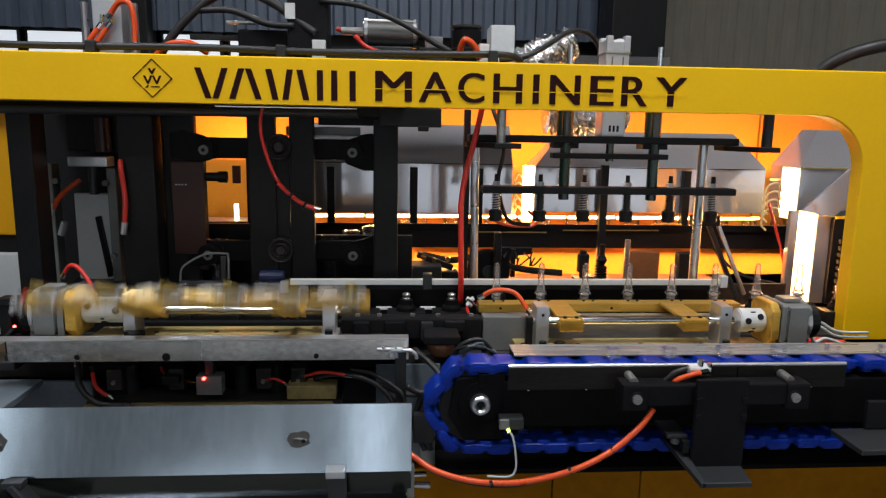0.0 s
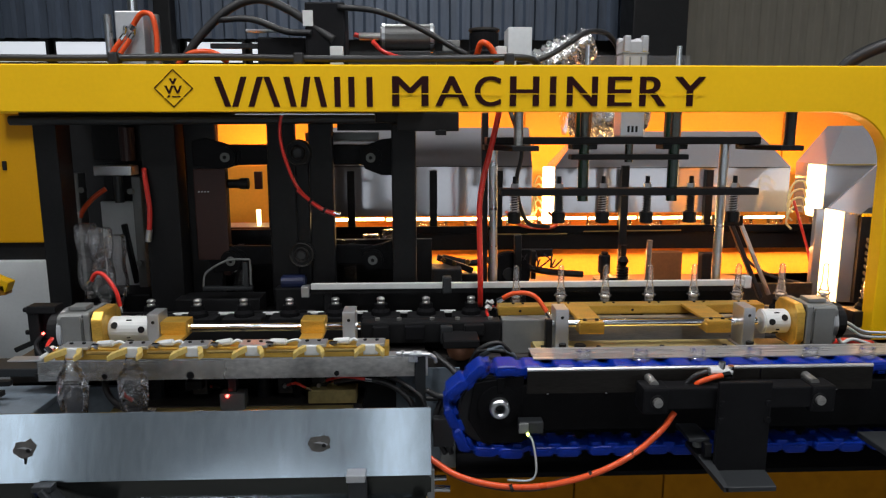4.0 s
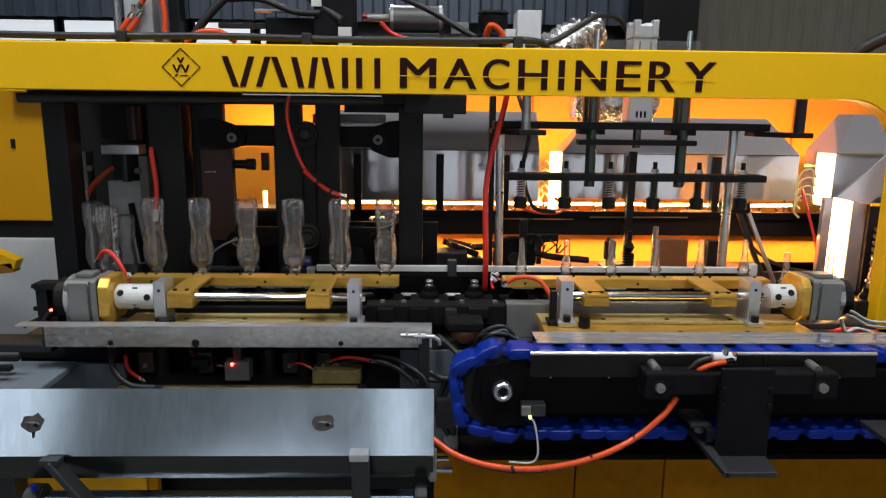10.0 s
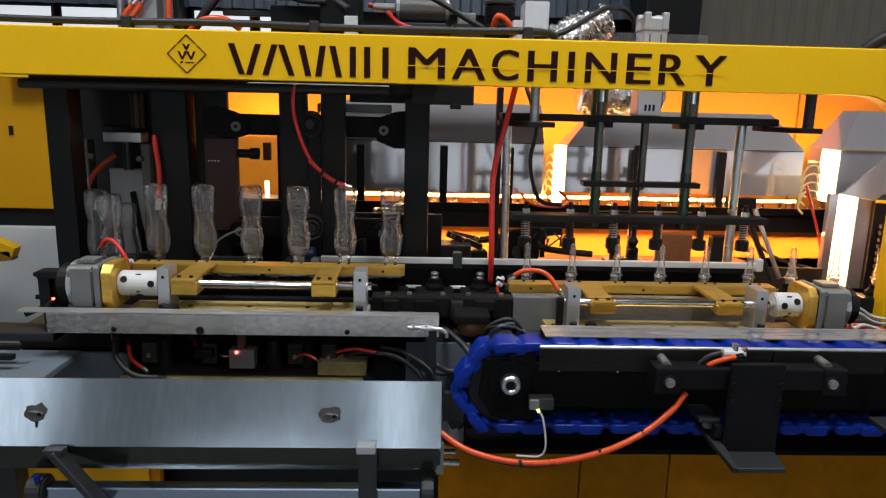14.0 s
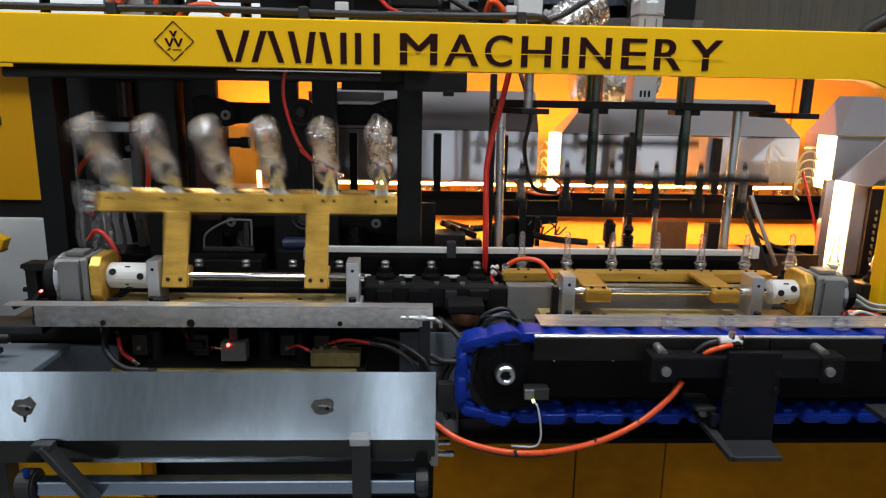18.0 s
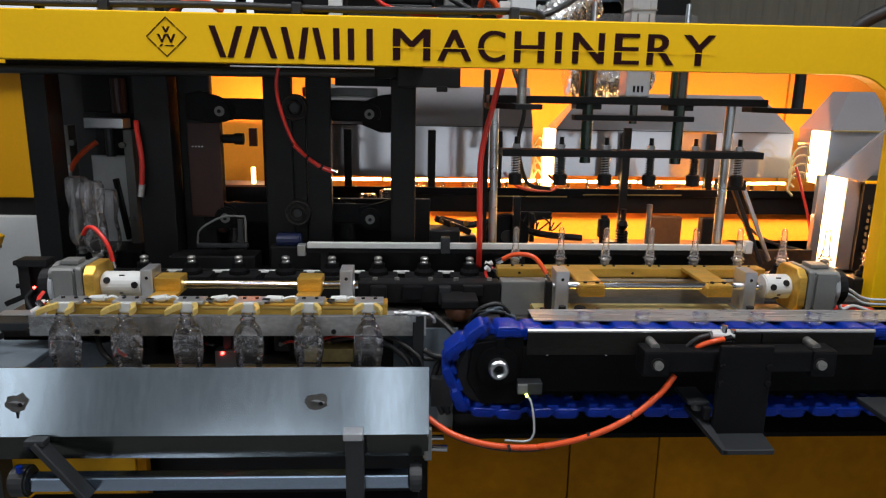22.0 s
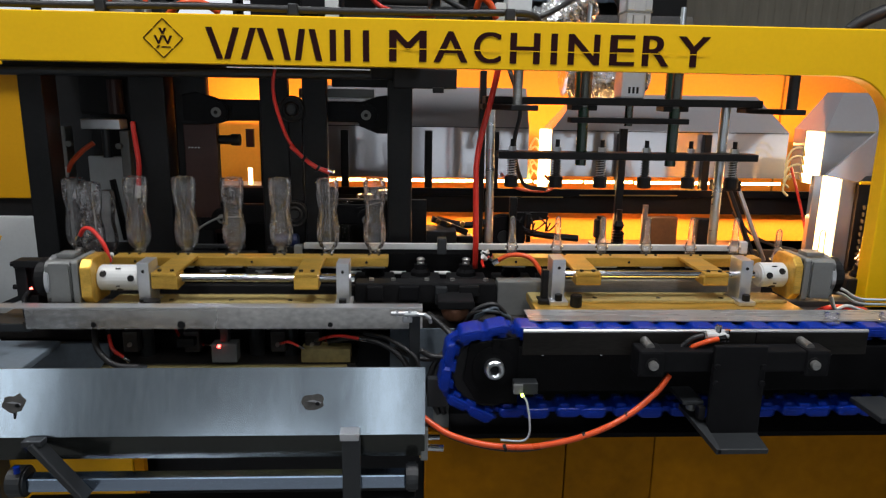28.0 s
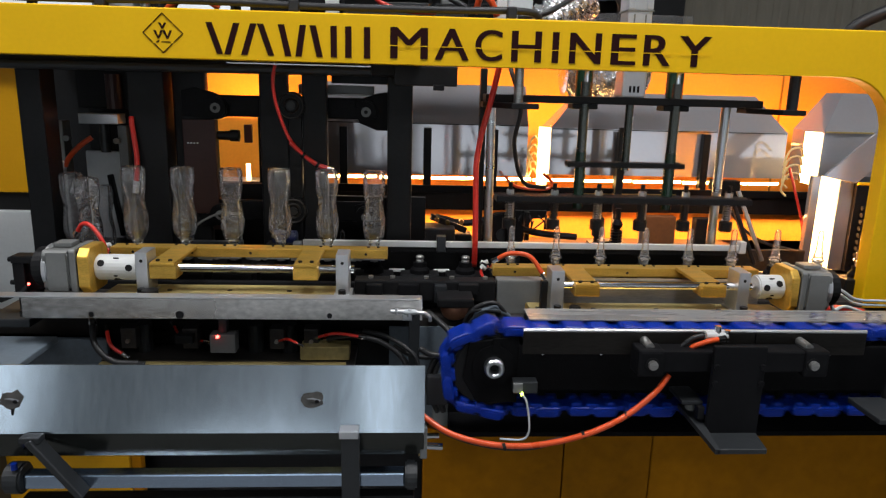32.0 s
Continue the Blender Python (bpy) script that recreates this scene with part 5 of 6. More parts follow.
part("block", box(-0.880, -0.845, -0.150, -0.10, 1.06, 1.128, 0.003), BLACK_GLOSS, drive)
for z in (1.135, 1.08):
    part("bolt", rod((-0.904, -0.155, z), (-0.915, -0.155, z), 0.006, 10), BLACK_GLOSS, drive)
part("strut", bar((-0.885, -0.155, 1.062), (-0.945, -0.155, 1.036), 0.012, 0.012), BLACK, drive)
part("loop", tube([(-0.872, -0.17, 1.075), (-0.885, -0.175, 1.055), (-0.872, -0.18, 1.03), (-0.86, -0.17, 1.02)], 0.005, 8), RUBBER, drive)
part("foot", box(-0.90, -0.86, -0.16, -0.12, 0.985, 1.06, 0.003), BLACK, drive)
part("rail", box(-1.2, -0.86, -0.20, -0.12, 0.985, 1.005, 0.003), CHARCOAL, drive)
part("indicator", rod((-0.866, -0.172, 1.082), (-0.866, -0.176, 1.082), 0.003, 8), LED_RED, drive, "lit red indicator")
for k in range(2):
    part("guide_bar", box(-1.25, -0.88, -0.30 - 0.03 * k, -0.285 - 0.03 * k, 1.0 - 0.012 * k, 1.012 - 0.012 * k, 0.002), BLACK, drive)
floorplate = thing("side_table", -1.2, -0.1, 0.9, "dull grey sheet table beside the tray", "table")
part("top", box(-1.7, -0.80, -0.42, -0.20, 0.95, 0.965, 0.003), SHEET_BLUE, floorplate)
part("front", box(-1.7, -0.70, -0.18, -0.165, 0.80, 0.95, 0.003), SHEET_BLUE, floorplate)
for x in (-1.6, -1.0):
    part("leg", box(x, x + 0.05, -0.25, -0.2, 0.0, 0.95, 0.003), CHARCOAL, floorplate)
for dz, dy in ((0.0, 0.0), (-0.012, 0.01)):
    hose("cable", [(1.05, -0.15 + dy, 1.085 + dz), (1.09, -0.14, 1.075 + dz), (1.15, -0.12, 1.045 + dz), (1.25, -0.10, 1.035 + dz)], 0.0035, LIGHTGREY, "thin white motor cable", fittings=False)
hose("cable", [(1.055, -0.15, 1.06), (1.065, -0.16, 1.03), (1.10, -0.15, 1.035), (1.16, -0.14, 1.015)], 0.0045, LIGHTGREY, "thin white motor cable", fittings=False)
hose("air_hose", [(1.02, -0.12, 1.0), (1.10, -0.10, 1.015), (1.20, -0.08, 1.0)], 0.008, REDHOSE, "red air hose beside the motor", fittings=False)

# ---- bottle chute ----
chute = thing("bottle_chute", -0.5, -0.45, 0.75, "bright brushed steel chute on dark flat legs", "chute")
part("face", plate([(-0.427, 0.990), (-0.424, 0.990), (-0.459, 0.860), (-0.463, 0.860)], "x", -1.25, 0.038, bevel=0), CHUTE, chute, "brushed steel chute face")
# the lip's floor reflection is painted as a darker steel
part("lip", plate([(-0.463, 0.8595), (-0.459, 0.8595), (-0.437, 0.800), (-0.440, 0.799)], "x", -1.25, 0.038, bevel=0), LIP, chute, "folded lip of the chute, dark floor reflection in its colour")
part("end_sheet", plate([(-0.427, 0.989), (-0.28, 0.93), (-0.28, 0.81), (-0.438, 0.80), (-0.463, 0.859)], "x", 0.034, 0.038), STEEL, chute)
for x, seed in ((-0.183, 4), (-0.770, 9)):
    random.seed(seed)
    y0 = -0.4475
    pts = []
    for k in range(16):
        a = math.tau * k / 16
        r = 0.019 * (1 + random.uniform(-0.13, 0.13)) * (1.25 if 20 < math.degrees(a) < 70 else 1.0)
        pts.append((x - 0.006 + r * 1.15 * math.cos(a), 0.923 + r * 0.9 * math.sin(a)))
    bm = plate(pts, "y", -0.0006, 0.0006, bevel=0)
    bmesh.ops.transform(bm, verts=bm.verts, matrix=Matrix.Translation((x, -0.4462, 0.923)) @ Matrix.Rotation(radians(-15.0), 4, "X") @ Matrix.Translation((-x, 0, -0.923)))
    d = part("scorch_patch", bm, STAIN, chute, "dark stain round a screw hole")
    part("bent_tab", plate([(x - 0.018, 0.928), (x - 0.004, 0.931), (x + 0.012, 0.926), (x + 0.010, 0.922), (x - 0.004, 0.926)], "y", -0.4505, -0.4485, bevel=0), CHROME, d)
    part("screw_hole", rod((x + 0.004, -0.4465, 0.923), (x + 0.004, -0.4505, 0.922), 0.0045, 12), BLACK, d)
part("scratch", box(-0.774, -0.770, -0.4535, -0.451, 0.895, 0.908, 0), BLACK, chute)
part("leg", bar((-0.728, -0.478, 0.858), (-0.638, -0.478, 0.735), 0.036, 0.014), CHARCOAL, chute, "slanting dark flat leg")
part("leg_foot", box(-0.746, -0.708, -0.490, -0.466, 0.852, 0.864, 0.002), CHARCOAL, chute)
part("leg", box(-0.128, -0.092, -0.488, -0.468, 0.5, 0.860, 0.002), CHARCOAL, chute, "upright dark flat leg")
part("leg_clip", box(-0.132, -0.094, -0.49, -0.460, 0.860, 0.876, 0.002), ALU, chute, "bright steel clip")
part("stay", bar((-0.68, -0.30, 0.79), (-0.61, -0.30, 0.87), 0.02, 0.01), CHARCOAL, chute)
roller = thing("roller_bar", -0.4, -0.47, 0.74, "steel roller bar below the chute, sky reflection in its tint", "roller")
# the bar's blue is a painted sky reflection
part("drum", box(-0.765, 0.0, -0.46, -0.43, 0.736, 0.767, 0.004), ROLLER_SKY, roller, "steel bar tinted blue for its sky reflection")
part("end_cap", rod((-0.80, -0.445, 0.754), (-0.765, -0.445, 0.754), 0.032, 20, bevel=0.004), CHARCOAL, roller)
part("end_cap", rod((0.0, -0.445, 0.754), (0.025, -0.445, 0.754), 0.030, 20, bevel=0.004), CHARCOAL, roller)
part("button", rod((-0.775, -0.465, 0.784), (-0.775, -0.465, 0.797), 0.006, 10), BLUE, roller)
part("frame", box(-0.79, 0.02, -0.43, -0.40, 0.66, 0.695, 0.003), BLACK, roller)
pis = thing("air_cylinder", 0.0, -0.44, 0.80, "dark air cylinder with chrome fittings under the chute's end", "air cylinder")
part("barrel", rod((-0.12, -0.42, 0.812), (0.035, -0.42, 0.812), 0.013, 14), CHARCOAL, pis)
part("bracket", box(0.03, 0.045, -0.445, -0.40, 0.79, 0.86, 0.002), MOTOR, pis)
part("fitting", rod((0.045, -0.43, 0.835), (0.07, -0.43, 0.835), 0.006, 10), CHROME, pis, "chrome air fitting")
part("fitting", rod((0.045, -0.43, 0.812), (0.078, -0.43, 0.81), 0.007, 10), CHROME, pis, "chrome air fitting")
part("nut", rod((0.028, -0.43, 0.80), (0.04, -0.43, 0.80), 0.012, 6), BRASS, pis)

# ---- preform conveyor ----
YC, ZC, XC0, RC = -0.37, 0.9640, 0.176, 0.1005
ZHUB = 0.980
conv = thing("preform_conveyor", 1.0, YC, 0.0, "dark conveyor with steel side rails that brings preforms", "conveyor")
# rail fronts carry their dark reflection as base colour
part("front_rail", box(0.236, 0.720, -0.432, -0.426, 1.018, 1.066, 0.001), STEEL_DARK, conv, "stained steel side rail, dark reflection in its colour")
part("front_rail", box(0.722, 0.960, -0.432, -0.426, 1.018, 1.066, 0.001), STEEL_DARK, conv, "stained steel side rail, dark reflection in its colour")
# round rod added along the rail to give a bright highlight line
part("rail_top", rod((0.236, -0.428, 1.0685), (0.960, -0.428, 1.0685), 0.0042, 12), ALU, conv, "round rail edge added to catch a highlight")
part("rear_rail", box(0.26, 1.80, -0.300, -0.292, 0.99, 1.0625, 0.001), DIRTY, conv)
part("rear_plate", box(0.26, 1.80, -0.364, -0.288, 1.0665, 1.0695, 0.001), GUIDE, conv, "grey guide plate")
part("core", box(0.23, 1.78, -0.40, -0.34, 0.922, 1.025, 0.004), DULL, conv, "black conveyor body")
part("wheel", rod((XC0, -0.39, ZC), (XC0, -0.34, ZC), 0.080, 32, bevel=0.004), BLACK, conv, "black end wheel")
part("hub", lathe_ring(0.182, -0.402, -0.425, ZHUB, 0.021, 0.010), STEEL, conv, "bright steel hub")
part("hub_bore", rod((0.182, -0.402, ZHUB), (0.182, -0.408, ZHUB), 0.0105, 16), BLACK, conv)
part("hub_boss", rod((0.182, -0.400, ZHUB), (0.182, -0.404, ZHUB), 0.045, 24, bevel=0.001), DULL, conv)
part("spoke", box(0.182 - 0.004, 0.182 + 0.012, -0.405, -0.400, ZHUB + 0.03, ZHUB + 0.062, 0.002), DULL, conv)
part("side_cheek", plate([(0.13, 1.03), (0.235, 1.045), (0.235, 0.895), (0.15, 0.895), (0.118, 0.95)], "y", -0.399, -0.392), DULL, conv)
for k in range(6):
    part("screw", rod((0.284 + 0.124 * k, -0.400, 1.008), (0.284 + 0.124 * k, -0.404, 1.008), 0.003, 8), CHROME, conv)
part("drip_plate", box(0.10, 1.8, -0.36, -0.22, 0.795, 0.805, 0.002), DULL, conv)
part("drip_back", box(0.10, 1.8, -0.262, -0.252, 0.74, 0.995, 0.002), DULL, conv)
for x in (1.3, 1.7):
    part("leg", box(x, x + 0.05, -0.39, -0.34, 0.0, 0.79, 0.003), CHARCOAL, conv)
part("sensor", box(0.222, 0.272, -0.43, -0.402, 0.930, 0.955, 0.002), CHARCOAL, conv)
part("sensor_head", box(0.220, 0.240, -0.437, -0.43, 0.934, 0.955, 0.002), MOTOR, conv)
part("indicator", rod((0.238, -0.434, 0.934), (0.239, -0.440, 0.931), 0.0032, 8), LED_GREEN, conv, "lit yellow-green indicator")
part("hanger_tab", box(0.045, 0.09, -0.36, -0.34, 0.87, 0.935, 0.002), CHARCOAL, conv)
hose("cable", [(0.239, -0.438, 0.932), (0.248, -0.44, 0.918), (0.256, -0.44, 0.875), (0.256, -0.44, 0.845), (0.243, -0.435, 0.828), (0.20, -0.42, 0.822)], 0.0022, LIGHTGREY, "thin white sensor cable", fittings=False)
brk = thing("rail_bracket", 0.66, -0.5, 0.83, "black steel bracket that holds the conveyor rail", "bracket", "rail brackets")
part("cross_block", box(0.46, 0.845, -0.482, -0.437, 1.000, 1.045, 0.004), BLACK_GLOSS, brk)
part("end_lug", box(0.458, 0.512, -0.488, -0.437, 0.992, 1.048, 0.006), BLACK_GLOSS, brk)
part("end_lug", box(0.80, 0.85, -0.488, -0.437, 0.992, 1.048, 0.006), BLACK_GLOSS, brk)
part("upright", box(0.605, 0.712, -0.500, -0.489, 0.872, 1.062, 0.003), BLACK_GLOSS, brk)
part("foot", plate([(0.600, -0.565), (0.70, -0.565), (0.712, -0.49), (0.60, -0.49)], "z", 0.866, 0.877), CHARCOAL, brk, "dark foot plate")
part("gusset", slab([(0.575, -0.425, 0.905), (0.606, -0.425, 0.905), (0.606, -0.565, 0.8765), (0.597, -0.565, 0.8765)], 0.01), CHARCOAL, brk)
part("ledge", box(0.560, 0.604, -0.478, -0.405, 0.928, 0.936, 0.002), CHARCOAL, brk)
part("ledge_stem", box(0.590, 0.604, -0.489, -0.470, 0.90, 0.928, 0.002), BLACK, brk)
part("gusset_bolt", rod((0.590, -0.45, 0.905), (0.590, -0.45, 0.92), 0.010, 12, bevel=0.002), MOTOR, brk)
for x, z in ((0.612, 1.02), (0.705, 1.02), (0.612, 0.985), (0.705, 0.985)):
    part("bolt", rod((x, -0.50, z), (x, -0.506, z), 0.006, 10), BLACK_GLOSS, brk)
PINS = []
for x in (0.486, 0.815):
    part("bore", rod((x, -0.4885, 1.02), (x, -0.4905, 1.02), 0.014, 16), BLACK, brk)
    PINS.append(hinge("guide_pin", rod((x, -0.43, 1.02), (x, -0.498, 1.02), 0.0095, 16, bevel=0.001), STEEL_OLD, brk, x, -0.46, 1.02, "bright steel guide pin"))
    part("spacer", rod((x, -0.432, 1.050), (x, -0.470, 1.048), 0.009, 14), STEEL_OLD, brk, "dull steel spacer rod")
brk2 = thing("rail_bracket", 1.09, -0.5, 0.83, "black steel bracket foot at the conveyor's end", "bracket", "rail brackets")
part("foot", box(0.92, 1.2, -0.56, -0.46, 0.925, 0.937, 0.003), CHARCOAL, brk2)
part("upright", box(0.99, 1.2, -0.47, -0.46, 0.937, 1.0, 0.003), BLACK, brk2)
fit_ob = thing("air_fitting", 0.63, -0.45, 1.05, "white and chrome air fitting on the conveyor rail", "fitting")
part("elbow", rod((0.605, -0.45, 1.068), (0.65, -0.45, 1.068), 0.009, 12), WHITE, fit_ob)
part("tee", rod((0.63, -0.45, 1.06), (0.63, -0.45, 1.088), 0.007, 12), CHROME, fit_ob)
part("tee", rod((0.648, -0.452, 1.055), (0.648, -0.452, 1.08), 0.006, 12), CHROME, fit_ob)
hose("air_hose", [(0.635, -0.46, 1.064), (0.605, -0.465, 1.060), (0.58, -0.46, 1.048), (0.57, -0.45, 1.03)], 0.0055, HOSE, "short orange air hose on the rail fitting")
hose("air_hose", [(0.60, -0.455, 1.07), (0.575, -0.455, 1.062), (0.555, -0.45, 1.04)], 0.005, RUBBER, "short black air hose on the rail fitting", fittings=False)
hose("air_hose", [(0.53, -0.47, 0.99), (0.50, -0.48, 0.955), (0.44, -0.485, 0.905), (0.36, -0.485, 0.865), (0.26, -0.48, 0.84), (0.17, -0.47, 0.838), (0.09, -0.45, 0.852), (0.03, -0.42, 0.88)], 0.0062, HOSE, "long orange air hose sagging below the conveyor", fittings=False)
for x, z, a in ((0.36, 0.865, 20), (0.20, 0.8385, -8), (0.445, 0.908, 35)):
    solo("cable_tie", rod((x - 0.003, -0.483, z - 0.001), (x + 0.003, -0.483, z + 0.001), 0.0078, 12), BLACK, "black tie round the orange air hose", "cable tie", "cable ties")
hose("cable", [(0.32, -0.475, 0.850), (0.25, -0.472, 0.832), (0.17, -0.46, 0.83), (0.09, -0.44, 0.846), (0.03, -0.41, 0.875)], 0.007, RUBBER, "black cable sagging below the conveyor", fittings=False)

# ---- gear on top of the frame ----
top = thing("roof_gear", -0.2, 0.5, 1.70, "black pneumatic manifold with hoses on the machine's roof", "manifold")
part("deck", box(-1.1, 0.50, 0.40, 0.68, 1.70, 1.745, 0.004), BLACK, top)
part("manifold", box(-0.47, -0.27, 0.42, 0.55, 1.745, 1.83, 0.006), BLACK_GLOSS, top)
part("manifold_head", box(-0.32, -0.20, 0.40, 0.52, 1.76, 1.93, 0.006), BLACK_GLOSS, top)
part("sticker", box(-0.325, -0.295, 0.396, 0.399, 1.86, 1.905, 0), WHITE, top)
part("clip", box(-0.245, -0.205, 0.38, 0.40, 1.745, 1.80, 0.003), WHITE, top)
part("bar", box(-0.50, -0.34, 0.41, 0.44, 1.845, 1.852, 0.001), STEEL, top)
part("pipe", box(-0.62, -0.4, 0.45, 0.47, 1.80, 1.815, 0.002), CHARCOAL, top)
tank = thing("air_tank", 0.0, 0.55, 1.75, "dark steel air tank lying on the roof", "air tank")
part("shell", rod((-0.10, 0.55, 1.845), (0.075, 0.55, 1.845), 0.044, 40, bevel=0.008), TANK, tank)
part("band", rod((-0.095, 0.55, 1.845), (-0.085, 0.55, 1.845), 0.046, 28), STEEL, tank)
part("band", rod((0.06, 0.55, 1.845), (0.07, 0.55, 1.845), 0.046, 28), STEEL, tank)
part("valve", rod((-0.10, 0.55, 1.85), (-0.17, 0.55, 1.85), 0.012, 12), STEEL_OLD, tank)
part("valve_cap", rod((-0.165, 0.55, 1.85), (-0.185, 0.55, 1.856), 0.008, 8), REDHOSE, tank)
part("saddle", box(-0.08, 0.06, 0.50, 0.60, 1.745, 1.80, 0.003), CHARCOAL, tank)
mtr = thing("small_motor", 0.13, 0.55, 1.745, "ribbed grey electric motor on the roof", "motor")
part("body", box(0.08, 0.17, 0.50, 0.6, 1.745, 1.80, 0.006), MOTOR, mtr)
for k in range(5):
    part("rib", box(0.08, 0.17, 0.494, 0.50, 1.75 + 0.011 * k, 1.755 + 0.011 * k, 0), CHARCOAL, mtr)
part("terminal_box", box(0.10, 0.155, 0.51, 0.58, 1.80, 1.835, 0.003), MOTOR, mtr)
drm = thing("drum_motor", 0.24, 0.55, 1.745, "black drum on the roof beside the motor", "drum")
part("grip_ring", rod((0.235, 0.55, 1.80), (0.235, 0.55, 1.805), 0.049, 28), RUBBER, drm)
part("drum", rod((0.235, 0.55, 1.745), (0.235, 0.55, 1.865), 0.048, 28, bevel=0.006), BLACK_GLOSS, drm)
part("cap", rod((0.235, 0.55, 1.865), (0.235, 0.55, 1.875), 0.051, 28, bevel=0.003), DIRTY, drm)
gb = thing("grey_valve_box", 0.33, 0.48, 1.745, "pale grey valve box on the roof", "valve box")
part("body", box(0.30, 0.375, 0.44, 0.54, 1.745, 1.866, 0.004), LIGHTGREY, gb)
part("small_box", box(0.265, 0.298, 0.45, 0.52, 1.745, 1.81, 0.003), WHITE, gb)
lcyl = thing("roof_cylinder", -0.85, 0.46, 1.70, "pale aluminium cylinder with orange hoses on the roof", "cylinder")
part("body", box(-0.89, -0.805, 0.42, 0.5, 1.60, 1.905, 0.004), ALU, lcyl)
part("rod", rod((-0.848, 0.46, 1.9), (-0.848, 0.46, 2.02), 0.016, 14), CHROME, lcyl)
part("tie_rod", rod((-0.915, 0.43, 1.745), (-0.915, 0.43, 1.895), 0.011, 12), STEEL, lcyl)
part("tie_rod", rod((-0.775, 0.43, 1.745), (-0.775, 0.43, 1.895), 0.014, 12), STEEL, lcyl)
for dx, dz in ((-0.02, 0.0), (0.008, 0.008)):
    part("fitting", rod((-0.842 + dx, 0.415, 1.825 + dz), (-0.835 + dx, 0.41, 1.86 + dz), 0.007, 10), CHROME, lcyl, "chrome air fitting")
hose("air_hose", [(-0.835, 0.402, 1.828), (-0.862, 0.398, 1.79), (-0.885, 0.396, 1.755), (-0.87, 0.395, 1.735)], 0.0075, HOSE, "second orange air hose on the roof cylinder")
hose("air_hose", [(-0.862, 0.405, 1.825), (-0.885, 0.40, 1.795), (-0.90, 0.40, 1.77), (-0.885, 0.40, 1.765)], 0.008, HOSE, "orange air hose on the roof cylinder")
hose("air_hose", [(-0.832, 0.40, 1.855), (-0.80, 0.39, 1.89), (-0.765, 0.38, 1.885), (-0.755, 0.38, 1.83), (-0.757, 0.38, 1.77)], 0.008, HOSE, "orange air hose bent over the roof cylinder")
hose("air_hose", [(-0.70, 0.39, 1.745), (-0.66, 0.38, 1.775), (-0.60, 0.38, 1.78), (-0.55, 0.39, 1.755)], 0.010, HOSE, "orange air hose arching over the roof", fittings=False)
hose("air_hose", [(0.20, 0.45, 1.77), (0.215, 0.42, 1.815), (0.245, 0.42, 1.80), (0.265, 0.43, 1.76)], 0.010, HOSE, "orange air hose beside the drum", fittings=False)
hose("air_hose", [(-0.12, 0.42, 1.82), (-0.08, 0.42, 1.785), (0.0, 0.42, 1.765), (0.08, 0.42, 1.765)], 0.007, REDHOSE, "red air hose below the tank", fittings=False)
hose("cable", [(-0.70, 0.42, 1.75), (-0.64, 0.42, 1.83), (-0.55, 0.42, 1.91), (-0.46, 0.42, 1.94), (-0.37, 0.42, 1.91), (-0.28, 0.41, 1.85), (-0.235, 0.4, 1.82)], 0.013, RUBBER, "thick black hose arching over the manifold", fittings=False)
hose("cable", [(-0.58, 0.42, 1.88), (-0.48, 0.41, 1.88), (-0.38, 0.40, 1.845), (-0.30, 0.40, 1.84)], 0.010, RUBBER, "black hose beside the manifold", fittings=False)
hose("cable", [(-0.22, 0.40, 1.915), (-0.10, 0.38, 1.90), (0.02, 0.38, 1.855), (0.12, 0.38, 1.80), (0.17, 0.38, 1.775)], 0.009, RUBBER, "black hose over the air tank", fittings=False)
hose("cable", [(-1.5, 0.03, 1.735), (-0.9, 0.03, 1.728), (-0.5, 0.03, 1.732), (-0.2, 0.03, 1.728), (0.1, 0.03, 1.73), (0.28, 0.05, 1.735), (0.33, 0.08, 1.725)], 0.009, RUBBER, "black cable lying along the lintel", fittings=False)
hose("cable", [(0.30, 0.25, 1.74), (0.38, 0.25, 1.755), (0.46, 0.3, 1.80), (0.53, 0.35, 1.84), (0.60, 0.4, 1.84), (0.64, 0.42, 1.80), (0.65, 0.42, 1.74)], 0.008, RUBBER, "black cable over the foil duct", fittings=False)
hose("cable", [(1.31, 0.4, 1.70), (1.37, 0.35, 1.775), (1.50, 0.3, 1.82), (1.75, 0.3, 1.83)], 0.02, RUBBER, "thick black hose at the machine's end", fittings=False)
for x in (-0.735, -0.28, 0.25):
    solo("cable_clip", box(x - 0.012, x + 0.012, 0.015, 0.045, 1.713, 1.742, 0.004), RUBBER, "black clip holding the cable to the lintel", "cable clip", "cable clips")
gs = thing("roof_guard", 0.8, 0.6, 1.70, "clear guard sheet with a pale edge on the roof", "guard")
part("sheet", box(0.52, 0.95, 0.62, 0.624, 1.70, 1.80, 0), GUARD, gs)
part("edge", box(0.52, 0.96, 0.60, 0.63, 1.70, 1.725, 0.002), MOTOR, gs)


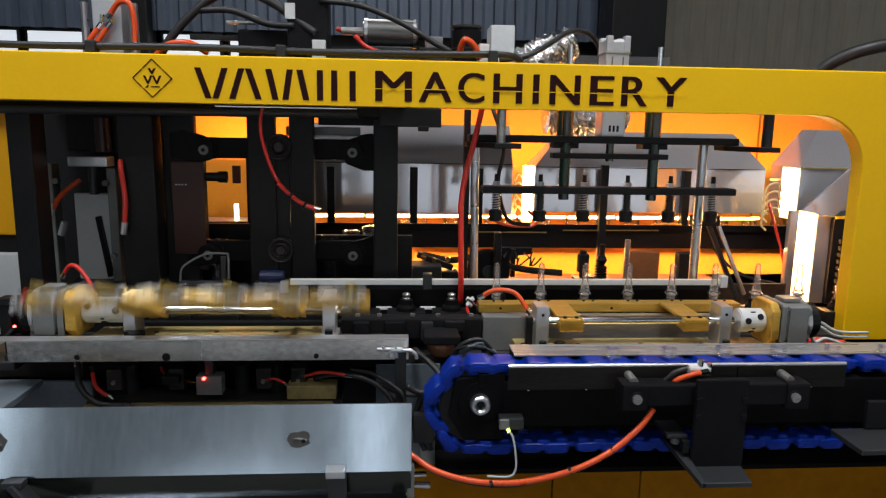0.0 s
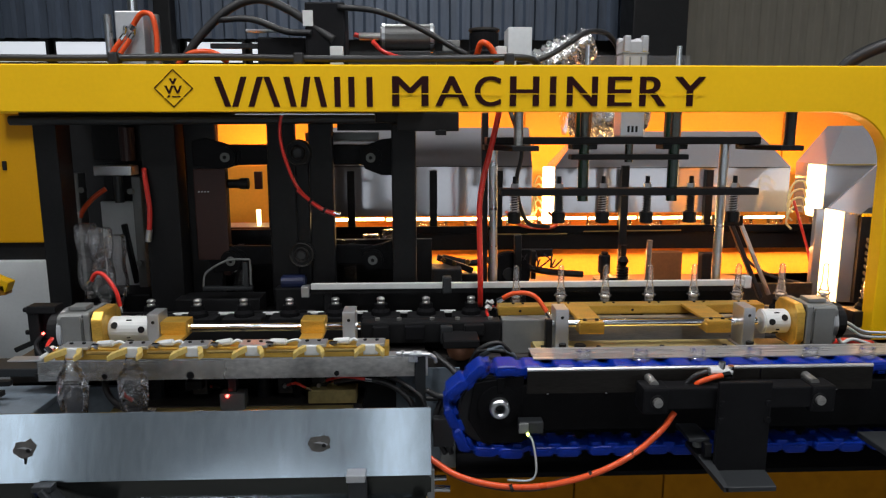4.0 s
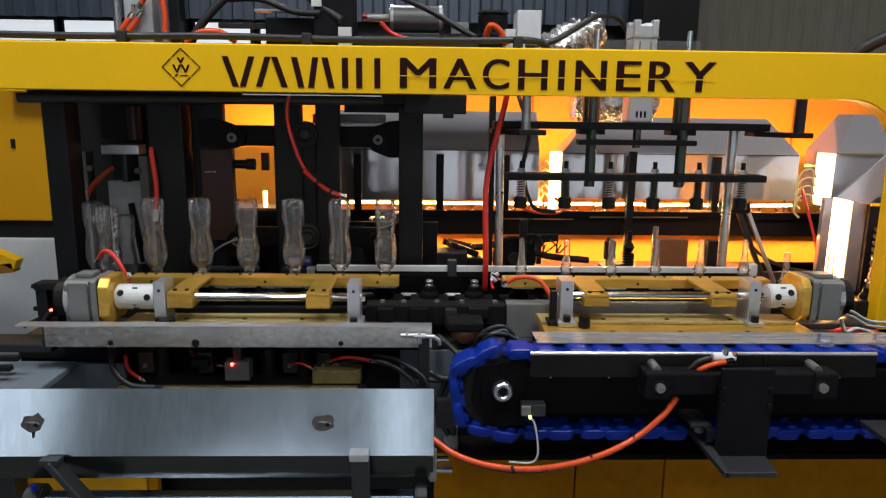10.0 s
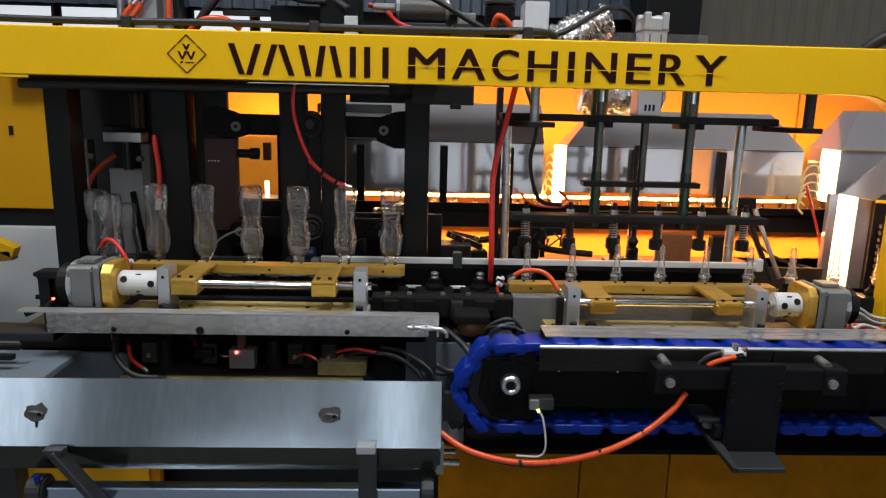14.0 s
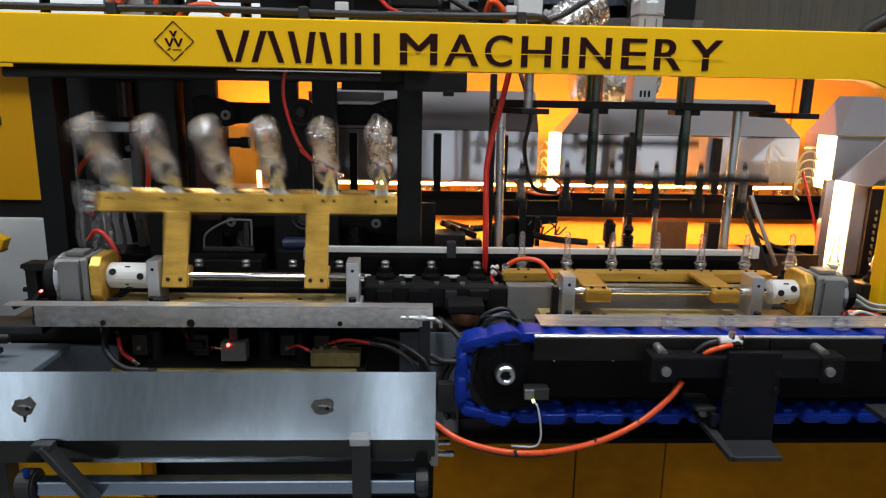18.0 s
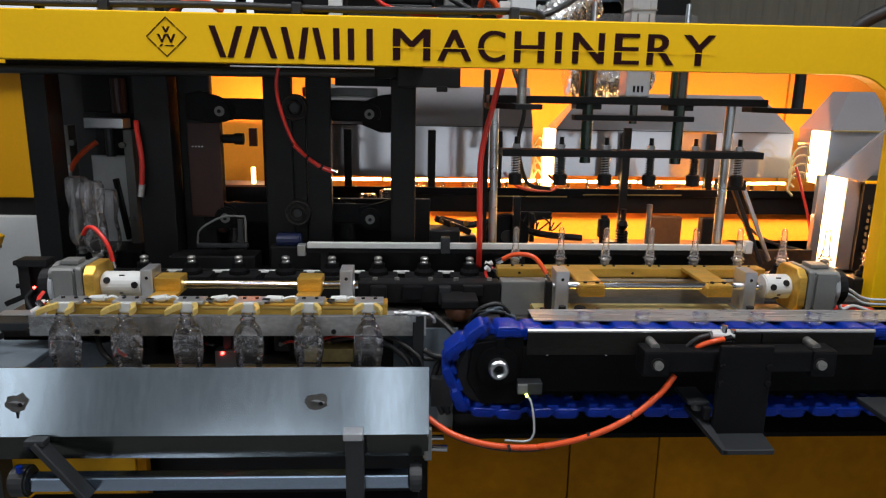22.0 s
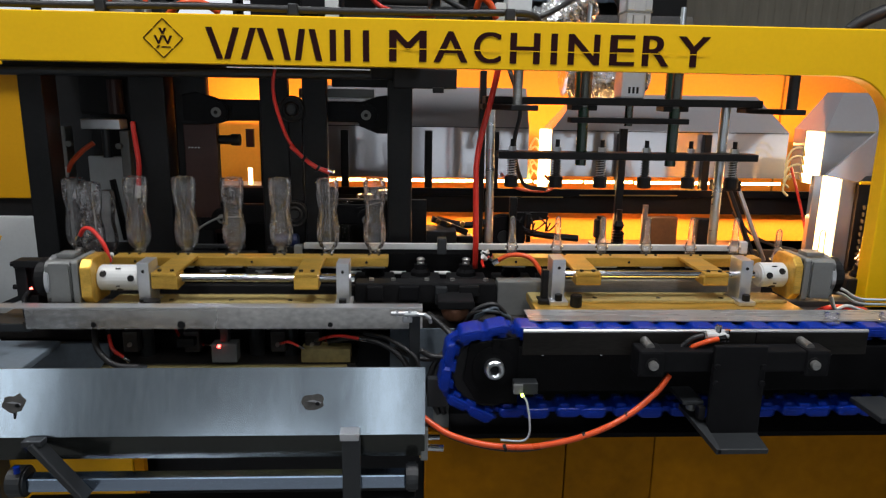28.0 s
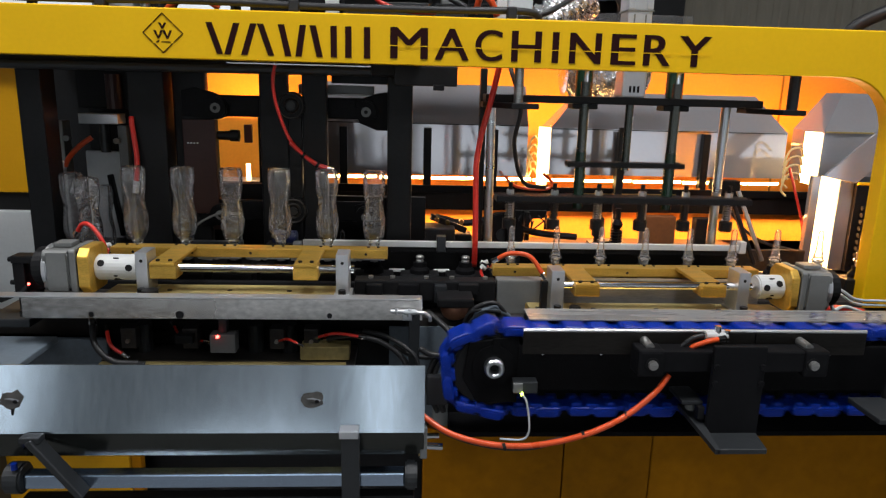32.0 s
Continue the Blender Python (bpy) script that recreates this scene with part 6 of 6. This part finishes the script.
def foil(p, q, r, folds, seed):
    """A crumpled foil duct from p to q: ring folds, with creases running across them."""
    p, q = Vector(p), Vector(q)
    d = (q - p).normalized()
    side = d.orthogonal().normalized()
    up = d.cross(side)
    bm, rings, n, m = bmesh.new(), [], 40, folds * 5
    for i in range(m + 1):
        u = i / m
        ring = []
        for k in range(n):
            a = math.tau * k / n
            w = Vector((math.cos(a) * 2.2, math.sin(a) * 2.2, u * folds * 0.8 + seed))
            rr = r * (1 + 0.10 * math.sin(u * folds * math.tau + 2.2 * noise.noise(w)) + 0.22 * noise.noise(w * 0.6) + 0.12 * abs(noise.noise(w * 2.6)) - 0.10 * abs(noise.noise(w * 5.5)))
            if i in (0, m):
                rr *= 0.75
            ring.append(bm.verts.new(p + (q - p) * u + rr * (math.cos(a) * side + math.sin(a) * up)))
        rings.append(ring)
    for ra, rb in zip(rings, rings[1:]):
        for k in range(n):
            bm.faces.new((ra[k], ra[(k + 1) % n], rb[(k + 1) % n], rb[k]))
    bm.faces.new(rings[0][::-1])
    bm.faces.new(rings[-1])
    return bm


solo("foil_duct", foil((0.39, 0.48, 1.745), (0.575, 0.50, 1.825), 0.052, 9, 3), FOIL, "crinkled silver foil duct on the roof", "foil duct", "foil ducts")
solo("foil_duct", foil((0.50, 0.55, 1.60), (0.78, 0.55, 1.605), 0.068, 12, 7), FOIL, "crinkled silver foil duct under the lintel", "foil duct", "foil ducts")

# ---- bottles, preforms, carriers ----
BOTTLE = [(0.0, 0.0118), (0.010, 0.0118), (0.011, 0.0155), (0.014, 0.0155), (0.0155, 0.0125), (0.019, 0.0145), (0.026, 0.0215), (0.035, 0.0265), (0.050, 0.0298), (0.066, 0.0308), (0.085, 0.0300), (0.105, 0.0268), (0.122, 0.0242), (0.134, 0.0246), (0.148, 0.0280), (0.162, 0.0298), (0.190, 0.0300), (0.203, 0.0292), (0.210, 0.0255), (0.209, 0.016), (0.202, 0.0)]
PREF = [(-0.003, 0.0140), (0.004, 0.0135), (0.006, 0.0150), (0.009, 0.0135), (0.013, 0.0135), (0.014, 0.0180), (0.018, 0.0180), (0.0195, 0.0140), (0.026, 0.0135), (0.044, 0.0095), (0.052, 0.0085), (0.090, 0.0082), (0.098, 0.0064), (0.1025, 0.0)]


def lathe_mesh(name, profile, material, seg):
    bm = lathe(profile, seg=seg)
    for f in bm.faces:
        f.smooth = True
    me = bpy.data.meshes.new(name)
    bm.to_mesh(me)
    bm.free()
    me.materials.append(material)
    return me


def bottle_mesh():
    """The turned bottle, with shallow panels and a ribbed waist."""
    prof = []
    for (h0, r0), (h1, r1) in zip(BOTTLE, BOTTLE[1:]):
        n = max(1, round((h1 - h0) / 0.006))
        prof += [(h0 + (h1 - h0) * k / n, r0 + (r1 - r0) * k / n) for k in range(n)]
    prof.append(BOTTLE[-1])
    bm = lathe(prof, seg=36)
    for v in bm.verts:
        h, a = v.co.z, math.atan2(v.co.y, v.co.x)
        w = max(0.0, math.sin((h - 0.045) / 0.065 * math.pi)) if 0.045 < h < 0.11 else (max(0.0, math.sin((h - 0.14) / 0.062 * math.pi)) if 0.14 < h < 0.202 else 0.0)
        k = 1 - 0.035 * w * max(0.0, math.cos(6 * a + h * 30)) + (0.012 * math.sin(h * 900) if 0.105 < h < 0.142 else 0.0) + 0.008 * noise.noise(v.co * 60)
        v.co.x *= k
        v.co.y *= k
    for f in bm.faces:
        f.smooth = True
    me = bpy.data.meshes.new("bottle")
    bm.to_mesh(me)
    bm.free()
    me.materials.append(PET)
    return me


BOTTLE_MESH = bottle_mesh()
PREFORM_MESH = lathe_mesh("preform", PREF, PREFORM, 16)


def carrier_proto():
    c = thing("carrier", 0, 0, 0, "black chain carrier with a chrome-tipped mandrel", "carrier", "chain carriers")
    part("block", box(-0.052, 0.052, -0.03, 0.03, -0.078, -0.032, 0.004), BLACK, c)
    part("socket", lathe([(-0.032, 0.0), (-0.032, 0.027), (-0.022, 0.026), (-0.014, 0.019), (-0.002, 0.018), (-0.002, 0.0)], seg=18), DULL, c)
    part("mandrel", lathe([(-0.002, 0.0), (-0.002, 0.0105), (0.003, 0.0105), (0.004, 0.0085), (0.008, 0.0085), (0.009, 0.0115), (0.014, 0.0105), (0.0165, 0.006), (0.018, 0.0)], seg=16), STEEL_OLD, c, "dull chrome mandrel tip", True)
    return c


LOOP_N = 78
LOOP = []  # (length, kind, data) pieces of the closed carrier loop, from the left end of the front line
XL, YB, RL = -0.785, 0.95, 0.13
YM = YROW + 2 * RL
XR = (LOOP_N * PITCH - math.pi * 0.44 - math.hypot(0.35, YB - YM) - (-0.25 - XL) - math.pi * RL + XL + 0.1) / 2
LOOP.append((XR - XL, "line", (XL, YROW, XR, YROW)))
LOOP.append((math.pi * 0.44, "arc", (XR, YROW + 0.44, 0.44, -90)))
LOOP.append((XR - 0.1, "line", (XR, YB, 0.1, YB)))
LOOP.append((math.hypot(0.35, YB - YM), "line", (0.1, YB, -0.25, YM)))
LOOP.append((-0.25 - XL, "line", (-0.25, YM, XL, YM)))
LOOP.append((math.pi * RL, "arc", (XL, YROW + RL, RL, 90)))
LOOP_LEN = sum(p[0] for p in LOOP)


def on_loop(pos):
    """Place and heading (degrees) of chain place pos; 1 is the first place of the front line."""
    s = ((pos - 1) * PITCH + (X1 - XL)) % LOOP_LEN
    for length, kind, d in LOOP:
        if s <= length:
            break
        s -= length
    if kind == "line":
        k = s / length
        return d[0] + (d[2] - d[0]) * k, d[1] + (d[3] - d[1]) * k, math.degrees(math.atan2(d[3] - d[1], d[2] - d[0]))
    a = d[3] + math.degrees(s / d[2])
    return d[0] + d[2] * math.cos(radians(a)), d[1] + d[2] * math.sin(radians(a)), a + 90


XC1 = XC0 + (30 * PITCH - math.tau * RC) / 2


def on_belt(s):
    """Place and turn of a belt pad s metres from the wheel's top, against the way of travel."""
    total = 30 * PITCH
    s %= total
    straight = XC1 - XC0
    if s < straight:
        return XC0 + s, ZC + RC, 0.0
    s -= straight
    if s < math.pi * RC:
        a = s / RC
        return XC1 + RC * math.sin(a), ZC + RC * math.cos(a), math.degrees(a)
    s -= math.pi * RC
    if s < straight:
        return XC1 - s, ZC - RC, 180.0
    a = (s - straight) / RC
    return XC0 - RC * math.sin(a), ZC - RC * math.cos(a), 180 + math.degrees(a)


# gravity rail that feeds the conveyor from beyond its end
QC = 12.4
feed = thing("feed_rail", 2.6, YC, 0.0, "inclined steel rail with waiting preforms", "feed rail")
fx, fz = X1 + PITCH * (8 + QC), 1.06
for dy in (-0.02, 0.02):
    part("rail", bar((fx, YC + dy, fz), (fx + 2.1, YC + dy, fz + 0.62), 0.012, 0.008), STEEL, feed)
part("leg", box(fx + 1.2, fx + 1.25, YC - 0.03, YC + 0.03, 0.0, fz + 0.30, 0.003), CHARCOAL, feed)


def on_feed(q):
    """Place of the preform q places from the first pick place."""
    if q <= QC:
        return X1 + PITCH * (8 + q), ZSEAT
    d = 0.034 * (q - QC)
    return fx + d * 0.959, ZSEAT + d * 0.283


# ---- what moves ----
END = 32.0
# start of each working cycle, in seconds
STARTS = [-3.97, -0.343, 3.38, 6.98, 10.583, 14.189, 17.795, 21.383, 25.03, 28.675, 32.31, 35.94, 39.57]


def keyed(table, t):
    """Value of a cyclic table of (phase, value) at t seconds."""
    i = max(k for k, c in enumerate(STARTS) if c <= t)
    tab = [(c + ph, v) for c in STARTS[max(i - 1, 0):i + 2] for ph, v in table]
    if t <= tab[0][0]:
        return tab[0][1]
    for (a, va), (b, vb) in zip(tab, tab[1:]):
        if a <= t <= b:
            return va + (vb - va) * (t - a) / max(b - a, 1e-6)
    return tab[-1][1]


SWING_TAB_L = [(0.02, 0), (0.08, 12), (0.12, 29), (0.17, 52), (0.21, 75), (0.25, 98), (0.28, 116), (0.31, 136), (0.34, 159), (0.37, 173), (0.40, 180), (0.8, 180), (0.86, 175), (0.9, 168), (0.95, 156), (1.0, 136), (1.05, 110), (1.1, 86), (1.15, 56), (1.2, 23), (1.26, 0)]
SWING_TAB_R = [(1.13, 0), (1.17, 12), (1.22, 36), (1.27, 62), (1.34, 94), (1.41, 134), (1.47, 164), (1.54, 180), (2.06, 180), (2.12, 177), (2.18, 170), (2.215, 157), (2.26, 138), (2.305, 115), (2.35, 92), (2.4, 65), (2.45, 37), (2.5, 9), (2.54, 0)]
LIFT_TAB_L = [(0, 0.030), (0.46, 0.030), (0.58, 0.0), (2.78, 0.0), (3.0, 0.022), (3.18, 0.036), (3.4, 0.032)]
LIFT_TAB_R = [(1.95, 0.0), (2.1, 0.016), (2.26, 0.033), (3.02, 0.033), (3.18, 0.0)]
JAW_TAB_L = [(0.54, 30.0), (0.62, 0.0), (2.72, 0.0), (2.84, 30.0)]
JAW_TAB_R = [(1.82, 0.0), (1.94, 24.0), (3.18, 24.0), (3.3, 0.0)]
PRESS_TAB = [(0.08, -0.133), (0.2, -0.058), (0.32, 0.0), (3.02, 0.0), (3.12, -0.032), (3.22, -0.096), (3.34, -0.133)]
CLAMP_TAB = [(1.24, 0.0), (1.50, 1.0), (2.70, 1.0), (2.82, 0.5), (2.92, 0.1), (2.97, 0.0)]
PIN_TAB = [(1.72, 0.0), (1.84, 1.0), (2.32, 1.0), (2.44, 0.0)]


def ramp(u):
    u = min(1.0, max(0.0, u))
    return 0.65 * u + 0.35 * u * u * (3 - 2 * u)


def chain(t):
    """Places that the carrier chain has gone since the start."""
    return sum(6 * ramp((t - (c + 1.56)) / 0.94) for c in STARTS[1:])


def belt(t):
    """Places that the preform belt has gone; whole sixes at the picks."""
    return -6 + sum(6 * ramp((t - (c - 1.02)) / 1.9) for c in STARTS[1:])


def times_of(tables, extra=()):
    ts = {0.0, END, *extra}
    for c in STARTS:
        ts |= {c + ph for tab in tables for ph, _ in tab}
    return sorted(t for t in {round(t * 30) / 30 for t in ts} if 0 <= t <= END)


CHAIN_TIMES = sorted({0.0, END} | {round((c + 1.56 + 0.094 * i) * 30) / 30 for c in STARTS[1:] for i in range(11) if 0 <= c + 1.56 + 0.094 * i <= END})
BELT_TIMES = sorted({0.0, END} | {round((c - 1.02 + 0.19 * i) * 30) / 30 for c in STARTS[1:] for i in range(11) if 0 <= c - 1.02 + 0.19 * i <= END})


def arm_pose(t, x, unit_lift, swing, slack=0.0):
    """Pose of a bottle or preform held by a turning arm; local origin at its neck end. slack: degrees by which it trails in the jaws."""
    a = keyed(swing, t)
    return pose(0, YSHAFT, ZSHAFT + keyed(unit_lift, t), a) @ pose(x, YROW - YSHAFT, ZSEAT - ZSHAFT, -slack * math.sin(radians(a)))


def seat_pose(pos):
    x, y, h = on_loop(pos)
    sunk = min(1.0, max(0.0, (y - YROW - 0.16) / 0.10))
    return pose(x, y, ZSEAT - 0.09 * sunk * sunk * (3 - 2 * sunk), 0, 0, h)


def unwrap(rows):
    """Keeps only the rows at which a thing stops, starts or moves."""
    out = [rows[0]]
    for i in range(1, len(rows) - 1):
        same = rows[i - 1][1] == rows[i][1] == rows[i + 1][1]
        if not same:
            out.append(rows[i])
    return out + [rows[-1]]


def key_turning(unit, swing, lift, tab):
    base, hinge_at = unit.location.copy(), swing.location.copy()
    walk(unit, [(t, pose(base.x, base.y, base.z + keyed(lift, t))) for t in times_of([lift])])
    walk(swing, [(t, pose(hinge_at.x, hinge_at.y, hinge_at.z, keyed(tab, t))) for t in times_of([tab])])


def key_jaws(name, tab):
    for side, jaw in JAWS[name]:
        p = jaw.location.copy()
        walk(jaw, [(t, pose(p.x, p.y, p.z, 0, 0, side * keyed(tab, t))) for t in times_of([tab])])


def key_clamp():
    ts = times_of([CLAMP_TAB])
    for ob, dx, dz in ((CROSS, 0, 0.124), (PLATEN_A, 0.048, 0), (PLATEN_B, -0.045, 0), (COLUMN, -0.05, 0)):
        p = ob.location.copy()
        walk(ob, [(t, pose(p.x + dx * keyed(CLAMP_TAB, t), p.y, p.z + dz * keyed(CLAMP_TAB, t))) for t in ts])
    for ob, bx, hz in LINKS:
        p, rows = ob.location.copy(), []
        s = 1 if bx < -0.33 else -1
        for t in ts:
            k = keyed(CLAMP_TAB, t)
            x = bx + s * 0.0465 * k
            rows.append((t, pose(p.x + s * 0.0465 * k, p.y, p.z, 0, -s * math.degrees(math.atan2(0.124 * k, abs(-0.33 - x))))))
        walk(ob, rows)


def key_press():
    p = PRESS.location.copy()
    walk(PRESS, [(t, pose(p.x, p.y, p.z + keyed(PRESS_TAB, t))) for t in times_of([PRESS_TAB])])
    for pin in PINS:
        q = pin.location.copy()
        walk(pin, [(t, pose(q.x, q.y - 0.042 * keyed(PIN_TAB, t), q.z)) for t in times_of([PIN_TAB])])


def key_carriers():
    proto = carrier_proto()
    carriers = [proto] + [copy_thing(proto, pose(0, 0, 0)) for i in range(1, LOOP_N)]
    for i, ob in enumerate(carriers):
        walk(ob, unwrap([(t, seat_pose(1 + i + chain(t))) for t in CHAIN_TIMES]))


def plastic(mesh, name, label, category, group):
    ob = new(name, mesh)
    return tagged(ob, label, category, group)


def key_bottles():
    for k in range(1, 11):
        for j in range(1, 7):
            if k == 1 and j > 2:
                continue
            ob = plastic(BOTTLE_MESH, "bottle", "clear waisted plastic bottle, neck down on its carrier", "bottle", "blown bottles")
            grip, drop = STARTS[k + 1] - 0.86, STARTS[k + 1] + 0.62
            x = X1 + PITCH * (j - 1)
            rows = [(t, seat_pose(j - 6 * k + chain(t))) for t in CHAIN_TIMES if t < grip]
            for t in times_of([SWING_TAB_L, LIFT_TAB_L]):
                if grip <= t <= drop:
                    rows.append((t, arm_pose(t, x, LIFT_TAB_L, SWING_TAB_L, 28.0)))
            if drop < END:
                m = arm_pose(drop, x, LIFT_TAB_L, SWING_TAB_L)
                rows.append((drop, m))
                lie = 0.05 + 0.068 * (k - 1)
                for dt, z, turn in ((0.06, 1.055, 180), (0.13, 0.97, 180), (0.2, 0.84, 180), (0.3, 0.7, 220), (0.45, max(lie, 0.40), 255), (0.6, lie, 270)):
                    rows.append((drop + dt, pose(x, YSHAFT - 0.22 + (0.12 if turn == 270 else 0.0), z, turn)))
                rows = [r for r in rows if r[0] <= END]
            if rows[-1][0] < END:
                rows.append((END, rows[-1][1]))
            walk(ob, unwrap(rows))


def key_preforms():
    loaded = [(i, None) for i in range(9, 21)] + [(j, k) for k in range(0, 11) for j in range(6)]
    for i, k in loaded:
        if k is None:
            ob = plastic(PREFORM_MESH, "preform", "clear plastic preform standing on its chain carrier", "preform", "preforms on the chain")
            rows = [(t, seat_pose(i + chain(t))) for t in CHAIN_TIMES]
        else:
            ob = plastic(PREFORM_MESH, "preform", "clear plastic preform brought by the conveyor", "preform", "preforms from the conveyor")
            x, c = X1 + PITCH * (8 + i), STARTS[k + 1]
            pick, place = c + 1.94, c + 3.14
            rows = []
            for t in BELT_TIMES:
                if t < pick:
                    px, pz = on_feed(i + 6 * k - belt(t))
                    rows.append((t, pose(px, YC, pz, 180)))
            for t in times_of([SWING_TAB_R, LIFT_TAB_R]):
                if pick <= t <= place + 0.06:
                    rows.append((t, arm_pose(t, x, LIFT_TAB_R, SWING_TAB_R)))
            rows += [(t, seat_pose(9 + i + chain(t) - 6 * (k + 1))) for t in CHAIN_TIMES if t > place + 0.06]
        walk(ob, unwrap(rows))


def key_belt():
    bm = box(-0.010, 0.014, -0.028, 0.028, -0.027, -0.004, 0.002)
    for x in (-0.040, 0.036):
        for y in (-0.018, 0.018):
            box(x - 0.009, x + 0.009, y - 0.007, y + 0.007, -0.029, -0.019, 0.003, bm)
    for x0, x1, top, dy in ((-0.053, -0.002, 0.0025, 0.032), (0.004, 0.051, 0.001, 0.030)):
        pts = [(x0, -0.020), (x0, -0.006), (x0 + 0.006, top), (x1 - 0.008, top), (x1, top - 0.005), (x1, -0.016), (x1 - 0.006, -0.020)]
        plate(pts, "y", -dy, dy, bm, 0.002)
        box(x0 + 0.012, x1 - 0.012, -dy - 0.0015, dy + 0.0015, -0.014, -0.004, 0.001, bm)
    for x in (-0.058, 0.056):
        rod((x, -0.016, -0.012), (x, 0.016, -0.012), 0.006, 10, bm)
    for dy in (-0.0345, 0.0345):
        rod((-0.027, dy * 0.9, -0.009), (-0.027, dy, -0.009), 0.006, 10, bm)
    me = bpy.data.meshes.new("belt_link")
    bm.to_mesh(me)
    bm.free()
    me.materials.append(BLUE)
    for i in range(30):
        ob = plastic(me, "belt_link", "blue plastic link of the preform belt", "belt link", "belt links")
        rows = []
        for t in BELT_TIMES:
            s = (X1 + PITCH * 8.88 - XC0) + PITCH * (i - belt(t))
            x, z, a = on_belt(s)
            rows.append((t, pose(x, YC, z, 0, a)))
        walk(ob, unwrap(rows))


def motions():
    key_turning(UNIT_L, SWING_L, LIFT_TAB_L, SWING_TAB_L)
    key_turning(UNIT_R, SWING_R, LIFT_TAB_R, SWING_TAB_R)
    key_jaws("bottle_turning_unit", JAW_TAB_L)
    key_jaws("preform_turning_unit", JAW_TAB_R)
    key_clamp()
    key_press()
    key_carriers()
    key_bottles()
    key_preforms()
    key_belt()


motions()
